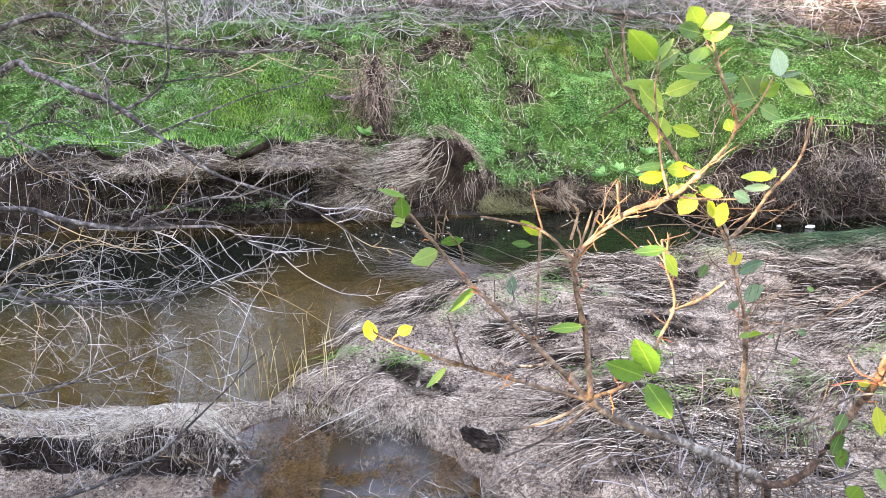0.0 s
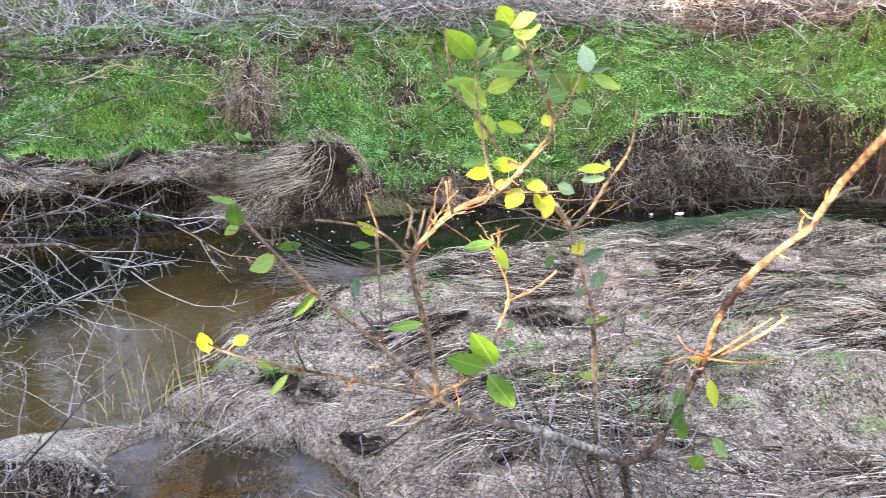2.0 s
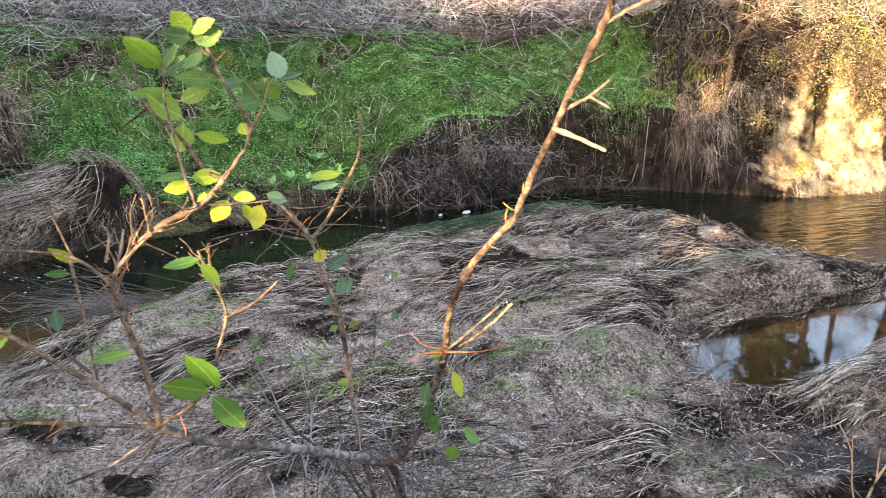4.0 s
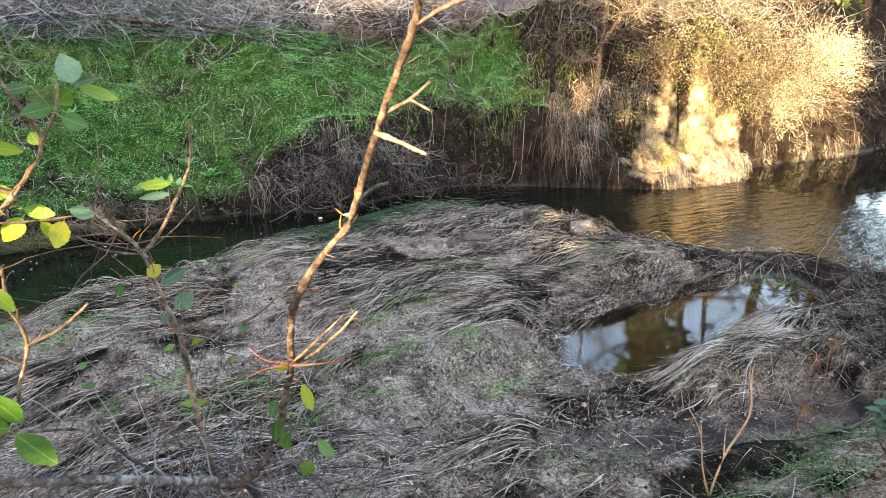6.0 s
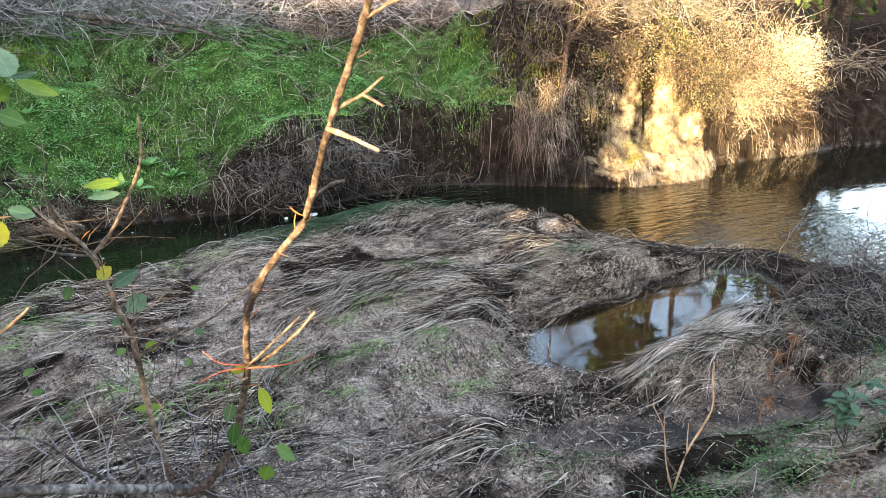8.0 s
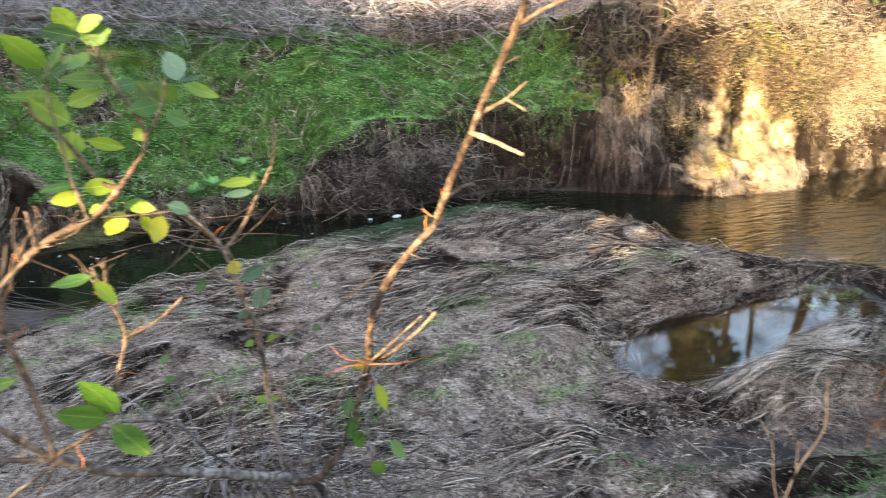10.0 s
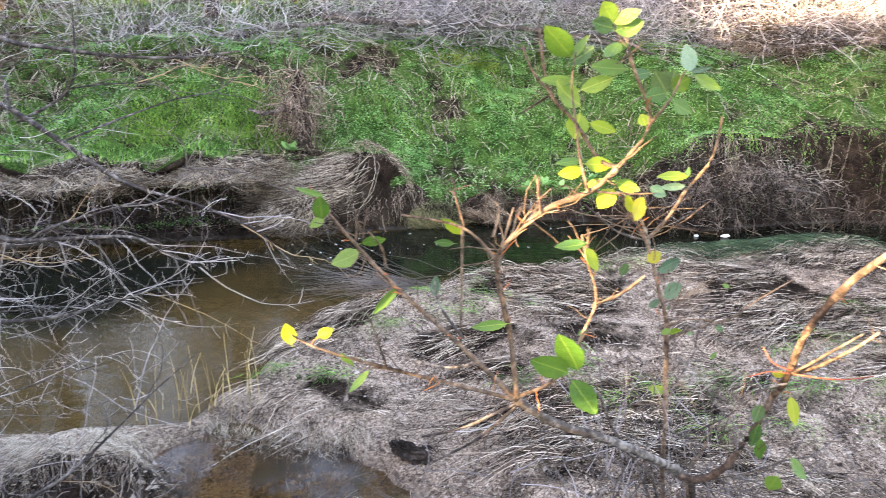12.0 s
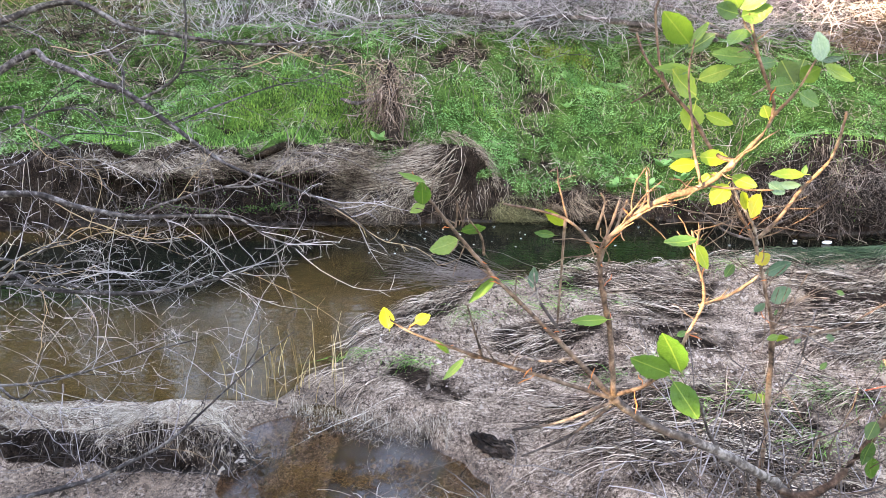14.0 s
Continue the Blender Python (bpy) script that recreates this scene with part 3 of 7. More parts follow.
def water(name, mask, level, material, label):
    """A sheet of water over the cells that the ground leaves below its level."""
    ax, ay = np.arange(-14, 30, 0.12), np.arange(-8, 9, 0.12)
    cx, cy = np.meshgrid(ax + 0.06, ay + 0.06)
    keep = np.zeros(cx.shape, bool)
    for dx in (-0.1, 0, 0.1):
        for dy in (-0.1, 0, 0.1):
            keep |= height(cx + dx, cy + dy) < level + 0.01
    keep &= mask(cx, cy)
    n = len(ax) + 1
    vx, vy = np.meshgrid(np.append(ax, ax[-1] + 0.12), np.append(ay, ay[-1] + 0.12))
    v = np.stack([vx, vy, np.full(vx.shape, level)], -1).reshape(-1, 3)
    r, c = np.nonzero(keep)
    f = np.stack([r * n + c, r * n + c + 1, (r + 1) * n + c + 1, (r + 1) * n + c], -1)
    used, inv = np.unique(f, return_inverse=True)
    me = mesh_from(name, v[used], inv.reshape(-1, 4), material)
    me.attributes.new("depth", "FLOAT", "POINT").data.foreach_set("value", np.clip(level - height(v[used][:, 0], v[used][:, 1]), 0, 2))
    ob = new(name, me)
    ob.visible_shadow = False
    return tagged(ob, label, "water", kind="structure")


def in_pools(x, y):
    return (inside(x, y, SIDE_POOL) > -0.35) | (inside(x, y, FRONT_POOL) > -0.3) & (y < 3.42)


water("water_creek", lambda x, y: ~in_pools(x, y) & (inside(x, y, NEAR_EDGE) < 0.6), 0.0, WATER, "slow murky brown creek water between grassy banks")
water("water_side_pool", lambda x, y: inside(x, y, SIDE_POOL) > -0.35, 0.004, POOLW, "still brown side pool mirroring bare trees and sky")
water("water_front_pool", lambda x, y: (inside(x, y, FRONT_POOL) > -0.3) & (y < 3.42), 0.004, FILM, "thin film of water over rusty wet sand")

# ---- trees out of view, added to shade the creek, and those behind it ----
def leaf_cloud(centres, radii, count, size, g):
    """Leaves strewn through several rounded masses, as folded quads."""
    k = g.integers(0, len(centres), count)
    d = unit(g.normal(size=(count, 3))) * (g.random((count, 1)) ** 0.4)
    p = centres[k] + d * radii[k]
    a = unit(g.normal(size=(count, 3)))
    b = unit(np.cross(a, g.normal(size=(count, 3))))
    s = size * g.uniform(0.6, 1.3, (count, 1))
    v = np.stack([p - a * s, p + b * s * 0.5, p + a * s, p - b * s * 0.5], 1).reshape(-1, 3)
    f = np.arange(count * 4).reshape(-1, 4)
    return v, f


def evergreen_tree(x, y, tall, wide, seed, label, leaves=7000):
    g = np.random.default_rng(seed)
    z = float(height(x, y))
    ob = tagged(new("tree"), label, "tree", "trees on the near bank")
    ob.location = (x, y, z)
    lean = g.normal(0, 0.2, 2)
    trunk = limb([(0, 0, -0.2), (lean[0], lean[1], tall * 0.35), (lean[0] * 1.5, lean[1] * 1.6, tall * 0.75)], 0.22, 0.08, 9, 5, 0.3, seed)
    blocks = []
    centres, radii = [], []
    for i in range(16):
        h = tall * (0.12 + 0.86 * (i / 15))
        a = i * 2.4 + g.normal(0, 0.3)
        r = wide * (0.72 if h < tall * 0.7 else 0.45)
        c = np.array([math.cos(a) * r * g.uniform(0.2, 1), math.sin(a) * r * g.uniform(0.2, 1), h])
        centres.append(c)
        radii.append(np.array([1, 1, 0.8]) * wide * g.uniform(0.45, 0.62))
        blocks.append(limb([(lean[0], lean[1], h * 0.55), c * 0.6 + np.array([0, 0, h * 0.3]), c], 0.06, 0.015, 5, 3))
    part("trunk", trunk, DARKBARK, ob)
    for b in blocks:
        part("limb", b, DARKBARK, ob)
    part("crown", leaf_cloud(np.array(centres), np.array(radii), leaves, 0.16, g), OAKLEAF, ob)
    return ob


UP_SUN = -np.array([LIGHT.x, LIGHT.y]) / np.hypot(LIGHT.x, LIGHT.y)
ACROSS = np.array([UP_SUN[1], -UP_SUN[0]])               # points along the row of trees
if ACROSS[1] < 0:
    ACROSS = -ACROSS
# Places and heights are chosen to block sun except on bluff and shrub
for i, (s, back, tall, wide) in enumerate([(-8.2, 11, 6.5, 1.9), (-5.6, 10, 6.6, 1.8), (-3.5, 11.5, 6.4, 1.6), (2.6, 10, 5.5, 1.5),
                                           (5.4, 11, 3.6, 1.6), (8.0, 10.5, 7.5, 1.9), (10.8, 11.5, 8, 2.1), (13.5, 11, 8, 2.1),
                                           (-2.7, 10.5, 6, 1.2), (-1.9, 9.5, 1.5, 0.9), (-1.0, 10, 1.25, 0.9), (-0.2, 9.5, 1.2, 0.9), (0.5, 10, 1.0, 0.7), (1.2, 9.5, 1.15, 0.7), (4.1, 12.5, 4.1, 1.5), (6.8, 13, 6.2, 1.9), (9.4, 13, 7.6, 2.0), (-4.6, 13, 6.5, 1.8)]):
    px, py = UP_SUN * back + ACROSS * s + np.array([0.6, 1.0])
    evergreen_tree(px, py, tall, wide, 40 + i, "unseen evergreen added on the near bank to block the low sun")
# Thin unseen crown, added to dapple the sun on the shrub
px, py = UP_SUN * 8.0 + ACROSS * 1.12 + np.array([0.6, 1.0])
evergreen_tree(px, py, 3.4, 0.85, 60, "unseen thin-crowned evergreen added to dapple the sun on the shrub", 520)

# ---- matted grass and herbs ----
def strewn(n, box, keep, g):
    """About n places (x, y) in a box, kept where keep(x, y) is above a random number."""
    x = g.uniform(box[0], box[1], n)
    y = g.uniform(box[2], box[3], n)
    k = keep(x, y) > g.random(n)
    return x[k], y[k]


def lying(x, y, heading, length, lift, k, g, bend=0.5):
    """Blades that lie on the ground, combed one way, each slightly arched."""
    n = len(x)
    s = np.linspace(0, 1, k)[None]
    turn = g.normal(0, bend, (n, 1)) * s
    a = heading[:, None] + turn
    ds = length[:, None] / (k - 1)
    px = x[:, None] + np.cumsum(np.cos(a) * ds, 1)
    py = y[:, None] + np.cumsum(np.sin(a) * ds, 1)
    pz = height(px, py) + 0.006 + lift[:, None] * np.sin(np.pi * (0.15 + 0.85 * s)) * g.uniform(0.3, 1.0, (n, 1))
    p = np.stack([px, py, np.maximum(pz, 0.004)], -1)
    side = np.stack([-np.sin(heading), np.cos(heading), g.normal(0, 0.8, n)], -1)
    return p, unit(side)


def upright(x, y, z, length, lean, k, g, droop=0.5):
    """Blades that rise and nod over."""
    n = len(x)
    s = np.linspace(0, 1, k)[None, :, None]
    d = unit(np.stack([g.normal(0, 1, n), g.normal(0, 1, n), np.zeros(n)], -1)) * g.uniform(0.1, 1, (n, 1))
    d = d * lean + 0
    L = length[:, None, None]
    p = np.stack([x, y, z], -1)[:, None] + np.array([0, 0, 1.0]) * L * s + d[:, None] * L * s ** 1.7
    p[..., 2] -= (L * droop * s ** 2.5)[..., 0] * np.linalg.norm(d, axis=1)[:, None]
    side = unit(np.cross(d + g.normal(0, 0.3, (n, 3)), np.array([0, 0, 1.0])))
    return p, side


def hanging(x, y, z, out, length, k, g):
    """Strands that spring from an edge, go out along `out` (n, 2) and fall."""
    n = len(x)
    s = np.linspace(0, 1, k)[None]
    L = length[:, None]
    o = out + g.normal(0, 0.35, out.shape)
    r = g.uniform(0.25, 0.6, (n, 1))
    px = x[:, None] + o[:, :1] * L * r * s
    py = y[:, None] + o[:, 1:] * L * r * s
    pz = z[:, None] + L * (0.10 * s - (1.0 - 0.35 * r) * s ** 1.9)
    pz = np.maximum(pz, 0.0 + g.uniform(0, 0.03, (n, 1)))
    p = np.stack([px, py, pz], -1)
    p[:, 1:, :2] += g.normal(0, 0.012, (n, k - 1, 2))
    return p, unit(np.stack([-o[:, 1], o[:, 0], g.normal(0, 0.6, n)], -1))


g = np.random.default_rng(11)


def far_of(x, y):
    return y - far_edge(x)


# green far slope: grass, then small-leaved herbs
def meadow(x, y):
    f = far_of(x, y)
    return step(f + 0.14 * step(x, 0.45, 0.7) * step(x, 3.2, 2.8), 0.12, 0.35) * (1 - 0.8 * step(f, 2.3, 2.9)) * (1 - 0.9 * step(x, 4.6, 5.4) * step(f, 2.1, 2.4)) * (0.45 + 0.55 * step(lumps(x, y, 0.55, 21) + 0.5 * lumps(x, y, 0.2, 22), -0.5, 0.5)) * (1 - 0.85 * step(x, 6.5, 7.3)) * (1 - 0.35 * step(x, -2.2, -3.5)) * (1 - 0.75 * bare(x, y)) * (1 - 0.9 * brown(x, y))


x, y = strewn(90000, (-6.5, 7.5, 6.2, 10.6), lambda x, y: meadow(x, y) * (0.15 + 0.85 * step(lumps(x, y, 0.5, 23), -0.1, 0.4)), g)
p, side = upright(x, y, height(x, y) - 0.01, g.uniform(0.02, 0.06, len(x)) * (1 + 0.6 * step(lumps(x, y, 0.7, 23), 0.1, 0.7)), 1.1, 3, g)
stuff("bank_grass", ribbons(p, g.uniform(0.0022, 0.005, len(x)), side), GREEN, "short bright green grass on the far bank", "grass")
x, y = strewn(760000, (-6.5, 7.2, 6.2, 10.4), lambda x, y: meadow(x, y) * (0.12 + 0.88 * step(lumps(x, y, 0.45, 24) + 0.6 * lumps(x, y, 0.13, 28), -0.25, 0.45)), g)
n = len(x)
c = np.stack([x, y, height(x, y) + g.uniform(0.003, 0.035, n) + 0.05 * np.maximum(lumps(x, y, 0.14, 26), 0)], -1)
a = unit(np.stack([g.normal(size=n), g.normal(size=n), g.normal(0, 0.35, n)], -1))
b = unit(np.cross(a, np.stack([g.normal(0, 0.3, n), g.normal(0, 0.5, n) - 0.3, np.ones(n)], -1)))
s = g.uniform(0.006, 0.013, (n, 1))
v = np.stack([c - a * s, c - b * s * 0.6, c + a * s, c + b * s * 0.6], 1).reshape(-1, 3)
stuff("bank_herbs", (v, np.arange(4 * n).reshape(-1, 4)), HERB, "low carpet of small-leaved green herbs on the far bank", "herbs")
# bleached stalks among the green
x, y = strewn(30000, (-6, 7.5, 6.4, 10.5), lambda x, y: step(far_of(x, y), 0.05, 0.3) * (0.7 * step(lumps(x, y, 0.5, 25), 0.0, 0.7) + 0.8 * bare(x, y)) + 0.12 * step(far_of(x, y), 0.0, 0.15), g)
p, side = lying(x, y, g.uniform(0, 6.28, len(x)), g.uniform(0.08, 0.3, len(x)), np.full(len(x), 0.03), 4, g)
stuff("bank_straw", ribbons(p, g.uniform(0.002, 0.0045, len(x)), side), STRAW, "dead grass stalks strewn over the far bank", "dry grass")


# Young grass clusters; those near (1.3, 9.45) brighten a painted sun fleck
n = 15000
k = g.choice(7, n, p=[0.24, 0.2, 0.16, 0.1, 0.08, 0.06, 0.16])
x = np.array([-2.3, -1.5, -1.1, 1.6, 2.5, 0.4, 1.3])[k] + g.normal(0, 1, n) * np.array([0.4, 0.38, 0.25, 0.35, 0.35, 0.3, 0.25])[k]
y = np.array([7.72, 7.92, 8.2, 9.1, 8.3, 8.5, 9.45])[k] + g.normal(0, 0.15, n) + 0.1 * lumps(x, x * 0, 0.3, 85)
p, side = upright(x, y, height(x, y) - 0.01, g.uniform(0.03, 0.085, n), 1.0, 4, g)
FRESH = strand_mat("young_grass", [(0.0, (0.05, 0.12, 0.015)), (0.5, (0.15, 0.30, 0.045)), (1.0, (0.34, 0.46, 0.10))], 0.5, 4.0, 0.35, 0.6)
stuff("bank_young_grass", ribbons(p, g.uniform(0.002, 0.004, n), side), FRESH, "tufts of young yellow-green grass on the far bank, some painting a sun fleck", "grass")


# low dead stems and shaded herbs of the brown scrub
x, y = strewn(26000, (-4.5, 7.5, 1.6, 9.9), brown, g)
p, side = upright(x, y, height(x, y) - 0.01, g.uniform(0.03, 0.16, len(x)), 1.2, 4, g)
stuff("bank_scrub", ribbons(p, g.uniform(0.002, 0.0045, len(x)), side), RUSSET, "low brown dead scrub stems under the brow", "scrub")
# Golden-green blades paint a sun fleck high on the slope
n = 3800
x, y = 1.3 + g.normal(0, 0.26, n), 9.5 + g.normal(0, 0.1, n)
p, side = upright(x, y, height(x, y) - 0.01, g.uniform(0.015, 0.05, n), 0.9, 3, g)
stuff("golden_tuft", ribbons(p, g.uniform(0.003, 0.006, n), side), CUSHION, "golden-green blades painting a sun fleck high on the green slope", "moss")


# flattened dry grass on the gravel bar, combed downstream
def mat_keep(x, y):
    nd = inside(x, y, NEAR_EDGE)
    m = step(nd, -0.02, 0.12) * step(lumps(x, y, 0.6, 31) + 0.6 * lumps(x * 0.5, y, 0.25, 32), -0.25, 0.3)
    gravel = step(np.hypot((x - 2.7) / 1.35, (y - 2.42) / 0.6) + 0.12 * lumps(x, y, 0.2, 74), 1.12, 0.85)
    sandy = step(np.hypot((x - 3.4) / 1.2, (y - 4.75) / 0.35), 1.1, 0.7) * 0.7 + step(np.hypot((x - 0.0) / 0.75, (y - 3.85) / 0.55), 1.1, 0.75) * 0.95
    m = np.maximum(m, 0.85 * step(inside(x, y, SIDE_POOL), -0.9, -0.5) * step(y, 3.2, 3.5))
    pool = step(inside(x, y, SIDE_POOL), 0.06, -0.06) * step(inside(x, y, FRONT_POOL), -0.05, -0.35)
    gravel = np.maximum(gravel, step(np.maximum(inside(x, y, FLAT), inside(x, y, MUD)), -0.1, 0.05))
    return m * (1 - 0.85 * gravel) * (1 - sandy) * pool * step(y, 1.75, 2.15) * step(x, -0.85, -0.4) * (1 - 0.75 * step(x, 4.9, 5.2) * step(y, 3.0, 2.8)) * (1 - 0.6 * step(x, 5.3, 5.9)) + 0.02 * pool * (nd > 0)


def comb(x, y):
    """Heading of the combed grass over the bar."""
    return np.pi + 0.12 + 0.36 * lumps(x, y, 1.1, 33) + 0.22 * lumps(x, y, 0.4, 34) + 0.5 * step(x, 1.5, -0.5)


def locks(count, each, box, keep, g, length, lift, spread=0.034):
    """Blades gathered in locks that share a place and a heading."""
    x, y = strewn(count, box, keep, g)
    n = len(x)
    head = comb(x, y) + g.normal(0, 0.25, n)
    long = g.uniform(*length, n)
    rise = g.uniform(0.2, 1.0, n) * lift
    k = np.repeat(np.arange(n), each)
    m = len(k)
    bx = x[k] + g.normal(0, spread * 1.6, m) * np.cos(head[k]) - g.normal(0, spread, m) * np.sin(head[k])
    by = y[k] + g.normal(0, spread * 1.6, m) * np.sin(head[k]) + g.normal(0, spread, m) * np.cos(head[k])
    return lying(bx, by, head[k] + g.normal(0, 0.15, m), long[k] * g.uniform(0.5, 1.15, m), rise[k], 6, g, 0.34)


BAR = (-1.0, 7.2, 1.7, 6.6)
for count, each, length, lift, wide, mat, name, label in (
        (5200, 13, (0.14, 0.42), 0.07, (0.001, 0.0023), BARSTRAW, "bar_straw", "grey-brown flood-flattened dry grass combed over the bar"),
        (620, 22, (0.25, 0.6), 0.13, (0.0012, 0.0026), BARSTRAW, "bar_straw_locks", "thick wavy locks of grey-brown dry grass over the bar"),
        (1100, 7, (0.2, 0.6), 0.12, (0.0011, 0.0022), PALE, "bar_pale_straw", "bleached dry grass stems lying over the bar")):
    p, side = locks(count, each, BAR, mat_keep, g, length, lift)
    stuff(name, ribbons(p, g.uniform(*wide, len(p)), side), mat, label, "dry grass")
x, y = strewn(26000, BAR, lambda x, y: mat_keep(x, y) * 0.4 + 0.5 * (inside(x, y, NEAR_EDGE) > 0.03) * (np.maximum(inside(x, y, SIDE_POOL), inside(x, y, FRONT_POOL)) < 0), g)
p, side = lying(x, y, g.uniform(0, 6.28, len(x)), g.uniform(0.02, 0.14, len(x)), np.full(len(x), 0.02), 4, g, 0.6)
stuff("bar_litter", ribbons(p, g.uniform(0.0015, 0.0035, len(x)), side), BROWNTWIG, "dark broken twigs and stems littering the sand", "litter")


x, y = strewn(15000, (0.9, 4.0, 1.9, 3.2), lambda x, y: 0.35 + 0.65 * step(lumps(x, y, 0.2, 85), -0.2, 0.4), g)
x, y = x[inside(x, y, SIDE_POOL) < 0], y[inside(x, y, SIDE_POOL) < 0]
p, side = lying(x, y, g.uniform(0, 6.28, len(x)), g.uniform(0.015, 0.07, len(x)), np.full(len(x), 0.012), 3, g, 0.5)
stuff("bar_fragments", ribbons(p, g.uniform(0.001, 0.0026, len(x)), side), BARSTRAW, "broken bits of dry stalks over the silty flat", "litter")


def crumbs(n, box, keep, size, g, name, mat, label, category):
    """Small angular lumps lying on the ground."""
    x, y = strewn(n, box, keep, g)
    n = len(x)
    s = g.uniform(*size, (n, 1)) * (1 + 1.5 * (g.random((n, 1)) < 0.06))
    c = np.stack([x, y, height(x, y)], -1) + np.array([0, 0, 0.3]) * s
    corner = np.array([(1, 0, -0.4), (-0.5, 0.87, -0.4), (-0.5, -0.87, -0.4), (0.1, 0.1, 0.8)])
    v = (c[:, None] + (corner[None] * s[:, None]) * g.uniform(0.6, 1.4, (n, 4, 1)) + g.normal(0, 0.2, (n, 4, 3)) * s[:, None]).reshape(-1, 3)
    i = (np.arange(n) * 4)[:, None, None]
    f = (i + np.array([(0, 1, 3), (1, 2, 3), (2, 0, 3)])[None]).reshape(-1, 3)
    stuff(name, (v, f), mat, label, category)


def dry_bar(x, y):
    return (inside(x, y, NEAR_EDGE) > 0.02) * step(land(x, y)[2], 0.2, 0.5) * (inside(x, y, SIDE_POOL) < 0.0) * (0.35 + 0.65 * step(lumps(x, y, 0.3, 35), -0.4, 0.5))


crumbs(45000, (-2.6, 4.2, 1.7, 3.4), dry_bar, (0.002, 0.0055), g, "sand_crumbs", GRIT, "fine dark and pale grit on the bare sand", "grit")
crumbs(34000, (-2.6, 6.2, 1.6, 4.6), dry_bar, (0.003, 0.0075), g, "sand_crumbs", GRIT, "dark and pale crumbs of sand, silt and grit", "grit")
crumbs(14000, (-2.6, 6.6, 3.5, 6.3), dry_bar, (0.005, 0.012), g, "sand_crumbs", GRIT, "crumbs of silt among the flattened grass", "grit")

# green blades among the mats
cx = np.array([1.0, 1.16, 1.44, 1.9, 2.85, 3.06, 2.9, 2.4, 1.96, 5.87, 2.16, 0.3, 0.75, 4.6, 3.5, -0.3])
cy = np.array([4.74, 3.68, 3.37, 3.45, 3.84, 3.14, 2.88, 3.38, 3.0, 3.17, 5.42, 4.6, 5.1, 3.9, 4.3, 3.95])
k = g.integers(0, len(cx), 2600)[:1200]
x, y = cx[k] + g.normal(0, 0.075, 1200) + 0.25 * np.sin(k * 7.0 + np.arange(1200) % 3 * 2.1), cy[k] + g.normal(0, 0.035, 1200) + 0.1 * np.cos(np.arange(1200) % 3 * 2.1)
p, side = lying(x, y, comb(x, y) + g.normal(0, 0.5, 1200), g.uniform(0.06, 0.2, 1200), np.full(1200, 0.07), 5, g, 0.5)
stuff("bar_green_grass", ribbons(p, g.uniform(0.0012, 0.0022, 1200), side), GREEN, "sparse green grass tufts pushing through the flattened straw", "grass")

# drowned sedge trailing off the bar's point
n = 6500
x = g.normal(4.0, 0.5, n)
y = 5.72 + 0.34 * (x - 3.0) + g.normal(0, 0.16, n)
p, side = lying(x, y, np.pi - 0.1 + g.normal(0, 0.3, n), g.uniform(0.2, 0.5, n), np.full(n, 0.10), 6, g, 0.4)
p[..., 2] = np.maximum(p[..., 2], 0.008 + g.uniform(0, 0.05, (n, 1)))
stuff("drowned_sedge", ribbons(p, g.uniform(0.0015, 0.003, n), side), SEDGE, "dark green sedge trailing in the shallow water off the bar", "sedge")

# bank-edge grass hanging over the cut
x = np.concatenate([g.uniform(-5, 3.2, 1100), g.uniform(-3.4, -1.1, 1000), g.uniform(3.2, 6.6, 350), g.uniform(1.0, 2.9, 450)])
x = x[lumps(x, x * 0, 0.22, 27) + g.normal(0, 0.3, len(x)) > -0.1]
x = x[((x < 1.0) | (x > 2.9) | (g.random(len(x)) < 0.25)) & ((x < 4.7) | (x > 6.4))]
n = len(x)
f = g.uniform(0.0, 0.2, n)
y = far_edge(x) + f
z = np.where((x > 3.4) & (x < 6.3) | (x > -3.5) & (x < -1.1), height(x, far_edge(x) + np.where(x < 0, 0.62, 0.42)) - 0.02, height(x, y + 0.06))
p, side = hanging(x, y, z, np.tile([0.0, -0.8], (n, 1)), g.uniform(0.15, 0.6, n) * np.interp(x, [-3.4, -1.1, -0.9, 1.0, 3, 6], [0.6, 0.6, 0.7, 0.7, 0.6, 0.6]), 6, g)
stuff("edge_straw", ribbons(p, g.uniform(0.0014, 0.003, n), side), STRAW, "dry grass hanging over the undercut far bank", "dry grass")


# ---- the small ridge of matted grass by the front pool ----
n = 420
x, y = g.uniform(-3.4, -0.72, n), 2.9 + 0.45 * g.random(n) ** 1.7 + 0.05 * lumps(g.uniform(0, 9, n), 0, 0.3, 18)
keep = (height(x, y) > 0.09) & ((y > 3.03) | (g.random(n) < 0.15))
x, y, n = x[keep], y[keep], int(keep.sum())
front = y < 3.05
z = height(x, y)
p, side = hanging(x, y, z, np.stack([g.normal(0, 0.5, n), np.where(front, -0.5, 0.35)], -1), g.uniform(0.03, 0.10, n), 5, g)
stuff("ridge_straw", ribbons(p, g.uniform(0.0008, 0.0016, n), side), PALE, "pale matted grass over a low undercut ridge", "dry grass")
x, y = strewn(17000, (-3.4, -0.6, 2.97, 3.5), lambda x, y: step(height(x, y), 0.05, 0.12) * (0.25 + 0.75 * step(lumps(x, y, 0.15, 75), -0.3, 0.3)), g)
p, side = lying(x, y, g.uniform(0, 6.28, len(x)), g.uniform(0.04, 0.15, len(x)), np.full(len(x), 0.035), 5, g, 0.8)
stuff("ridge_top_straw", ribbons(p, g.uniform(0.0009, 0.0018, len(x)), side), PALE, "bleached grass tangled over the low ridge", "dry grass")
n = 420
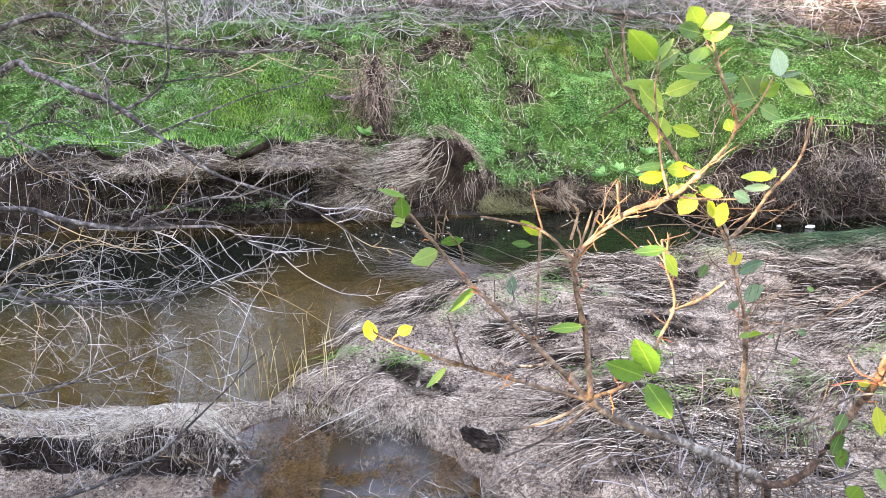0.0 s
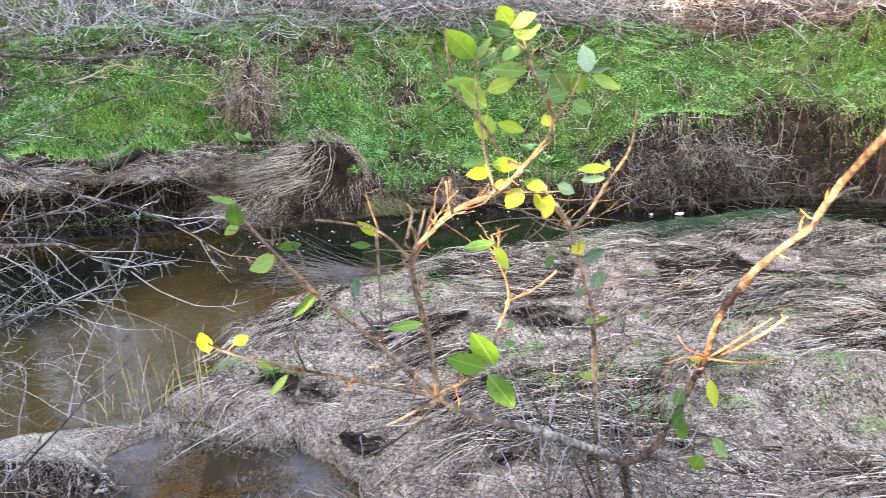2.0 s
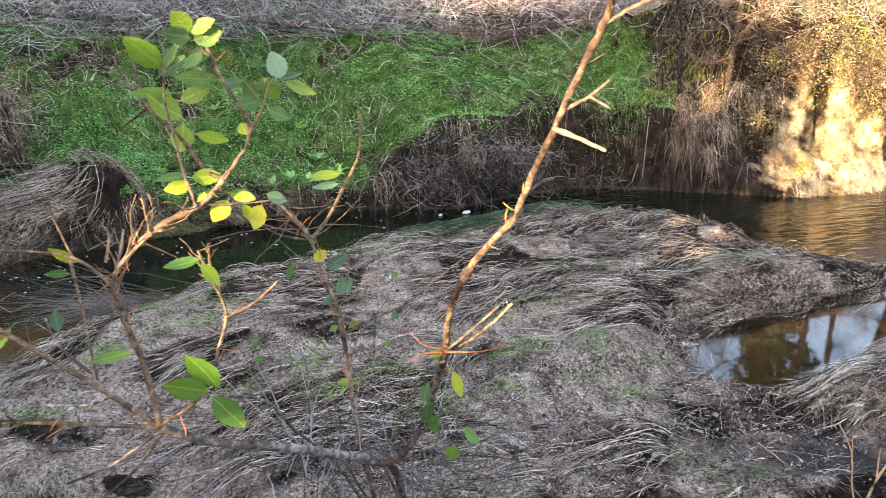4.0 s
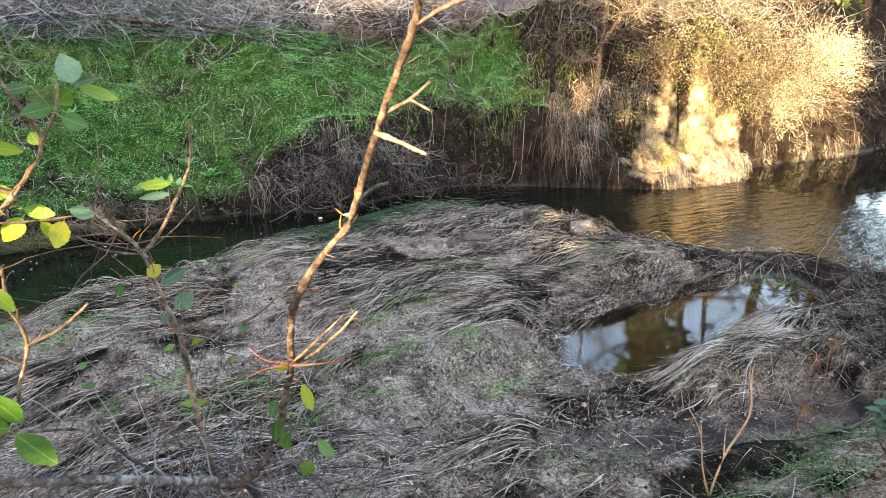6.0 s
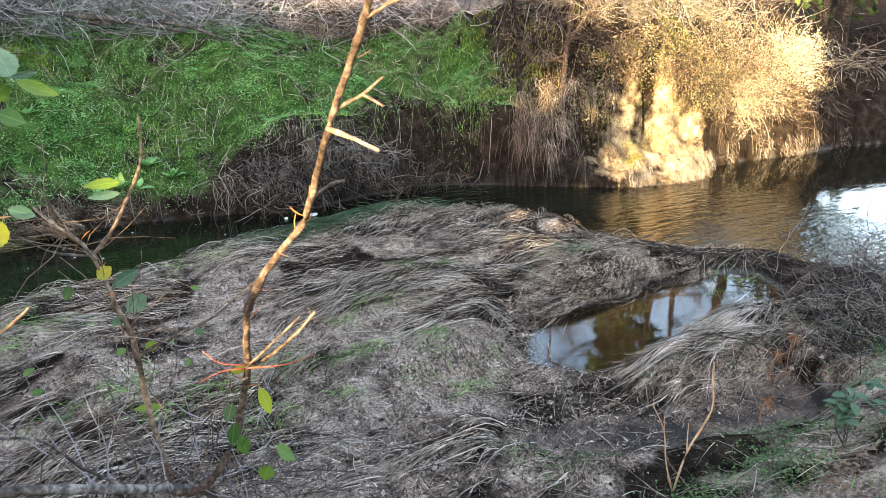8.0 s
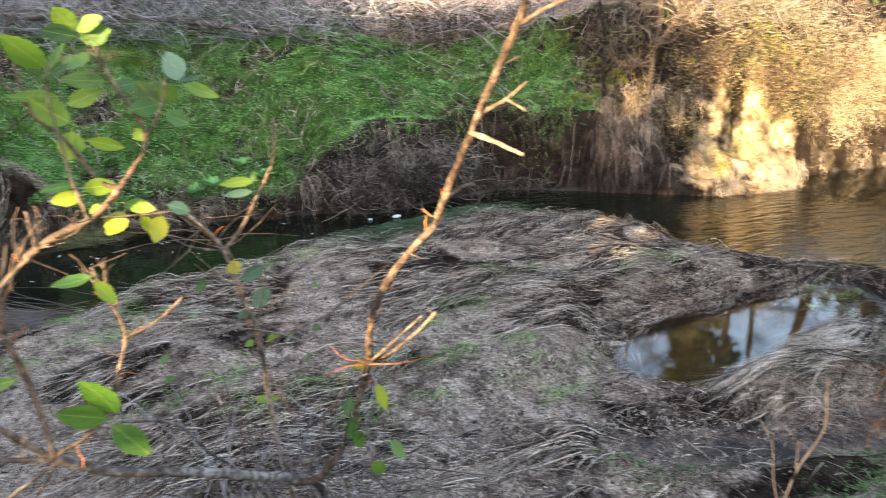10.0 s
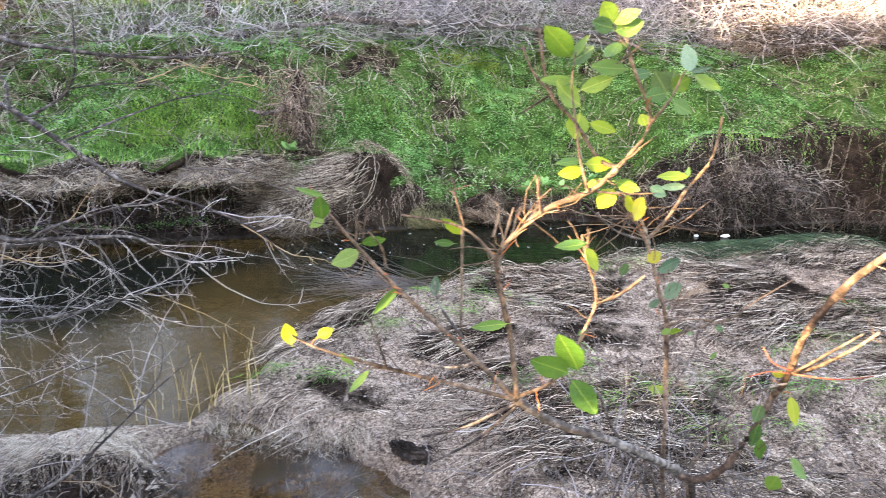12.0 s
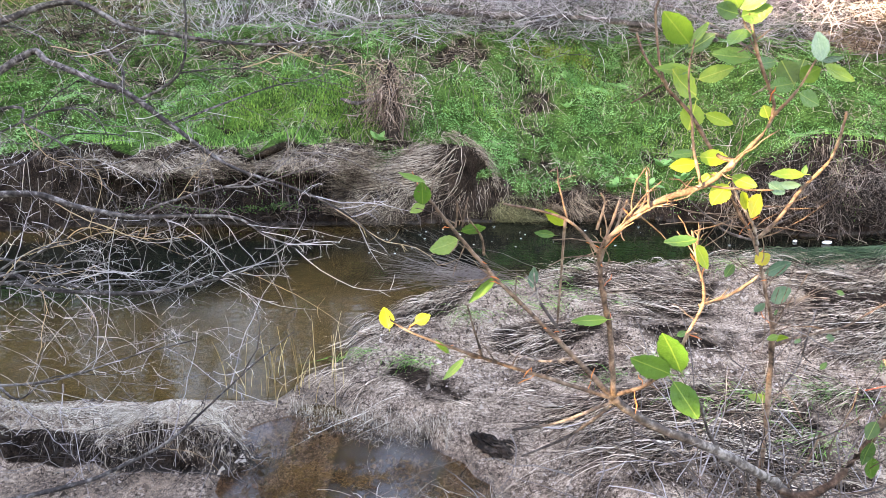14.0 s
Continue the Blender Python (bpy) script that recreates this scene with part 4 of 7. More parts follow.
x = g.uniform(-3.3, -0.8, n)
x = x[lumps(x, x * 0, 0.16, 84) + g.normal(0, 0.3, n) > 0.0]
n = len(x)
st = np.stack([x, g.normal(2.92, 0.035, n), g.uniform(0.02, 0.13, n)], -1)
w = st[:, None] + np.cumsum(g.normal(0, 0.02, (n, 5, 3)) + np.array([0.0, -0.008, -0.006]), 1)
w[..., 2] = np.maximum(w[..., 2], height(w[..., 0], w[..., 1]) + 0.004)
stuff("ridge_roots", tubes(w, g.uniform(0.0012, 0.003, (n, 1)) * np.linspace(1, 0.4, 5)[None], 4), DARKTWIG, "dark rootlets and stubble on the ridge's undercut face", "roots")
n = 1100
x, y = g.uniform(-0.9, 0.0, n), 0
y = 3.43 - (x + 0.85) * 0.28 + g.normal(0, 0.05, n)
p, side = upright(x, y, height(x, y) - 0.01, g.uniform(0.04, 0.12, n), 0.9, 4, g)
stuff("pool_edge_straw", ribbons(p, g.uniform(0.0008, 0.0016, n), side), PALE, "pale grass stubble along the pool's edge", "dry grass")
n = 30
x, y = g.normal(-0.98, 0.18, n), g.normal(3.66, 0.1, n)
p, side = upright(x, y, np.maximum(height(x, y), -0.05), g.uniform(0.15, 0.42, n), 0.45, 5, g, 0.3)
v, f = tubes(p, np.linspace(0.0022, 0.0009, 5)[None] * np.ones((n, 1)), 4)
GOLD = strand_mat("golden_reed", [(0.0, (0.16, 0.10, 0.04)), (0.5, (0.46, 0.33, 0.15)), (1.0, (0.75, 0.60, 0.34))], 0.6, 3.0)
stuff("reed_stubble", (v, f), GOLD, "golden dead reeds standing in the shallows", "reeds")


# ---- twig tangles ----
def wander(start, heading, length, k, g, kink=0.35, sag=0.0):
    """Crooked twig paths from starts (n, 3) along headings (n, 3)."""
    n = len(start)
    d = unit(heading)
    p = [start]
    ds = length[:, None] / (k - 1)
    for i in range(k - 1):
        d = unit(d + g.normal(0, kink, (n, 3)) + np.array([0, 0, -sag]))
        p.append(p[-1] + d * ds)
    return np.stack(p, 1)


def tangle(n, where, spread, length, radius, k, g, up=0.3, kink=0.35, sag=0.0):
    start = np.asarray(where) + g.normal(size=(n, 3)) * np.asarray(spread)
    head = unit(g.normal(size=(n, 3)) * np.array([1, 1, 0.6]) + np.array([0, 0, up]))
    L = g.uniform(*length, n)
    r = g.uniform(*radius, n)[:, None] * np.linspace(1, 0.3, k)[None]
    return wander(start, head, L, k, g, kink, sag), r


def brush_heap(name, n, centre, spread, length, radius, mat, label, logs=(), seed=1, up=0.3, category="brushwood", sag=0.0, floor=True):
    gg = np.random.default_rng(seed)
    ob = tagged(new(name), label, category)
    base = Vector((centre[0], centre[1], float(height(centre[0], centre[1]))))
    ob.location = base
    p, r = tangle(n, centre, spread, length, radius, 6, gg, up, 0.3, sag)
    if floor:
        p[..., 2] = np.maximum(p[..., 2], height(p[..., 0], p[..., 1]) + 0.005)
    tagged(part("tangle", tubes(p - np.array(base), r, 3), mat, ob), kind="stuff")
    q, rr = tangle(9, centre, np.array(spread) * 0.8, (length[1] * 0.7, length[1] * 1.1), (radius[1] * 1.2, radius[1] * 2.0), 6, gg, up, 0.18, sag)
    if floor:
        q[..., 2] = np.maximum(q[..., 2], height(q[..., 0], q[..., 1]) + 0.01)
    for a, b in zip(q, rr):
        part("stick", tubes(a[None] - np.array(base), b[None], 6), mat, ob)
    for i, (pts, r0, r1) in enumerate(logs):
        q = np.array(pts, float) - np.array(base)
        part("branch", limb(q, r0, r1, 7, 5, 0.5, seed + i), GREYBARK, ob)
    return ob


DEBRISTWIG = strand_mat("debris_twig", [(0.0, (0.004, 0.003, 0.003)), (0.4, (0.026, 0.020, 0.017)), (0.7, (0.17, 0.14, 0.12)), (1.0, (0.55, 0.47, 0.42))], 0.75, 2.0)
brush_heap("brush_heap", 2300, (1.1, 10.1, 2.25), (1.1, 0.4, 0.26), (0.25, 0.9), (0.0025, 0.007), GREYTWIG,
           "heap of weathered grey fallen brushwood on the far bank's brow", [([(-0.6, 9.9, 2.15), (0.3, 9.7, 2.08), (1.3, 9.8, 2.08), (2.4, 9.7, 2.0), (3.3, 9.6, 1.84)], 0.05, 0.025),
            ([(-1.3, 10.0, 2.0), (-0.5, 9.8, 2.06), (0.3, 10.1, 2.3)], 0.035, 0.015)], 61)
brush_heap("brush_heap", 1400, (3.7, 10.2, 2.2), (1.0, 0.5, 0.25), (0.25, 0.9), (0.0025, 0.006), GREYTWIG,
           "sprawling grey brushwood with a bleached fallen branch", [([(2.2, 9.8, 1.95), (3.1, 9.6, 1.95), (3.7, 9.3, 1.75)], 0.035, 0.014),
            ([(2.6, 9.9, 2.3), (3.0, 9.5, 2.1), (3.4, 9.3, 1.9), (3.5, 9.2, 1.8)], 0.016, 0.006)], 62)
brush_heap("brush_heap", 900, (6.0, 10.2, 2.2), (0.9, 0.5, 0.25), (0.4, 1.1), (0.003, 0.009), GREYTWIG, "pale brushwood heaped on the far bank's brow", [], 63)
brush_heap("brush_heap", 1200, (-2.4, 9.7, 1.9), (1.4, 0.5, 0.25), (0.3, 0.9), (0.002, 0.006), GREYTWIG, "bleached dead weeds and brush above the bank", [], 64, 0.9)
brush_heap("brush_heap", 900, (-4.6, 8.9, 1.7), (0.9, 0.7, 0.3), (0.3, 0.9), (0.002, 0.006), BROWNTWIG, "dry brown scrub on the bank's shoulder", [], 65, 0.7)

# flood debris caught under the cut bank
brush_heap("flood_debris", 1500, (3.9, 7.1, 0.42), (0.55, 0.13, 0.2), (0.1, 0.42), (0.0015, 0.0045), DEBRISTWIG,
           "tangle of dark roots and flood-borne twigs under the cut bank", [([(3.2, 6.95, 0.15), (3.5, 6.85, 0.4), (3.75, 6.8, 0.62)], 0.008, 0.004),
            ([(4.3, 6.9, 0.52), (4.55, 6.8, 0.5), (4.7, 6.85, 0.45), (4.75, 6.8, 0.35)], 0.014, 0.008)], 66, -0.2, "debris", 0.12)
brush_heap("flood_debris", 160, (5.3, 7.12, 0.2), (0.5, 0.1, 0.1), (0.15, 0.4), (0.0012, 0.003), BROWNTWIG, "few roots and twigs at the foot of the bare cut bank", [], 67, -0.3, "debris", 0.35)
brush_heap("flood_debris", 450, (-2.2, 6.75, 0.25), (0.8, 0.14, 0.15), (0.2, 0.7), (0.0015, 0.004), DARKTWIG, "dark twigs and roots tangled under the bank", [], 68, -0.1, "debris", 0.1)


gg = np.random.default_rng(680)
for i, (x, z, n) in enumerate(((2.95, 0.42, 60), (3.25, 0.58, 80), (3.55, 0.55, 90), (3.85, 0.68, 90), (4.15, 0.72, 90), (4.45, 0.62, 80), (4.75, 0.5, 60), (5.0, 0.4, 40))):
    ob = tagged(new("root_clump"), "clump of grey dead roots hanging from the cut bank", "roots", "root clumps on the cut bank")
    y = float(far_edge(x)) + 0.02 + 0.12 * (x > 4.6)
    ob.location = (x, y, z)
    st = gg.normal(0, 1, (n, 3)) * np.array([0.09, 0.04, 0.06])
    w = wander(st, gg.normal(0, 0.6, (n, 3)) + np.array([gg.normal(0, 0.2), -0.5, -0.5]), gg.uniform(0.15, 0.5, n), 6, gg, 0.28, 0.22)
    w[..., 2] = np.maximum(w[..., 2], 0.02 - z)
    tagged(part("tangle", tubes(w, gg.uniform(0.0018, 0.0055, (n, 1)) * np.linspace(1, 0.35, 6)[None], 4), DEBRISTWIG if i % 3 else STRAW, ob), kind="stuff")
RUSSTRAW = strand_mat("flood_straw", [(0.0, (0.006, 0.004, 0.0035)), (0.4, (0.085, 0.06, 0.046)), (0.7, (0.32, 0.24, 0.185)), (1.0, (0.62, 0.50, 0.41))], 0.7, 6.0, 0.0, 0.7)


def tussock(x, y, z, rx, ry, rz, n, label, seed, mat=STRAW, fall=(0.0, -0.9), length=(0.25, 0.6), sink=0.75, lee=9.0):
    """A hummock with a soil core and long straw combed over it."""
    gg = np.random.default_rng(seed)
    ob = tagged(new("grass_tussock"), label, "tussock", "tussocks on the far bank")
    ob.location = (x, y, z)
    bm = bmesh.new()
    bmesh.ops.create_icosphere(bm, subdivisions=4, radius=1)
    for v in bm.verts:
        q = v.co.copy()
        w = 1 + 0.38 * noise.noise(q * 1.3 + Vector((seed, 0, 0))) + 0.14 * noise.noise(q * 4)
        v.co = Vector((q.x * rx, q.y * ry, q.z * rz * (0.8 + 0.35 * q.x))) * w
    me = bpy.data.meshes.new("mound")
    bm.to_mesh(me)
    bm.free()
    me.materials.append(EARTH)
    core = new("mound", me)
    core.parent = ob
    size = np.array([rx, ry, rz])
    d = unit(gg.normal(size=(n, 3)) + np.array([0, -0.3, 0.35]))
    d[:, 2] = np.abs(d[:, 2]) - 0.15
    d = d[gg.integers(0, n // 12, n)] + gg.normal(0, 0.07, (n, 3))
    d = d[d[:, 0] + gg.normal(0, 0.22, len(d)) < lee]
    n = len(d)
    flow = np.array([fall[0], fall[1], -sink]) + 0.45 * np.sin(d * 5.0 + seed)[:, [1, 2, 0]] + gg.normal(0, 0.28, (n, 3))
    t = np.linspace(0, 1, 7)[None, :, None]
    reach = gg.uniform(*length, n)[:, None, None] / max(rx, rz) * 1.6
    q = d[:, None] + flow[:, None] * t * reach
    far = np.linalg.norm(q, axis=-1, keepdims=True)
    q = q / far * np.clip(far, 1.0, 1.6) * (0.98 + gg.uniform(0.0, 0.4, (n, 1, 1)) * np.sin(np.pi * t))
    p = q * size
    p[..., 2] *= 0.8 + 0.35 * np.clip(q[..., 0], -1, 1)
    p[..., 2] = np.maximum(p[..., 2], -z + gg.uniform(0, 0.04, (n, 1)))
    side = unit(np.cross(flow, d) + gg.normal(0, 0.2, (n, 3)))
    part("straw", ribbons(p, gg.uniform(0.0014, 0.0034, n), side), mat, ob)
    return ob


arch = tussock(-0.29, 7.62, 0.36, 0.58, 0.34, 0.46, 3400, "hollow hummock of combed grey-brown dead grass at the water's edge", 71, fall=(-1.0, -0.45), sink=0.5, lee=0.2)
gg = np.random.default_rng(171)
u = gg.random(420) ** 0.8                                  # strands that arch over the dark hollow on its lee side
ax, az = np.interp(u, [0, 0.3, 0.6, 0.85, 1], [-0.2, 0.0, 0.22, 0.36, 0.41]), np.interp(u, [0, 0.3, 0.6, 0.85, 1], [0.88, 0.90, 0.76, 0.55, 0.34])
t = np.linspace(0, 1, 6)[None]
L = gg.uniform(0.08, 0.26, (420, 1))
p = np.stack([ax[:, None] + L * t * (0.55 + gg.normal(0, 0.25, (420, 1))), 7.42 + gg.normal(0, 0.07, (420, 1)) - 0.25 * L * t * gg.uniform(-0.4, 1, (420, 1)),
              az[:, None] + gg.normal(0, 0.025, (420, 1)) + L * (0.25 * t - 0.95 * t ** 1.8)], -1)
p[..., 2] = np.maximum(p[..., 2], 0.03)
part("straw", ribbons(p - np.array(arch.location), gg.uniform(0.0014, 0.0034, 420), unit(gg.normal(size=(420, 3)) + np.array([0, 0.3, 0.6]))), STRAW, arch)
tussock(-0.85, 7.35, 0.22, 0.36, 0.25, 0.24, 1000, "straw-covered hummock slumping to the water", 72, fall=(-0.3, -0.8))
tussock(-1.75, 7.22, 0.68, 0.75, 0.34, 0.14, 2600, "undercut sod draped in long dead grass", 73, fall=(0.1, -0.9))
tussock(-3.0, 7.02, 0.66, 0.6, 0.34, 0.14, 1800, "undercut sod draped in long dead grass", 74, fall=(0.1, -0.9))
tussock(1.25, 7.58, 0.14, 0.24, 0.16, 0.2, 800, "russet dead grass clump at the waterline", 75, RUSSET, fall=(0.2, -0.9), length=(0.08, 0.18))
DRYSEDGE = strand_mat("half_dead_sedge", [(0.0, (0.012, 0.012, 0.006)), (0.5, (0.12, 0.115, 0.055)), (1.0, (0.42, 0.38, 0.21))], 0.6, 4.0, 0.1, 0.7)
tussock(1.75, 7.74, 0.1, 0.36, 0.12, 0.16, 700, "russet dead grass and roots hanging to the waterline", 79, RUSSET, fall=(0.4, -0.7), length=(0.06, 0.15))
tussock(0.52, 7.5, 0.08, 0.34, 0.15, 0.17, 1000, "pale half-dead grass clump drooping to the water", 76, DRYSEDGE, (0.3, -0.9), (0.15, 0.35))


def debris_stump():
    """A short stump with matted flood straw hung round it."""
    gg = np.random.default_rng(77)
    x, y = -0.76, 7.95
    z = float(height(x, y))
    ob = tagged(new("stump"), "short dead stump draped with brown flood-borne straw", "stump")
    ob.location = (x, y, z)
    ob.scale = (1.25, 1.1, 1.3)
    part("trunk", limb([(0, 0, -0.1), (0.03, 0, 0.2), (0.0, -0.03, 0.4), (0.04, 0, 0.55)], 0.09, 0.04, 10, 5, 0.6, 5), DARKBARK, ob)
    n = 800
    h = gg.uniform(0.16, 0.6, n)
    a = gg.choice([0.3, 1.5, 2.6, 3.6, 4.4, 5.3], n) + gg.normal(0, 0.3, n)
    r = 1.3 * (0.08 + 0.27 * np.sin(np.pi * np.clip((h - 0.1) / 0.6, 0, 1))) * (0.6 + 0.6 * np.sin(a * 2 + h * 11)) * gg.uniform(0.2, 1, n) + 0.02
    p, side = hanging(np.cos(a) * r, np.sin(a) * r * 0.7, h, np.stack([np.cos(a), np.sin(a)], -1) * 0.6, gg.uniform(0.12, 0.42, n) * (1 + 0.7 * (np.cos(a) < -0.2) * (gg.random(n) < 0.4)), 5, gg)
    p[..., 2] = np.maximum(p[..., 2], -0.25 + 0.3 * (p[..., 1] > 0))
    part("straw", ribbons(p, gg.uniform(0.002, 0.004, n), side), RUSSTRAW, ob, "matted brown straw")
    t, rr = tangle(420, (0.0, -0.05, 0.3), (0.13, 0.1, 0.17), (0.08, 0.4), (0.0015, 0.0045), 5, gg, 0.0, 0.35, 0.15)
    tagged(part("tangle", tubes(t, rr, 3), RUSSTRAW, ob), kind="stuff")
    part("branch", limb([(-0.1, -0.05, 0.28), (-0.28, -0.08, 0.24), (-0.42, -0.06, 0.27)], 0.022, 0.012, 6, 4, 0.5, 3), GREYBARK, ob)


debris_stump()


def sod_lip(x0, x1, hol, reach, thick, seed, label):
    """A lip of turf that juts out over the undercut bank."""
    n = int((x1 - x0) / 0.05)
    xs = np.linspace(x0, x1, n)
    ends = step(xs, x0, x0 + 0.3) * step(xs, x1, x1 - 0.3)
    edge = far_edge(xs) + hol - reach * ends * (0.85 + 0.8 * lumps(xs, xs * 0 + seed, 0.4, seed) + 0.3 * lumps(xs, xs * 0 + seed, 0.13, seed)) - 0.02
    back = far_edge(xs) + hol + 0.3
    zt = height(xs, back - 0.08)
    rows = []
    for f, dz in ((0, 0.02), (0.55, 0.0), (0.9, -0.03), (1.0, -0.07), (0.9, -0.07 - thick * 0.5), (0.5, -0.07 - thick), (0.0, -0.1 - thick)):
        yy = back + (edge - back) * f
        rows.append(np.stack([xs, yy, zt + dz + 0.02 * lumps(xs, yy, 0.12, seed + 1) - 0.05 * f * (1 - ends)], -1))
    m = len(rows)
    v = np.stack(rows, 1).reshape(-1, 3)
    f = [[i * m + j, (i + 1) * m + j, (i + 1) * m + j + 1, i * m + j + 1] for i in range(n - 1) for j in range(m - 1)]
    me = mesh_from("sod_lip", v, f, EARTH, True)
    zone = np.zeros((n, m, 4))
    zone[:, :3, 0] = 0.75
    me.color_attributes.new("zone", "FLOAT_COLOR", "POINT").data.foreach_set("color", zone.ravel())
    x, y = g.uniform(x0, x1, 2400), g.random(2400)
    y = far_edge(x) + hol + 0.3 - y * (0.28 + reach)
    p, side = upright(x, y, np.interp(x, xs, zt) - 0.02, g.uniform(0.03, 0.1, 2400), 0.9, 3, g)
    stuff("lip_grass", ribbons(p, g.uniform(0.002, 0.004, 2400), side), GREEN, "short grass along the overhanging turf", "grass")
    ob = new("sod_lip", me)
    return tagged(ob, label, "turf", kind="structure")


x = g.uniform(3.2, 6.6, 2600)
x = x[lumps(x, x * 0, 0.2, 83) + g.normal(0, 0.4, 2600) > 0.15]
n = len(x)
y = far_edge(x) + 0.22 + g.uniform(0.02, 0.3, n)
p, side = hanging(x, y, height(x, y) + 0.01, np.tile([0.0, -0.8], (n, 1)), g.uniform(0.05, 0.2, n), 4, g)
stuff("lip_grass", ribbons(p, g.uniform(0.002, 0.004, n), side), GREEN, "short grass falling over the edge of the cut bank", "grass")
sod_lip(-3.6, -1.0, 0.40, 0.42, 0.10, 53, "dark overhanging turf lip of the cut bank")

# straw hanging over the side pool's upper edge
t = g.uniform(0, 1, 2600)
x, y = np.interp(t, [0, 0.15, 0.5, 1], [3.5, 3.9, 4.6, 5.9]), np.interp(t, [0, 0.15, 0.5, 1], [3.12, 3.46, 3.52, 3.38]) + g.uniform(-0.05, 0.22, 2600)
p, side = hanging(x, y, height(x, y + 0.08) + 0.01, np.stack([g.normal(-0.5, 0.5, 2600), g.normal(-0.5, 0.3, 2600)], -1), g.uniform(0.04, 0.16, 2600), 6, g)
stuff("pool_lip_straw", ribbons(p, g.uniform(0.0013, 0.0028, 2600), side), BARSTRAW, "dry grass falling over the dark edge of the side pool", "dry grass")
# the near bank behind and beside the path
x, y = strewn(12000, (-6, 8, -6, 2.2), lambda x, y: step(height(x, y), 0.35, 0.6) * (0.3 + 0.7 * step(lumps(x, y, 0.6, 44), -0.3, 0.4)), g)
p, side = upright(x, y, height(x, y) - 0.005, g.uniform(0.04, 0.16, len(x)), 0.9, 3, g)
stuff("path_grass", ribbons(p, g.uniform(0.002, 0.004, len(x)), side), GREEN, "rough grass on top of the near bank", "grass")

# ---- the leafy shrub before the camera ----
def leaf_mesh(name, seed, material=None):
    """A toothed oval leaf, 1 long, folded along its midrib and curled."""
    gg = np.random.default_rng(seed)
    rows = 13
    t = np.linspace(0, 1, rows)
    w = 0.295 * np.sin(np.pi * t ** 0.85) ** 0.8
    w[0] = 0.02
    curl, fold = gg.uniform(-0.25, 0.35), gg.uniform(0.1, 0.45)
    verts, faces = [], []
    for i, (u, h) in enumerate(zip(t, w)):
        tooth = 0.016 if i % 2 else -0.008
        z = curl * (u - 0.4) ** 2 - 0.05 * u
        hh = max(h + (tooth if 0 < i < rows - 1 else 0), 0.005)
        for s, k in ((-1, 1), (-0.55, 0.55), (0, 0), (0.55, 0.55), (1, 1)):
            verts.append((s * hh, u + (0.02 if abs(s) == 1 else 0), z + fold * hh * k * (1.1 - 0.5 * k) + 0.01 * math.sin(u * 19 + s * 3)))
    for i in range(rows - 1):
        for j in range(4):
            a = i * 5 + j
            faces.append([a, a + 1, a + 6, a + 5])
    k = len(verts)
    verts += [(-0.012, -0.16, 0.0), (0.012, -0.16, 0.0), (0.012, 0.03, 0.0), (-0.012, 0.03, 0.0)]
    faces.append([k, k + 1, k + 2, k + 3])
    return mesh_from(name, verts, faces, material or LEAF, True)


LEAVES = [leaf_mesh("leaf", 80 + i, mat) for mat in (LEAF, YELLOWLEAF, GREYLEAF) for i in range(5)]
shrub = tagged(new("shrub"), "sparse shrub with tan stems and toothed yellow-green leaves", "shrub")
shrub.location = (1.28, 2.26, float(height(1.28, 2.26)))
FOOT = np.array(shrub.location)


HOLD = {}
REDTWIG = bark_mat("red_shoot", [(0.36, (0.10, 0.025, 0.018)), (0.5, (0.26, 0.075, 0.05)), (0.64, (0.42, 0.16, 0.10))], 50.0)


def stem(points, r0, r1, seed=1, mat=TANBARK, sides=8, parent=None):
    ob = HOLD[points[-1]] = part("stem", limb(np.array(points, float) - FOOT, r0 * 0.92, r1 * 0.92, sides, 5, 0.45, seed), mat, parent or shrub)
    return ob


def spur_twigs(points, n, length, radius, seed, mat=TANBARK):
    """Short side shoots along a stem, as one part."""
    gg = np.random.default_rng(seed)
    p = np.array(points, float)
    k = gg.integers(0, len(p) - 1, n)
    s = p[k] + (p[k + 1] - p[k]) * gg.random((n, 1))
    d = unit(unit(p[k + 1] - p[k]) * 0.6 + gg.normal(0, 0.7, (n, 3)))
    w = wander(s, d, gg.uniform(0.3, 1, n) * length, 4, gg, 0.25)
    for a in w:
        part("side_shoot", tubes(a[None] - FOOT, np.linspace(1, 0.55, 4)[None] * radius, 5), mat, HOLD.get(points[-1], shrub))


main_stem = [(1.3, 2.28, 0.08), (1.22, 2.2, 0.45), (1.05, 2.0, 0.68), (0.9, 1.88, 0.82), (0.7, 1.79, 0.96), (0.53, 1.74, 1.05), (0.41, 1.7, 1.15)]
stem(main_stem, 0.019, 0.0125, 1, GREYBARK, 10)
arm_left = [(0.41, 1.7, 1.15), (0.26, 1.75, 1.29), (0.09, 1.8, 1.44), (-0.01, 1.84, 1.54), (-0.1, 1.87, 1.64), (-0.13, 1.88, 1.67)]
stem(arm_left, 0.0085, 0.0035, 2)
arm_low = [(0.41, 1.7, 1.15), (0.18, 1.7, 1.22), (0.03, 1.69, 1.27), (-0.12, 1.68, 1.33), (-0.18, 1.67, 1.37)]
stem(arm_low, 0.007, 0.0025, 3)
arm_up = [(0.41, 1.7, 1.16), (0.39, 1.73, 1.32), (0.36, 1.75, 1.45), (0.35, 1.76, 1.53), (0.37, 1.74, 1.59), (0.47, 1.73, 1.68), (0.57, 1.71, 1.73),
          (0.63, 1.7, 1.79), (0.7, 1.7, 1.9), (0.65, 1.7, 2.02), (0.61, 1.71, 2.13)]
stem(arm_up, 0.0088, 0.0035, 4)
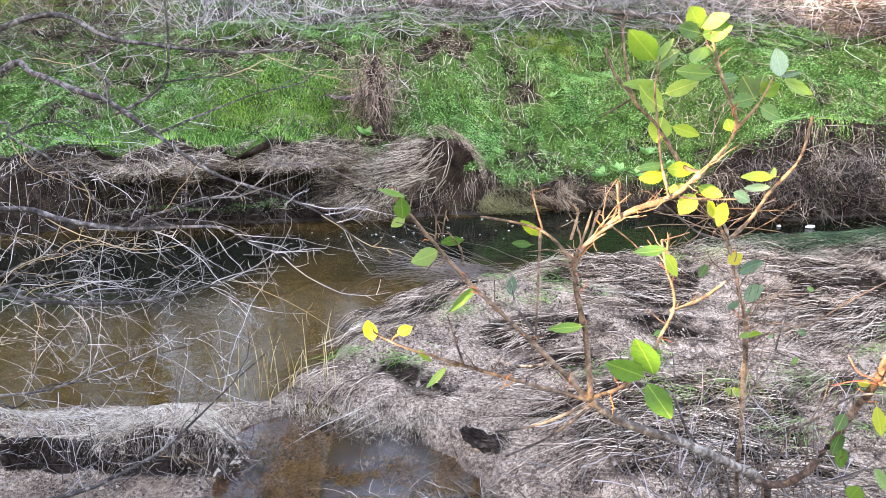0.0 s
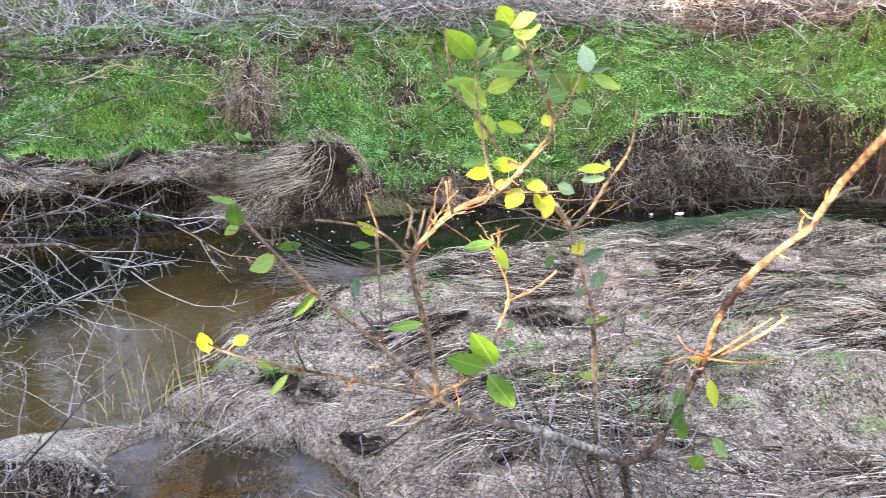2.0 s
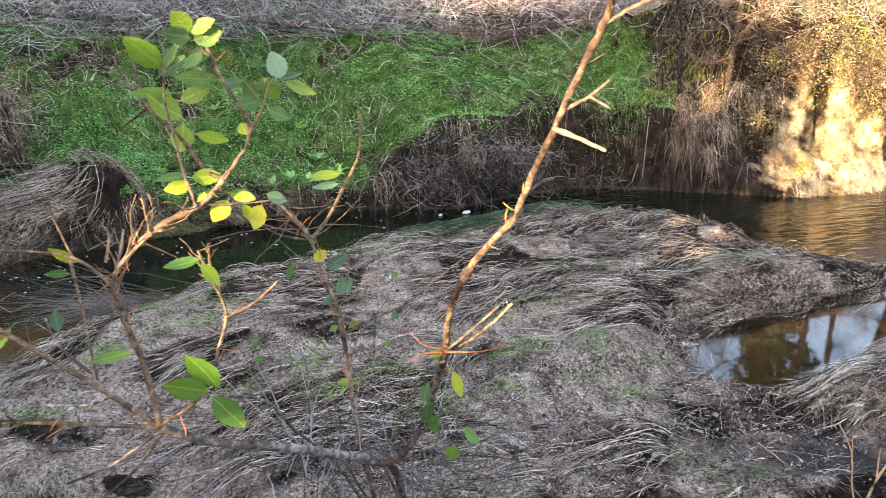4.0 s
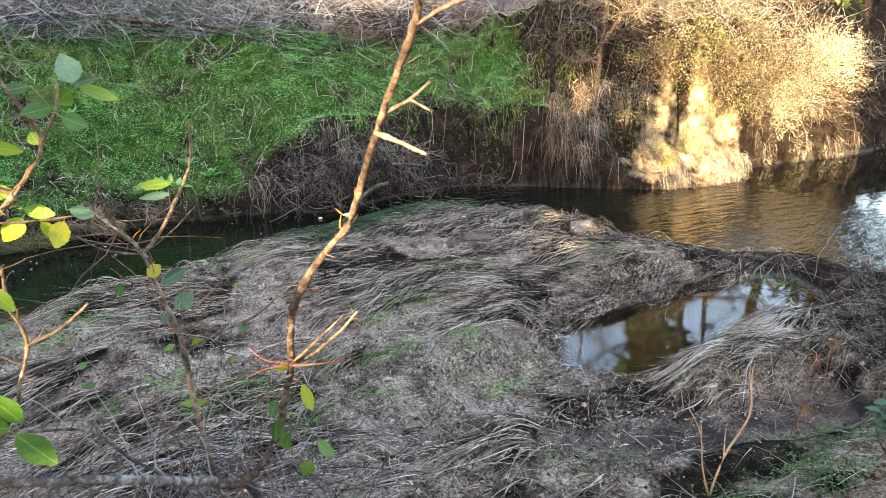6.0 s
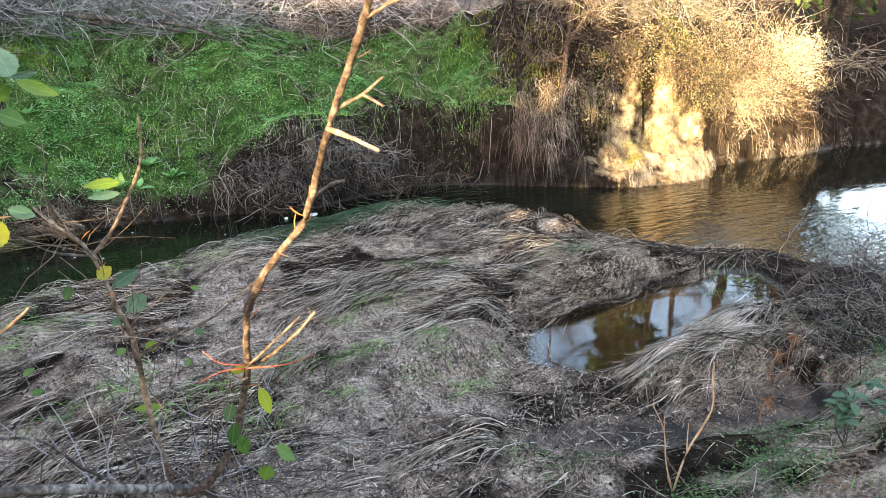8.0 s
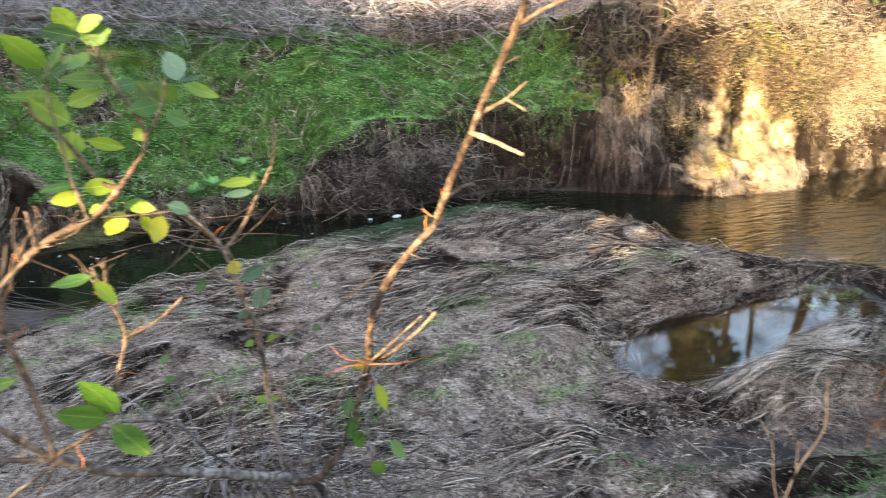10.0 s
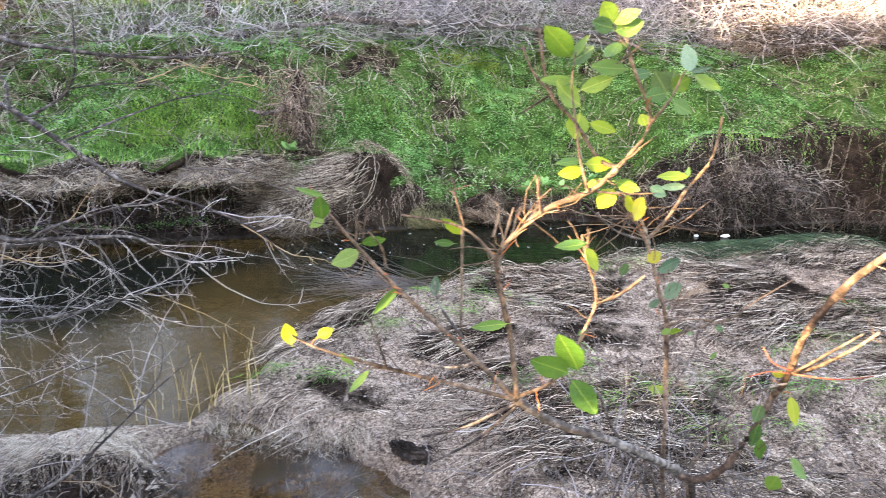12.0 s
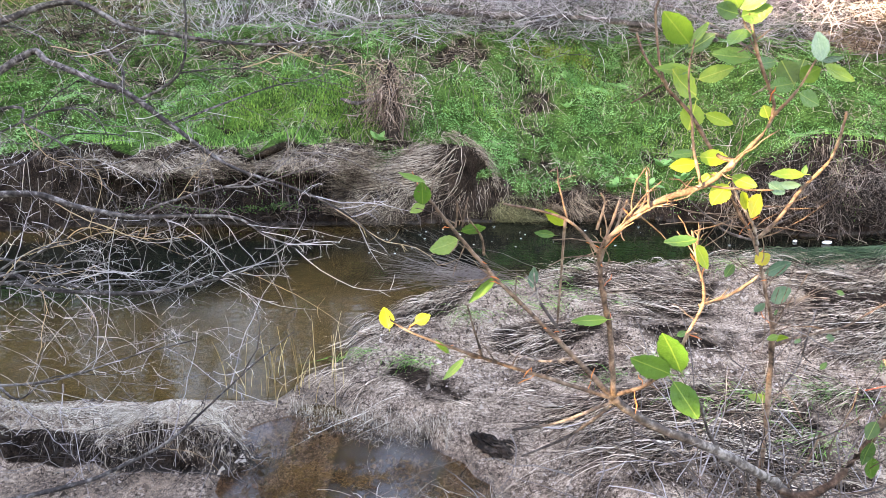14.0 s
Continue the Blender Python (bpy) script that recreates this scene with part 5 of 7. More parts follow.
stem([(0.42, 1.735, 1.64), (0.47, 1.73, 1.68), (0.57, 1.71, 1.73), (0.63, 1.7, 1.79)], 0.0085, 0.007, 14)
stem([(0.35, 1.76, 1.53), (0.26, 1.8, 1.61), (0.1, 1.82, 1.64)], 0.006, 0.0025, 5)
stem([(0.34, 1.76, 1.52), (0.37, 1.77, 1.6), (0.39, 1.78, 1.67)], 0.0045, 0.0025, 6)
stem([(0.26, 1.8, 1.61), (0.265, 1.82, 1.45), (0.27, 1.84, 1.25)], 0.004, 0.003, 7)
stem([(0.45, 1.72, 1.66), (0.44, 1.75, 1.75)], 0.004, 0.003, 8)
stem([(0.56, 1.7, 1.73), (0.54, 1.73, 1.81), (0.53, 1.75, 1.89), (0.52, 1.78, 1.98), (0.53, 1.8, 2.06)], 0.0045, 0.002, 9)
stem([(0.64, 1.71, 1.79), (0.6, 1.75, 1.8), (0.54, 1.8, 1.89), (0.48, 1.84, 1.96), (0.46, 1.91, 2.11), (0.48, 1.95, 2.16)], 0.006, 0.003, 10)
stem([(0.49, 1.84, 1.95), (0.44, 1.88, 2.01), (0.42, 1.92, 2.07)], 0.004, 0.003, 11)
stem([(0.48, 1.84, 1.95), (0.41, 1.86, 1.9)], 0.0035, 0.002, 12)
stem([(0.7, 1.7, 1.9), (0.73, 1.67, 1.96), (0.75, 1.65, 2.03)], 0.005, 0.002, 13)
fork_shoot = [(0.41, 1.7, 1.16), (0.49, 1.69, 1.2), (0.55, 1.68, 1.28), (0.57, 1.68, 1.35), (0.6, 1.68, 1.45), (0.57, 1.69, 1.55), (0.55, 1.69, 1.62)]
stem(fork_shoot, 0.0065, 0.003, 15)
stem([(0.56, 1.71, 1.73), (0.66, 1.72, 1.72), (0.74, 1.72, 1.72)], 0.0035, 0.002, 16)
stem([(0.59, 1.68, 1.43), (0.68, 1.70, 1.46), (0.74, 1.72, 1.5)], 0.005, 0.0035, 17)
stem([(0.41, 1.7, 1.14), (0.28, 1.75, 1.04), (0.16, 1.8, 0.98)], 0.005, 0.003, 18, GREYBARK)
stem([(0.41, 1.7, 1.13), (0.32, 1.78, 0.98), (0.2, 1.85, 0.86)], 0.005, 0.003, 19, GREYBARK)
mid_stem = [(1.2, 2.3, 0.08), (1.1, 2.2, 0.5), (1.04, 2.13, 0.85), (1.02, 2.16, 1.15), (0.99, 2.19, 1.27), (0.95, 2.25, 1.43), (0.89, 2.27, 1.52), (0.86, 2.28, 1.58)]
stem(mid_stem, 0.011, 0.004, 20)
stem([(0.95, 2.25, 1.43), (1.02, 2.26, 1.5), (1.08, 2.27, 1.6), (1.11, 2.2, 1.7), (1.12, 2.18, 1.78), (1.12, 2.17, 1.86)], 0.007, 0.004, 21)
stem([(0.95, 2.25, 1.43), (0.85, 2.24, 1.46), (0.77, 2.24, 1.52), (0.72, 2.24, 1.56)], 0.004, 0.002, 22, GREYBARK)
right_stem = [(1.05, 2.0, 0.67), (1.11, 1.98, 0.66), (1.175, 1.95, 0.71), (1.25, 1.95, 0.83), (1.275, 1.92, 0.96), (1.28, 1.85, 1.12), (1.265, 1.78, 1.29), (1.264, 1.72, 1.395), (1.325, 1.67, 1.525),
              (1.385, 1.61, 1.63), (1.4, 1.56, 1.745), (1.375, 1.42, 1.89), (1.392, 1.38, 1.99), (1.408, 1.33, 2.087), (1.405, 1.27, 2.165), (1.4, 1.2, 2.3)]
stem(right_stem, 0.0135, 0.0085, 23, DIMBARK, 10)
stem([(1.367, 1.4, 1.912), (1.41, 1.34, 1.89), (1.437, 1.282, 1.873)], 0.0065, 0.005, 24)
stem([(1.39, 1.39, 1.955), (1.45, 1.38, 1.985), (1.502, 1.373, 2.024)], 0.0055, 0.0035, 25)
stem([(1.45, 1.38, 1.985), (1.485, 1.345, 1.96)], 0.004, 0.003, 26)
stem([(1.26, 1.8, 1.15), (1.34, 1.78, 1.22), (1.42, 1.75, 1.3)], 0.006, 0.003, 27)
stem([(1.26, 1.8, 1.15), (1.36, 1.74, 1.16), (1.44, 1.7, 1.19)], 0.003, 0.0015, 28, REDTWIG)
stem([(1.26, 1.8, 1.16), (1.18, 1.78, 1.2), (1.13, 1.76, 1.26)], 0.003, 0.0015, 29, REDTWIG)
stem([(1.255, 1.8, 1.15), (1.19, 1.8, 1.16), (1.12, 1.79, 1.15)], 0.003, 0.0014, 33, REDTWIG)
stem([(1.4, 1.58, 1.70), (1.46, 1.6, 1.725), (1.517, 1.628, 1.725)], 0.004, 0.0055, 30)
stem([(1.403, 1.25, 2.18), (1.36, 1.22, 2.25)], 0.006, 0.004, 31)
stem([(1.405, 1.27, 2.155), (1.46, 1.26, 2.185), (1.53, 1.25, 2.21)], 0.006, 0.004, 32)
SHOOTS = [
    ([(0.354, 1.77, 1.521), (0.384, 1.78, 1.581), (0.4, 1.79, 1.633), (0.412, 1.79, 1.669)], 0.0045, 0.003, TANBARK),
    ([(0.43, 1.75, 1.64), (0.449, 1.77, 1.67), (0.462, 1.8, 1.7), (0.458, 1.81, 1.736)], 0.004, 0.0025, TANBARK),
    ([(0.339, 1.78, 1.589), (0.354, 1.79, 1.656), (0.342, 1.79, 1.684)], 0.004, 0.0025, TANBARK),
    ([(0.265, 1.8, 1.613), (0.241, 1.82, 1.69), (0.233, 1.83, 1.74)], 0.0035, 0.0015, TANBARK),
    ([(-0.021, 1.87, 1.555), (-0.018, 1.86, 1.616), (-0.027, 1.85, 1.648)], 0.003, 0.002, TANBARK),
    ([(-0.005, 1.87, 1.547), (0.001, 1.87, 1.588), (0.01, 1.87, 1.642)], 0.003, 0.0018, TANBARK),
    ([(0.057, 1.68, 1.271), (0.034, 1.68, 1.346), (0.014, 1.68, 1.411)], 0.0038, 0.002, TANBARK),
    ([(0.059, 1.87, 1.48), (0.049, 1.85, 1.538), (0.013, 1.84, 1.59)], 0.0035, 0.0022, TANBARK),
    ([(0.31, 1.75, 1.243), (0.239, 1.8, 1.201), (0.144, 1.83, 1.207)], 0.005, 0.003, GREYBARK),
    ([(0.267, 1.75, 1.312), (0.204, 1.77, 1.396), (0.187, 1.78, 1.467)], 0.004, 0.002, GREYBARK),
    ([(0.576, 1.72, 1.55), (0.578, 1.72, 1.626)], 0.004, 0.003, TANBARK),
    ([(0.958, 2.24, 1.42), (0.914, 2.2, 1.498), (0.834, 2.15, 1.597), (0.799, 2.12, 1.65)], 0.006, 0.003, GREYBARK),
    ([(1.025, 2.17, 1.091), (1.119, 2.2, 1.113), (1.295, 2.25, 1.133), (1.429, 2.3, 1.188), (1.582, 2.35, 1.244)], 0.006, 0.0025, TANBARK),
    ([(1.06, 2.17, 0.8), (1.095, 2.2, 0.892), (1.146, 2.2, 1.004), (1.158, 2.2, 1.114), (1.195, 2.25, 1.197)], 0.005, 0.002, GREYBARK),
    ([(1.24, 2.2, 0.3), (1.141, 2.1, 0.586), (1.191, 2.1, 0.704), (1.211, 2.1, 0.819)], 0.006, 0.003, TANBARK),
    ([(1.15, 2.22, 0.25), (1.027, 2.1, 0.536), (0.984, 2.1, 0.703), (0.944, 2.1, 0.851)], 0.006, 0.003, GREYBARK),
    ([(0.55, 1.72, 1.2), (0.707, 1.9, 1.048), (0.805, 2.0, 0.86), (0.954, 2.1, 0.632), (1.1, 2.2, 0.3)], 0.004, 0.006, GREYBARK),
    ([(1.286, 1.83, 1.133), (1.357, 1.81, 1.174), (1.423, 1.78, 1.237), (1.468, 1.75, 1.303)], 0.008, 0.004, TANBARK),
    ([(1.27, 1.83, 1.1), (1.229, 1.88, 1.052), (1.163, 1.93, 0.936), (1.078, 1.98, 0.844)], 0.004, 0.002, GREYBARK),
]
for i, (pts, r0, r1, mat) in enumerate(SHOOTS):
    stem(pts, r0, r1, 50 + i, mat, 7)
    spur_twigs(pts, 4, 0.07, 0.0015, 150 + i, mat)
for i, (pts, n, ln) in enumerate(((arm_left, 12, 0.09), (arm_up, 10, 0.06), (mid_stem[2:], 16, 0.2), (fork_shoot, 7, 0.08), (right_stem[6:], 8, 0.05), (arm_low, 6, 0.08), (arm_up[2:6], 12, 0.13), (mid_stem[3:], 14, 0.3), (arm_up[5:], 8, 0.1))):
    spur_twigs(pts, int(n * 1.5), ln * 1.2, 0.0021, 90 + i)

# grey undergrowth round its foot
gg = np.random.default_rng(99)
p, r = tangle(120, (1.15, 2.2, 0.3), (0.28, 0.2, 0.1), (0.25, 0.75), (0.0015, 0.004), 6, gg, 0.8, 0.22)
for a, b in zip(p, r):
    part("sucker", tubes(a[None] - FOOT, b[None], 5), BUSHTWIG, shrub, "grey leafless sucker")
p, r = tangle(45, (0.95, 2.1, 0.55), (0.35, 0.2, 0.2), (0.2, 0.6), (0.0015, 0.003), 6, gg, 0.5, 0.25)
for a, b in zip(p, r):
    part("sucker", tubes(a[None] - FOOT, b[None], 5), BROWNTWIG, shrub)


def set_leaves(spots, seed):
    """Leaves from stalk to tip, with half width and tone (0 green, 1 yellow, 2 grey-green)."""
    gg = np.random.default_rng(seed)
    for bx, by, bz, tx, ty, tz, half, tone in spots:
        ob = new("leaf", LEAVES[tone * 5 + gg.integers(0, 5)])
        tip = np.array([tx - bx, ty - by, tz - bz])
        size = float(np.linalg.norm(tip))
        tip = tip / size
        face = unit(np.array([gg.normal(-0.15, 0.3), -0.85, 0.35 + gg.normal(0, 0.25)]))
        if tone == 2:                                     # the dull ones stand edge-on to the sun
            face = np.array([0.5, -0.85, 0.1])
        side = unit(np.cross(tip, face))
        face = np.cross(side, tip)
        m = Matrix(((side[0], tip[0], face[0]), (side[1], tip[1], face[1]), (side[2], tip[2], face[2]))).to_4x4()
        ob.parent = shrub
        wide = half * 1.0 / 0.295
        ob.matrix_basis = Matrix.Translation(Vector((bx, by, bz)) - Vector(FOOT)) @ m @ Matrix.Diagonal((wide, size * 1.06, size, 1))


def put_leaves(spots, seed, droop=0.0):
    gg = np.random.default_rng(seed)
    for x, y, z, size in spots:
        ob = new("leaf", LEAVES[gg.integers(0, 5)])
        tip = unit(np.array([gg.normal(0, 0.8), gg.normal(0, 0.35) - 0.1, gg.normal(0.1 - droop, 0.5)]))
        face = unit(np.array([gg.normal(-0.2, 0.5), -0.8, 0.5 + gg.normal(0, 0.4)]))
        side = unit(np.cross(tip, face))
        face = np.cross(side, tip)
        m = Matrix(((side[0], tip[0], face[0]), (side[1], tip[1], face[1]), (side[2], tip[2], face[2]))).to_4x4()
        ob.parent = shrub
        ob.matrix_basis = Matrix.Translation(Vector((x, y, z)) - Vector(FOOT) - Vector(tip) * size * 0.5) @ m @ Matrix.Scale(size * 1.12, 4)


LEAFGROUPS = [
    ("top", [(0.589, 1.710, 2.132, 0.554, 1.688, 2.174, 0.023, 0), (0.589, 1.710, 2.132, 0.636, 1.681, 2.159, 0.019, 0), (0.595, 1.710, 2.114, 0.652, 1.697, 2.133, 0.024, 0), (0.588, 1.710, 2.119, 0.529, 1.684, 2.132, 0.019, 0), (0.606, 1.710, 2.086, 0.571, 1.679, 2.053, 0.021, 0), (0.603, 1.710, 2.073, 0.622, 1.697, 2.083, 0.010, 0), (0.632, 1.710, 2.026, 0.554, 1.725, 2.031, 0.021, 0), (0.647, 1.710, 2.013, 0.692, 1.719, 2.019, 0.016, 0), (0.694, 1.710, 1.893, 0.683, 1.717, 1.919, 0.015, 1)]),
    ("crown", [(0.525, 1.820, 2.049, 0.453, 1.797, 2.114, 0.032, 0), (0.517, 1.820, 2.029, 0.577, 1.815, 2.070, 0.024, 0), (0.540, 1.820, 1.986, 0.449, 1.800, 1.991, 0.015, 0), (0.554, 1.820, 1.927, 0.483, 1.794, 1.986, 0.033, 1), (0.557, 1.820, 1.967, 0.623, 1.791, 1.998, 0.020, 0), (0.558, 1.820, 1.907, 0.543, 1.797, 1.849, 0.029, 1), (0.586, 1.820, 1.884, 0.661, 1.836, 1.860, 0.016, 1), (0.523, 1.820, 2.041, 0.565, 1.831, 2.098, 0.012, 0)]),
    ("right", [(0.729, 1.690, 1.974, 0.699, 1.699, 2.020, 0.025, 0), (0.732, 1.690, 1.977, 0.747, 1.699, 2.024, 0.023, 0), (0.729, 1.690, 1.974, 0.673, 1.666, 1.968, 0.020, 0), (0.741, 1.690, 1.983, 0.770, 1.672, 2.011, 0.023, 0), (0.745, 1.690, 1.953, 0.791, 1.689, 1.930, 0.020, 0), (0.784, 1.690, 2.024, 0.766, 1.695, 2.083, 0.032, 2), (0.788, 1.690, 2.016, 0.861, 1.702, 1.984, 0.015, 0), (0.780, 1.690, 2.024, 0.832, 1.703, 2.033, 0.007, 2)]),
    ("mid", [(0.550, 1.740, 1.802, 0.479, 1.710, 1.800, 0.012, 0), (0.555, 1.740, 1.775, 0.496, 1.738, 1.767, 0.018, 1), (0.558, 1.740, 1.792, 0.626, 1.742, 1.789, 0.020, 1), (0.565, 1.740, 1.731, 0.606, 1.733, 1.752, 0.012, 1), (0.637, 1.740, 1.726, 0.597, 1.715, 1.685, 0.024, 1), (0.642, 1.740, 1.746, 0.700, 1.731, 1.727, 0.017, 1), (0.719, 1.740, 1.705, 0.692, 1.710, 1.656, 0.026, 1), (0.671, 1.740, 1.711, 0.697, 1.756, 1.664, 0.014, 1), (0.734, 1.740, 1.732, 0.784, 1.753, 1.707, 0.016, 2)]),
    ("outer", [(1.058, 2.220, 1.658, 0.958, 2.215, 1.660, 0.020, 1), (1.049, 2.220, 1.624, 0.960, 2.202, 1.625, 0.013, 2), (1.052, 2.220, 1.652, 1.063, 2.235, 1.682, 0.009, 0), (0.952, 2.220, 1.363, 0.991, 2.216, 1.393, 0.023, 1), (0.989, 2.220, 1.329, 1.069, 2.234, 1.361, 0.025, 2), (1.022, 2.220, 1.234, 1.082, 2.232, 1.272, 0.035, 2), (0.976, 2.220, 1.194, 1.003, 2.213, 1.227, 0.021, 2), (1.063, 2.220, 1.090, 1.098, 2.208, 1.107, 0.017, 1), (1.004, 2.220, 0.879, 1.086, 2.218, 0.865, 0.015, 0)]),
    ("arm", [(-0.105, 1.870, 1.677, -0.172, 1.859, 1.700, 0.010, 0), (-0.110, 1.870, 1.617, -0.112, 1.844, 1.682, 0.023, 0), (-0.105, 1.870, 1.619, -0.139, 1.852, 1.601, 0.014, 0), (-0.010, 1.870, 1.520, -0.083, 1.880, 1.487, 0.027, 0), (-0.005, 1.870, 1.547, 0.055, 1.837, 1.569, 0.016, 0), (0.095, 1.870, 1.420, 0.026, 1.838, 1.357, 0.014, 0), (0.198, 1.870, 1.390, 0.197, 1.869, 1.447, 0.018, 2), (0.269, 1.870, 1.572, 0.216, 1.850, 1.619, 0.016, 1), (0.247, 1.870, 1.544, 0.194, 1.864, 1.551, 0.011, 0)]),
    ("low", [(-0.182, 1.680, 1.341, -0.192, 1.671, 1.401, 0.019, 1), (-0.116, 1.680, 1.360, -0.079, 1.664, 1.387, 0.015, 1), (-0.061, 1.680, 1.314, -0.032, 1.700, 1.264, 0.014, 0), (0.012, 1.680, 1.262, -0.037, 1.656, 1.216, 0.010, 0), (0.368, 1.680, 1.385, 0.281, 1.668, 1.382, 0.014, 0)]),
    ("fork", [(0.559, 1.650, 1.263, 0.495, 1.626, 1.372, 0.035, 0), (0.534, 1.650, 1.254, 0.436, 1.650, 1.290, 0.032, 0), (0.542, 1.650, 1.234, 0.608, 1.630, 1.145, 0.032, 0), (0.550, 1.650, 1.610, 0.471, 1.635, 1.604, 0.016, 0), (0.551, 1.650, 1.598, 0.589, 1.656, 1.540, 0.018, 1)]),
    ("stem", [(1.233, 1.880, 1.000, 1.209, 1.863, 0.952, 0.019, 0), (1.235, 1.880, 0.932, 1.220, 1.876, 0.858, 0.021, 0), (1.244, 1.880, 0.879, 1.269, 1.895, 0.798, 0.022, 0), (1.324, 1.880, 1.027, 1.342, 1.851, 0.945, 0.019, 1), (1.291, 1.880, 1.103, 1.231, 1.848, 1.127, 0.012, 1), (1.361, 1.880, 0.798, 1.409, 1.858, 0.738, 0.027, 0), (1.333, 1.880, 0.732, 1.316, 1.887, 0.678, 0.027, 0)]),
]
for i, (where, spots) in enumerate(LEAFGROUPS):
    set_leaves(spots, 200 + i)


# ---- the bare bush on the near shore ----
bush = tagged(new("bare_bush"), "leafless grey bush spreading tangled twigs over the water", "bush")
bush.location = (-3.0, 2.75, float(height(-3.0, 2.75)))
BASE = np.array(bush.location)
BOUGHS = [
    ([(-3.0, 2.75, 0.1), (-2.9, 3.1, 1.3), (-2.4, 3.4, 1.85), (-2.06, 3.45, 2.04), (-1.81, 3.49, 2.1), (-1.58, 3.47, 2.0), (-1.38, 3.48, 1.97), (-1.11, 3.48, 1.94), (-0.82, 3.5, 1.94), (-0.59, 3.53, 1.97)], 0.022, 0.004),
    ([(-3.05, 2.8, 0.1), (-2.9, 3.4, 1.2), (-2.31, 3.79, 1.81), (-2.08, 3.68, 1.81), (-1.77, 3.55, 1.73), (-1.61, 3.44, 1.71), (-1.35, 3.29, 1.59), (-1.14, 3.18, 1.48), (-0.97, 3.09, 1.42), (-0.68, 2.99, 1.36), (-0.45, 2.91, 1.27), (-0.28, 2.81, 1.14)], 0.024, 0.002),
    ([(-1.57, 3.42, 1.65), (-1.33, 3.41, 1.79), (-1.29, 3.45, 1.98), (-1.3, 3.49, 2.17)], 0.008, 0.005),
    ([(-1.33, 3.41, 1.8), (-1.17, 3.45, 1.82), (-0.94, 3.48, 1.83)], 0.005, 0.002),
    ([(-1.34, 3.28, 1.58), (-1.09, 3.39, 1.68), (-0.89, 3.48, 1.75), (-0.7, 3.57, 1.79), (-0.6, 3.71, 1.89)], 0.006, 0.002),
    ([(-2.9, 2.7, 0.1), (-2.4, 2.7, 1.2), (-1.75, 2.68, 1.39), (-1.48, 2.67, 1.35), (-1.26, 2.66, 1.32), (-1.08, 2.66, 1.33), (-0.87, 2.66, 1.33), (-0.77, 2.65, 1.28), (-0.63, 2.63, 1.22)], 0.018, 0.002),
    ([(-1.24, 2.66, 1.32), (-1.16, 2.66, 1.37), (-1.0, 2.66, 1.42), (-0.86, 2.66, 1.46), (-0.79, 2.64, 1.46), (-0.68, 2.65, 1.54), (-0.61, 2.66, 1.61)], 0.006, 0.002),
    ([(-2.9, 2.8, 0.1), (-2.4, 2.85, 0.9), (-1.93, 2.86, 0.98), (-1.8, 2.83, 0.94), (-1.47, 2.81, 0.93), (-1.22, 2.8, 0.96), (-1.0, 2.8, 1.02), (-0.85, 2.8, 1.07), (-0.66, 2.79, 1.1)], 0.016, 0.002),
    ([(-1.95, 2.7, 0.9), (-1.81, 2.67, 1.05), (-1.67, 2.71, 1.15), (-1.48, 2.74, 1.25)], 0.006, 0.002),
    ([(-1.77, 3.62, 1.91), (-1.67, 3.59, 1.78), (-1.67, 3.5, 1.69)], 0.007, 0.009),
    ([(-2.6, 3.5, 1.9), (-2.25, 3.65, 1.98), (-1.96, 3.6, 1.87), (-1.71, 3.55, 1.68)], 0.005, 0.003),
    ([(-2.3, 3.0, 1.6), (-1.87, 3.0, 1.68), (-1.83, 2.98, 1.62), (-1.68, 2.95, 1.55), (-1.51, 2.91, 1.43), (-1.39, 2.84, 1.23), (-1.32, 2.8, 1.11)], 0.007, 0.002),
    ([(-2.1, 3.0, 1.5), (-1.89, 3.08, 1.61), (-1.8, 3.12, 1.65), (-1.69, 3.15, 1.66), (-1.63, 3.17, 1.64), (-1.57, 3.16, 1.54)], 0.005, 0.003),
    ([(-2.2, 2.0, 0.3), (-1.35, 2.06, 0.52), (-1.16, 2.1, 0.58), (-1.01, 2.15, 0.65), (-0.92, 2.19, 0.72), (-0.72, 2.28, 0.9), (-0.58, 2.34, 1.01)], 0.010, 0.002),
]
BUSHBARK = bark_mat("bush_bark", [(0.36, (0.012, 0.010, 0.010)), (0.5, (0.05, 0.043, 0.041)), (0.62, (0.2, 0.18, 0.17))])
TANTWIG = strand_mat("tan_twig", [(0.0, (0.16, 0.10, 0.06)), (0.5, (0.36, 0.25, 0.15)), (1.0, (0.6, 0.46, 0.30))], 0.7, 2.0)
PALETWIG = strand_mat("pale_bush_twig", [(0.0, (0.04, 0.033, 0.032)), (0.3, (0.14, 0.123, 0.125)), (0.65, (0.42, 0.375, 0.38)), (1.0, (0.76, 0.66, 0.59))], 0.7, 2.0)


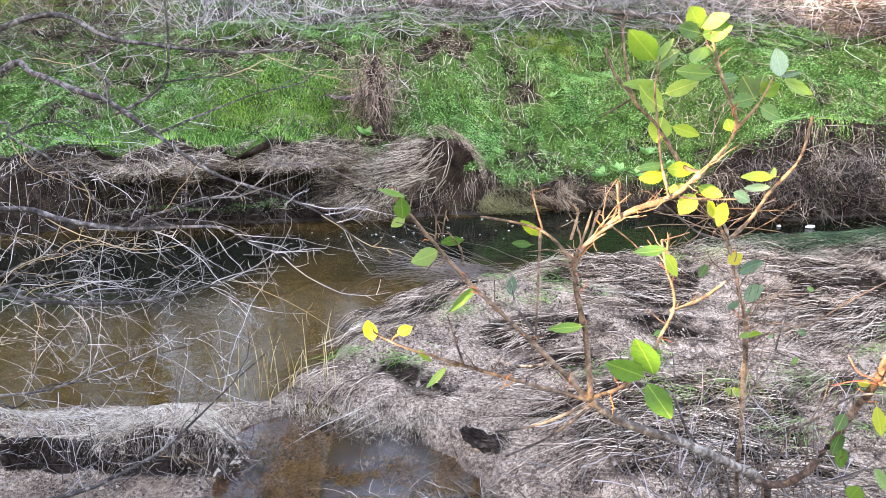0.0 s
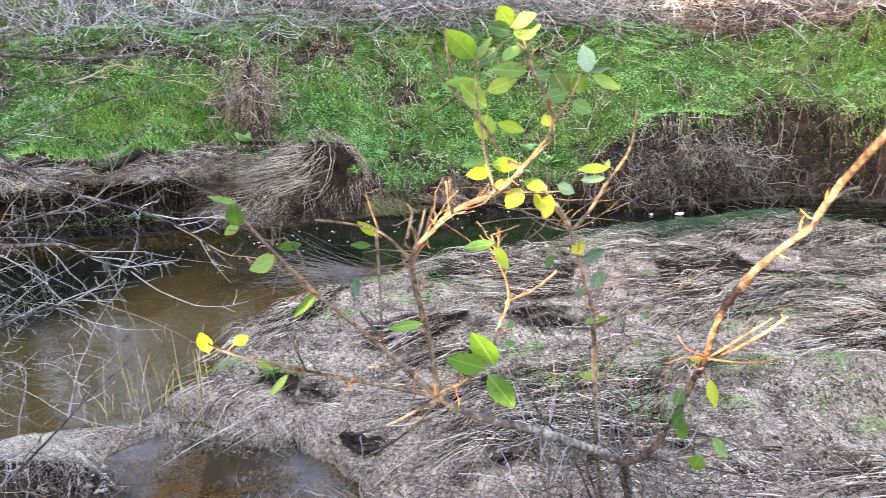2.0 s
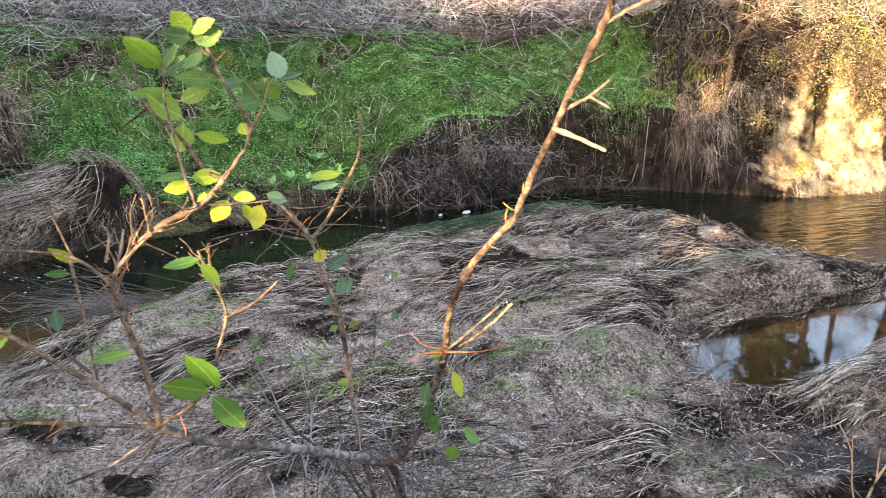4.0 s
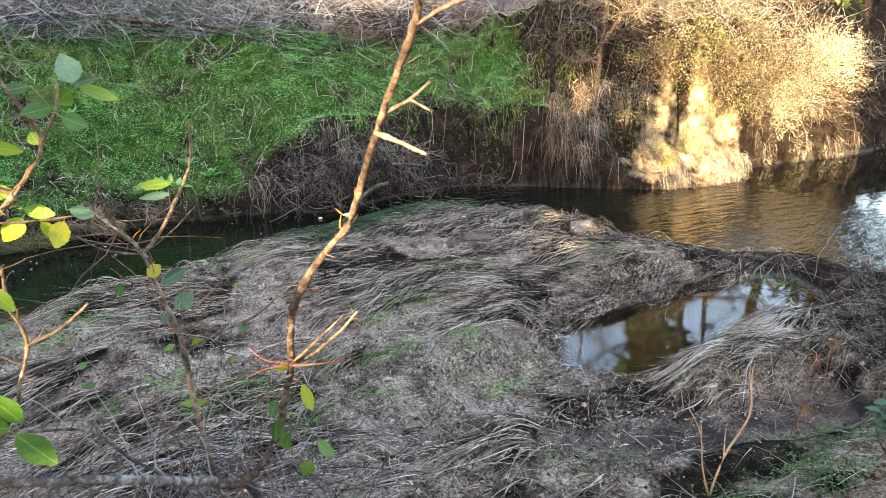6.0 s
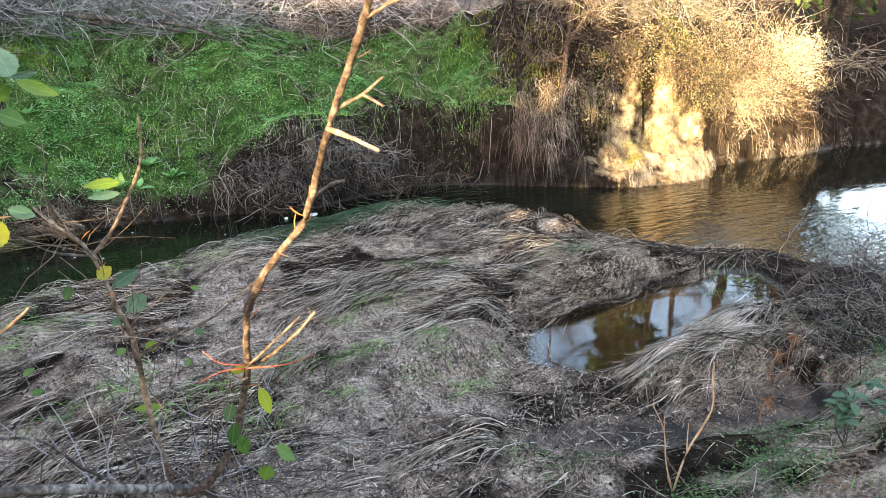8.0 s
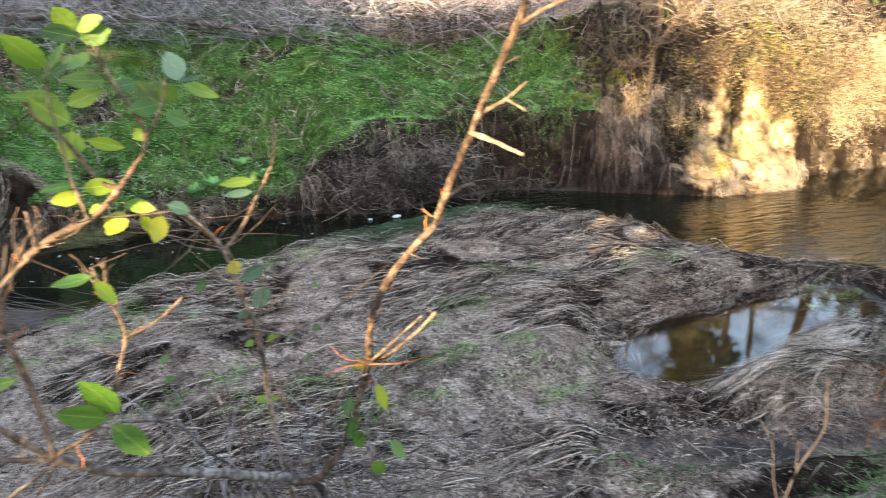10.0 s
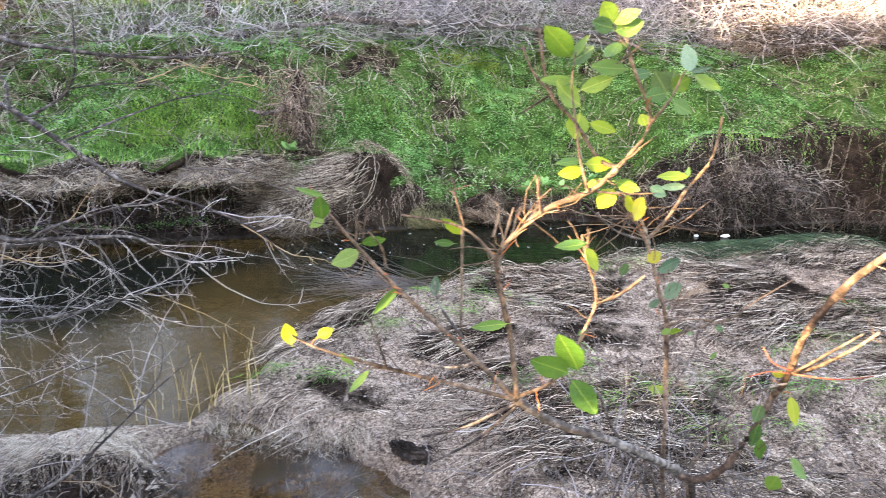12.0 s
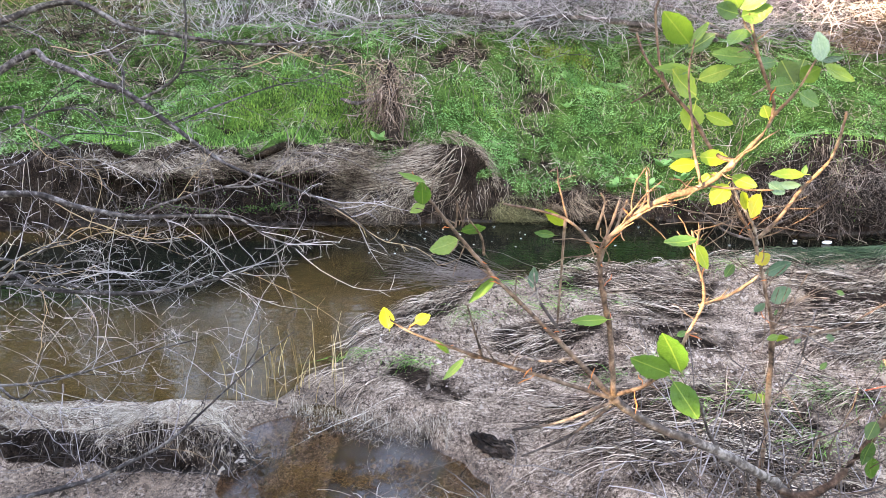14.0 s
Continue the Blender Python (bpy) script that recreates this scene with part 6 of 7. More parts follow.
def zigzag(start, heading, length, radius, g, spurs=True):
    """Angular twigs: straight runs between nodes, bending a little at each, with short spurs at wide angles."""
    n, k = len(start), 9
    d = unit(heading)
    p = [start]
    bow = g.normal(0, 0.07, (n, 3))
    for i in range(k - 1):
        d = unit(d + g.normal(0, 0.15, (n, 3)) * np.array([1, 0.6, 1]) + bow)
        p.append(p[-1] + d * (length / (k - 1) * g.uniform(0.7, 1.3, n))[:, None])
    p = np.stack(p, 1)
    blocks = [tubes(p, radius[:, None] * np.linspace(1, 0.35, k)[None], 4)]
    if spurs:
        m = n * 8
        a, b = np.repeat(np.arange(n), 8), g.integers(1, k, m)
        run = unit(p[a, b] - p[a, b - 1])
        q = unit(run * 0.6 + unit(np.cross(run, np.array([0.1, 1.0, 0.2]) + g.normal(0, 0.25, (m, 3)))) * g.choice([-0.9, 0.9], m)[:, None])
        w = wander(p[a, b], q, g.uniform(0.015, 0.09, m), 3, g, 0.25)
        blocks.append(tubes(w, radius[a][:, None] * np.array([[0.6, 0.45, 0.3]]), 3))
    return merge(*blocks)


gg = np.random.default_rng(120)
for z0, y0, reach, rise in ((0.25, 2.85, 1.5, 0.35), (0.4, 3.0, 1.3, 0.75), (0.6, 3.1, 1.35, 0.3), (0.8, 2.95, 1.25, 0.1), (0.5, 2.75, 1.1, 0.55), (1.0, 3.2, 1.2, -0.15), (0.3, 3.1, 1.0, 0.1), (1.25, 3.3, 1.1, 0.2)):
    x0 = -2.75
    BOUGHS.append(([(x0 - 0.2, y0, z0 * 0.4), (x0 + reach * 0.3, y0 + gg.normal(0, 0.06), z0 + rise * 0.35 + gg.normal(0, 0.05)), (x0 + reach * 0.62, y0 + gg.normal(0, 0.08), z0 + rise * 0.75 + gg.normal(0, 0.05)),
                    (x0 + reach * 0.85, y0 + gg.normal(0, 0.08), z0 + rise + gg.normal(0, 0.05)), (x0 + reach * 1.1, y0 + gg.normal(0, 0.08), z0 + rise * 1.05 + gg.normal(0, 0.08))], 0.010, 0.002))
for i, (pts, r0, r1) in enumerate(BOUGHS):
    bough = part("limb", limb(np.array(pts) - BASE, r0 * 0.9, r1 * 0.9, 7, 5, 0.25, 130 + i), BUSHBARK, bush)
    q = np.array(pts)
    n = 12 if len(pts) > 6 else 8
    lo = max(0, len(q) - 8)
    k = gg.integers(lo, len(q) - 1, n)
    st = q[k] + (q[k + 1] - q[k]) * gg.random((n, 1))
    run = unit(q[k + 1] - q[k])
    d = unit(run * 0.9 + unit(np.cross(run, np.array([0, 1.0, 0]) + gg.normal(0, 0.3, (n, 3)))) * gg.choice([-1, 1], n)[:, None] * gg.uniform(0.2, 0.75, (n, 1)))
    for a, b, c in zip(st, d, gg.uniform(0.15, 0.62, n)):
        mat = TANTWIG if gg.random() < 0.13 else (BUSHTWIG if a[2] > 1.35 or gg.random() < 0.35 else PALETWIG)
        part("twig", zigzag(a[None] - BASE, b[None], np.array([c]), np.array([gg.uniform(0.0012, 0.0028)]), gg), mat, bough)
for centre, spread, n in (((-1.85, 3.05, 1.15), (0.45, 0.3, 0.25), 40), ((-1.95, 2.95, 0.6), (0.4, 0.3, 0.2), 80), ((-1.5, 3.0, 0.75), (0.35, 0.25, 0.2), 26), ((-1.6, 3.2, 1.6), (0.45, 0.3, 0.2), 30)):
    st = np.array(centre) + gg.normal(size=(n, 3)) * np.array(spread)
    d = unit(gg.normal(size=(n, 3)) * np.array([0.8, 0.5, 0.6]) + np.array([1.0, 0, 0.05]))
    tagged(part("tangle", zigzag(st - BASE, d, gg.uniform(0.12, 0.45, n), gg.uniform(0.0009, 0.0018, n), gg), PALETWIG, bush), kind="stuff")


# ---- the right-hand bluff, its trees and brush ----
def bare_tree(name, x, y, tall, r, seed, label, group, mat=DARKBARK, twig=BROWNTWIG, lean=(0, 0), spread=1.0, twigs=260):
    gg = np.random.default_rng(seed)
    ob = tagged(new(name), label, "tree", group)
    z = float(height(x, y))
    ob.location = (x, y, z)
    top = np.array([lean[0], lean[1], 1.0]) * tall
    mid = top * 0.5 + gg.normal(0, 0.04 * tall, 3) * np.array([1, 1, 0])
    spine = np.array([[0, 0, -0.55], mid * 0.5 + gg.normal(0, 0.02 * tall, 3) * np.array([1, 1, 0]), mid, (mid + top) / 2 + gg.normal(0, 0.03 * tall, 3), top])
    part("trunk", limb(spine, r, r * 0.2, 9, 5, 0.35, seed), mat, ob)
    ends = []
    for i in range(9):
        u = gg.uniform(0.3, 0.95) * 4
        k = min(int(u), 3)
        s = spine[k] + (spine[k + 1] - spine[k]) * (u - k)
        a = i * 2.4 + gg.normal(0, 0.3)
        d = np.array([math.cos(a), math.sin(a), gg.uniform(0.3, 1.0)]) * tall * 0.28 * spread * gg.uniform(0.6, 1.2)
        e = s + d
        m = s + d * 0.5 + np.array([0, 0, -0.05 * tall]) + gg.normal(0, 0.03 * tall, 3)
        part("limb", limb([s, m, e], r * 0.4, r * 0.1, 6, 5, 0.3, seed + i), mat, ob)
        ends.append((s, m, e))
    st = np.concatenate([np.stack([s + (m - s) * t if t < 1 else m + (e - m) * (t - 1) for t in gg.uniform(0.4, 2.0, twigs // 9)]) for s, m, e in ends])
    n = len(st)
    w = wander(st, unit(gg.normal(size=(n, 3)) + np.array([0, 0, 0.4])), gg.uniform(0.08, 0.2, n) * tall * spread, 6, gg, 0.25, 0.02)
    tagged(part("tangle", tubes(w, np.linspace(1, 0.3, 6)[None] * gg.uniform(0.03, 0.09, (n, 1)) * r, 3), twig, ob), kind="stuff")
    return ob


bare_tree("sapling", 6.75, 7.0, 1.8, 0.034, 301, "thin bare sapling leaning on the bluff's edge", "saplings on the bluff", DARKBARK, BROWNTWIG, (-0.2, 0.1), 0.8)
bare_tree("sapling", 7.3, 6.9, 2.2, 0.042, 302, "pale-barked bare sapling on the sunlit bluff", "saplings on the bluff", DIMBARK, BROWNTWIG, (0.12, 0.1), 1.1, 500)
bare_tree("tree", 15.5, 9.5, 9, 0.15, 303, "dark bare tree trunk above the creek's bend", "bare trees beyond the bend", lean=(-0.05, 0.0))
bare_tree("tree", 12.6, 9.4, 8, 0.10, 304, "leafless tree behind the sunlit bluff", "bare trees beyond the bend", lean=(0.1, 0.0))
bare_tree("tree", 18, 9, 10, 0.2, 305, "leafless tree at the creek's far bend", "bare trees beyond the bend", lean=(0.05, 0.1))
bare_tree("tree", 9.5, 10.5, 8, 0.18, 306, "leafless tree behind the sunlit bluff", "bare trees beyond the bend", lean=(-0.1, 0.05))
bare_tree("tree", 20, 4, 11, 0.3, 307, "leafless tree at the creek's far bend", "bare trees beyond the bend")
bare_tree("tree", 23, 8, 11, 0.3, 308, "leafless tree at the creek's far bend", "bare trees beyond the bend", lean=(-0.1, 0.0))
# Added out of direct view to keep bright sky out of the creek's reflection
for i, (x, y, tall, wide) in enumerate(((-13, 16, 10, 2.7), (-8, 17.5, 10, 2.7), (-10.6, 17, 9.5, 2.6), (-3.5, 17, 9.5, 2.6), (0.8, 18, 10, 2.7), (5, 18, 8, 2.3), (-17, 9, 9, 2.6))):
    evergreen_tree(x, y, tall, wide, 320 + i, "unseen evergreen added beyond the far bank to darken reflections", 3000)

brush_heap("scrub", 500, (8.6, 7.2, 2.1), (0.8, 0.3, 0.15), (0.2, 0.6), (0.0012, 0.003), STRAW, "sunlit dry scrub crowning the bluff", [], 331, 0.4, "scrub")
brush_heap("scrub", 1500, (10.7, 6.5, 1.0), (0.55, 0.25, 0.34), (0.15, 0.5), (0.0012, 0.003), RUSSET, "russet dead bush hanging over the creek", [], 332, -0.2, "scrub", 0.1)
brush_heap("scrub", 700, (12.0, 7.6, 1.3), (0.7, 0.5, 0.4), (0.4, 1.0), (0.002, 0.006), STRAW, "tall bleached scrub at the creek's bend", [], 333, 0.5, "scrub")
brush_heap("scrub", 1100, (8.2, 8.2, 2.6), (1.4, 0.6, 0.4), (0.2, 0.7), (0.0012, 0.0035), GREYTWIG, "sunlit twiggy scrub behind the bluff", [], 334, 0.7, "scrub")
brush_heap("scrub", 900, (10.8, 8.4, 2.6), (1.2, 0.7, 0.5), (0.2, 0.7), (0.0012, 0.0035), PALE, "tangled pale scrub behind the bluff", [], 335, 0.7, "scrub")
brush_heap("scrub", 130, (6.85, 6.75, 0.95), (0.2, 0.12, 0.3), (0.2, 0.5), (0.0015, 0.004), RUSSTRAW, "bleached grass and roots hanging on the bluff's shoulder", [], 336, -0.8, "scrub", 0.4)
OLIVE = strand_mat("olive_small_leaf", [(0.0, (0.015, 0.014, 0.007)), (0.5, (0.115, 0.10, 0.045)), (1.0, (0.40, 0.335, 0.19))], 0.6, 3.0, 0.25, 0.6)
RUSTLEAF = strand_mat("russet_small_leaf", [(0.0, (0.02, 0.013, 0.008)), (0.5, (0.13, 0.085, 0.05)), (1.0, (0.40, 0.29, 0.18))], 0.6, 3.0, 0.2, 0.6)


def thicket(centre, spread, twigs, leaves, size, twig, leaf, label, seed, up=0.4):
    """A dense bush: fine angular twigs with many small leaves clustered at their ends."""
    gg = np.random.default_rng(seed)
    ob = tagged(new("thicket"), label, "bush", "bushes on the bluff")
    base = np.array([centre[0], centre[1], float(height(centre[0], centre[1]))])
    ob.location = base
    st = np.array(centre) + gg.normal(size=(twigs, 3)) * np.array(spread) * 0.8
    w = wander(st, gg.normal(size=(twigs, 3)) + np.array([0, -0.1, up]), gg.uniform(0.15, 0.5, twigs), 5, gg, 0.25)
    w[..., 2] = np.maximum(w[..., 2], np.maximum(height(w[..., 0], w[..., 1]), 0.03) + 0.01)
    tagged(part("tangle", tubes(w - base, gg.uniform(0.0014, 0.0032, (twigs, 1)) * np.linspace(1, 0.4, 5)[None], 3), twig, ob), kind="stuff")
    k, j = gg.integers(0, twigs, leaves) , gg.integers(2, 5, leaves)
    c = w[k, j] + gg.normal(0, 0.035, (leaves, 3)) - base
    a = unit(gg.normal(size=(leaves, 3)))
    b = unit(np.cross(a, gg.normal(size=(leaves, 3))))
    sz = size * gg.uniform(0.5, 1.3, (leaves, 1))
    v = np.stack([c - a * sz, c + b * sz * 0.5, c + a * sz, c - b * sz * 0.5], 1).reshape(-1, 3)
    tagged(part("foliage", (v, np.arange(leaves * 4).reshape(-1, 4)), leaf, ob), kind="stuff")
    return ob


thicket((10.1, 6.75, 1.35), (0.4, 0.25, 0.35), 420, 5200, 0.015, BROWNTWIG, OLIVE, "sunlit olive-leaved bush bulging from the bluff", 381)
# Bleached leaf tone, raised further in place of a stronger sun here
PALELEAF = strand_mat("bleached_sunlit_leaf", [(0.0, (0.06, 0.045, 0.025)), (0.5, (0.36, 0.30, 0.18)), (1.0, (0.74, 0.66, 0.46))], 0.6, 3.0, 0.25, 0.6)
thicket((11.75, 6.4, 1.4), (0.32, 0.2, 0.26), 420, 5600, 0.016, PALE, PALELEAF, "bleached bush glowing in the sun over the creek", 387)
thicket((10.9, 6.5, 0.75), (0.4, 0.2, 0.3), 300, 3000, 0.015, PALE, PALELEAF, "bleached scrub low on the sunlit bluff", 388, 0.1)
thicket((11.1, 6.65, 1.25), (0.45, 0.28, 0.35), 420, 4600, 0.015, STRAW, RUSTLEAF, "sunlit russet-leaved bush over the creek", 382)
thicket((12.1, 6.75, 1.0), (0.5, 0.3, 0.38), 480, 5200, 0.016, BROWNTWIG, RUSTLEAF, "brown leafy bush leaning over the creek's bend", 383)
thicket((9.1, 7.5, 2.1), (0.55, 0.3, 0.22), 420, 5200, 0.015, GREYTWIG, OLIVE, "pale olive bush on top of the bluff", 384)
thicket((10.6, 7.7, 2.15), (0.6, 0.35, 0.35), 480, 6000, 0.017, GREYTWIG, OLIVE, "pale olive bush on top of the bluff", 385)
thicket((8.1, 7.8, 2.3), (0.4, 0.3, 0.2), 360, 4200, 0.015, BROWNTWIG, OLIVE, "twiggy olive bush between the saplings", 386)
for i, (x, y, z, wide) in enumerate(((7.5, 6.6, 1.1, 0.2), (8.0, 6.55, 1.62, 0.26), (8.6, 6.6, 1.7, 0.3), (9.2, 6.55, 1.45, 0.24), (9.65, 6.55, 1.0, 0.2))):
    thicket((x, y, z), (wide, 0.12, 0.16), 230, 1900, 0.017, BROWNTWIG if i % 2 else DARKTWIG, RUSTLEAF if i % 2 else OLIVE, "scraggy bush overhanging the bluff's sunlit hollow", 390 + i, -0.3)
x = g.uniform(6.6, 9.2, 4200)
f = g.uniform(0.0, 0.9, 4200)
f = np.where(lumps(x, f, 0.3, 45) > 0.0, f, g.uniform(0.55, 1.0, 4200))
keep = ((x < 7.2) & (g.random(4200) < 0.12) | (x > 9.3) & (f > 0.6)) & (lumps(x, f, 0.12, 50) > -0.25)
x, f, n = x[keep], f[keep], int(keep.sum())
y = far_edge(x) + f
p, side = hanging(x, y, height(x, y) + 0.02, np.tile([-0.2, -0.8], (n, 1)), g.uniform(0.12, 0.45, n), 5, g)
stuff("bluff_grass", ribbons(p, g.uniform(0.002, 0.0045, n), side), STRAW, "long bleached grass falling down the bluff", "dry grass")


x = np.concatenate([g.uniform(7.7, 9.3, 1800), g.uniform(9.9, 13.5, 1600)])
x = x[lumps(x, x * 0, 0.25, 67) + g.normal(0, 0.25, len(x)) > 0.0]
n = len(x)
y = far_edge(x) - g.uniform(-0.04, 0.08, n)
p, side = hanging(x, y, 0.06 + 0.3 * g.random(n) ** 1.6, np.tile([-0.3, -0.8], (n, 1)), g.uniform(0.08, 0.24, n), 5, g)
stuff("bluff_skirt", ribbons(p, g.uniform(0.0018, 0.0035, n), side), STRAW, "golden dead grass skirting the bluff's foot", "dry grass")
brush_heap("scrub", 500, (12.4, 6.7, 0.6), (0.6, 0.3, 0.2), (0.3, 0.9), (0.0018, 0.005), BROWNTWIG, "brown scrub overhanging the creek's bend", [], 337, 0.0, "scrub", 0.08)
brush_heap("scrub", 700, (14.2, 8.2, 1.1), (1.3, 0.6, 0.4), (0.4, 1.1), (0.002, 0.006), DARKTWIG, "dark thicket at the creek's bend", [], 338, 0.3, "scrub")


for i, (x, z) in enumerate(((6.85, 0.8), (7.0, 0.95), (6.75, 0.5))):
    brush_heap("root_curtain", 130, (x, float(far_edge(x)) + 0.1, z), (0.12, 0.06, 0.12), (0.25, 0.6), (0.001, 0.003), STRAW if i % 2 else BROWNTWIG, "curtain of dead roots and grass hanging on the bluff", [], 370 + i, -1.0, "roots", 0.6)
x, y = strewn(16000, (6.6, 11.5, 5.9, 8.5), lambda x, y: step(height(x, y), 1.0, 1.5) * step(lumps(x, y, 0.4, 49), 0.0, 0.3), g)
p, side = upright(x, y, height(x, y) - 0.005, g.uniform(0.03, 0.10, len(x)), 0.8, 3, g)
stuff("bluff_green", ribbons(p, g.uniform(0.003, 0.006, len(x)), side), CUSHION, "yellow-green moss and grass patches on top of the bluff", "grass")


x, f = g.uniform(6.6, 9.4, 9000), g.uniform(0.02, 0.8, 9000)
keep = (lumps(x, f, 0.2, 48) + g.normal(0, 0.1, 9000) > 0.3) & ((x < 7.3) | (g.random(9000) < 0.7))
x, f = x[keep], f[keep]
y = far_edge(x) + f
p, side = hanging(x, y, height(x, y) + 0.01, np.tile([-0.1, -0.8], (len(x), 1)), g.uniform(0.05, 0.16, len(x)), 4, g)
stuff("bluff_tufts", ribbons(p, g.uniform(0.0015, 0.0035, len(x)), side), BROWNTWIG, "short dead tufts and rootlets on the bluff's face", "dry grass")


# clods and broken roots in the bare soil of the cut
gg = np.random.default_rng(345)
n = 260
x = gg.uniform(4.6, 6.5, n)
y = far_edge(x) + gg.uniform(0.1, 0.5, n)
c = np.stack([x, y, height(x, y)], -1)
p = wander(c, np.stack([gg.normal(0, 0.7, n), np.full(n, -0.4), gg.normal(-0.4, 0.5, n)], -1), gg.uniform(0.05, 0.22, n), 5, gg, 0.35)
stuff("cut_roots", tubes(p, gg.uniform(0.001, 0.003, (n, 1)) * np.linspace(1, 0.4, 5)[None], 4), BROWNTWIG, "broken brown roots sticking out of the bare soil", "roots")
# ---- the near bank on the right ----
def near_green(x, y):
    foot = np.interp(x, [-8, 0, 1.2, 2.2, 3.2, 4.4, 6, 8], [2.4, 1.9, 1.75, 1.6, 1.45, 1.5, 2.0, 1.6])
    return step(foot - y, -0.1, 0.5) * step(lumps(x, y, 0.4, 41), -0.6, 0.5)


x, y = strewn(26000, (1.2, 6.5, 0.4, 2.3), lambda x, y: near_green(x, y) * 0.45 * (inside(x, y, MUD) < 0), g)
p, side = upright(x, y, height(x, y) - 0.005, g.uniform(0.02, 0.07, len(x)), 0.9, 3, g)
stuff("near_grass", ribbons(p, g.uniform(0.0014, 0.0026, len(x)), side), DIMHERB, "short green grass and moss on the shaded near bank", "grass")
x, y = strewn(15000, (1.2, 7, 0.4, 2.6), lambda x, y: near_green(x, y) * 0.6 + 0.1, g)
p, side = lying(x, y, g.uniform(0, 6.28, len(x)), g.uniform(0.06, 0.3, len(x)), np.full(len(x), 0.03), 5, g)
stuff("near_straw", ribbons(p, g.uniform(0.0012, 0.0024, len(x)), side), STRAW, "dead grass strewn on the near bank", "dry grass")
x, y = strewn(90000, (1.2, 6.5, 0.5, 2.3), lambda x, y: step(height(x, y), 0.08, 0.15) * (0.25 + near_green(x, y)) * step(lumps(x, y, 0.25, 46), -0.4, 0.3) * (inside(x, y, MUD) < 0), g)
n = len(x)
c = np.stack([x, y, height(x, y) + g.uniform(0.004, 0.04, n)], -1)
a = unit(np.stack([g.normal(size=n), g.normal(size=n), g.normal(0, 0.4, n)], -1))
b = unit(np.cross(a, np.stack([g.normal(0, 0.4, n), g.normal(0, 0.4, n), np.ones(n)], -1)))
s = g.uniform(0.004, 0.010, (n, 1))
v = np.stack([c - a * s, c - b * s * 0.6, c + a * s, c + b * s * 0.6], 1).reshape(-1, 3)
stuff("near_herbs", (v, np.arange(4 * n).reshape(-1, 4)), DIMHERB, "small-leaved green herbs on the muddy near bank", "herbs")
brush_heap("bramble", 1000, (6.1, 2.1, 0.30), (0.6, 0.28, 0.10), (0.2, 0.6), (0.0015, 0.0035), DEBRISTWIG, "dark tangled brush beside the side pool", [], 341, 0.2, "brush")
brush_heap("bramble", 380, (5.2, 1.7, 0.35), (0.5, 0.25, 0.1), (0.25, 0.6), (0.0015, 0.003), BUSHTWIG, "grey tangled brush on the near bank", [], 342, 0.3, "brush")
ob = tussock(4.75, 2.35, 0.12, 0.42, 0.22, 0.2, 1900, "pale dead grass combed over a hummock by the side pool", 343, PALE, (-0.8, -0.3), (0.2, 0.45))
ORANGETWIG = bark_mat("orange_bark", [(0.3, (0.22, 0.12, 0.06)), (0.5, (0.48, 0.28, 0.15)), (0.7, (0.65, 0.45, 0.28))], 50.0)
twig = tagged(new("sapling"), "leafless orange-tan sapling with three forked shoots", "sapling")
twig.location = (2.96, 1.47, float(height(2.96, 1.47)))
for i, (pts, r0, r1) in enumerate((([(0, 0, -0.03), (0.08, 0.01, 0.16), (0.2, 0.0, 0.33), (0.24, 0.04, 0.45), (0.25, 0.05, 0.53)], 0.006, 0.003),
                                   ([(0, 0, 0.0), (0.0, 0.05, 0.12), (0.01, 0.09, 0.26), (-0.01, 0.15, 0.36)], 0.004, 0.002),
                                   ([(0.08, 0.01, 0.16), (0.1, 0.03, 0.22), (0.11, 0.04, 0.28)], 0.004, 0.002), ([(0.01, 0.08, 0.22), (0.03, 0.11, 0.31)], 0.003, 0.0015), ([(0, 0, 0.0), (-0.05, 0, 0.1)], 0.003, 0.002))):
    part("shoot", limb(pts, r0, r1, 6, 5, 0.3, 350 + i), ORANGETWIG, twig)


# ---- small things on the bar and the water ----
wood = tagged(new("driftwood"), "short charred piece of driftwood lying on the bar", "driftwood")
wood.location = (0.2, 3.06, float(height(0.2, 3.06)) + 0.03)
bm = bmesh.new()
bmesh.ops.create_icosphere(bm, subdivisions=4, radius=1)
for v in bm.verts:
    q = v.co.copy()
    w = 1 + 0.55 * noise.noise(Vector((q.x * 1.2, q.y * 4.5, q.z * 4.5))) + 0.25 * noise.noise(q * 7)
    v.co = Euler((0, 0.15, -0.6)).to_matrix() @ Vector((q.x * 0.10, q.y * 0.035 * w, q.z * 0.032 * w)) * (0.9 + 0.3 * w)
block = bpy.data.meshes.new("wood")
bm.to_mesh(block)
bm.free()
block.materials.append(DARKBARK)
new("wood", block).parent = wood
gg = np.random.default_rng(909)
for _ in range(6):
    a = np.array([gg.uniform(-0.07, 0.07), gg.uniform(-0.05, 0.03), 0.02])
    part("splinter", limb([a, a + np.array([0.035, -0.025, 0.012]), a + np.array([0.075, -0.05, 0.0]) + gg.normal(0, 0.012, 3)], 0.007, 0.002, 5, 3, 0.5, 8), DARKBARK, wood)
FOAM = bark_mat("foam", [(0.3, (0.6, 0.6, 0.6)), (0.7, (0.85, 0.86, 0.88))], 60.0, 0.5, 0.002)


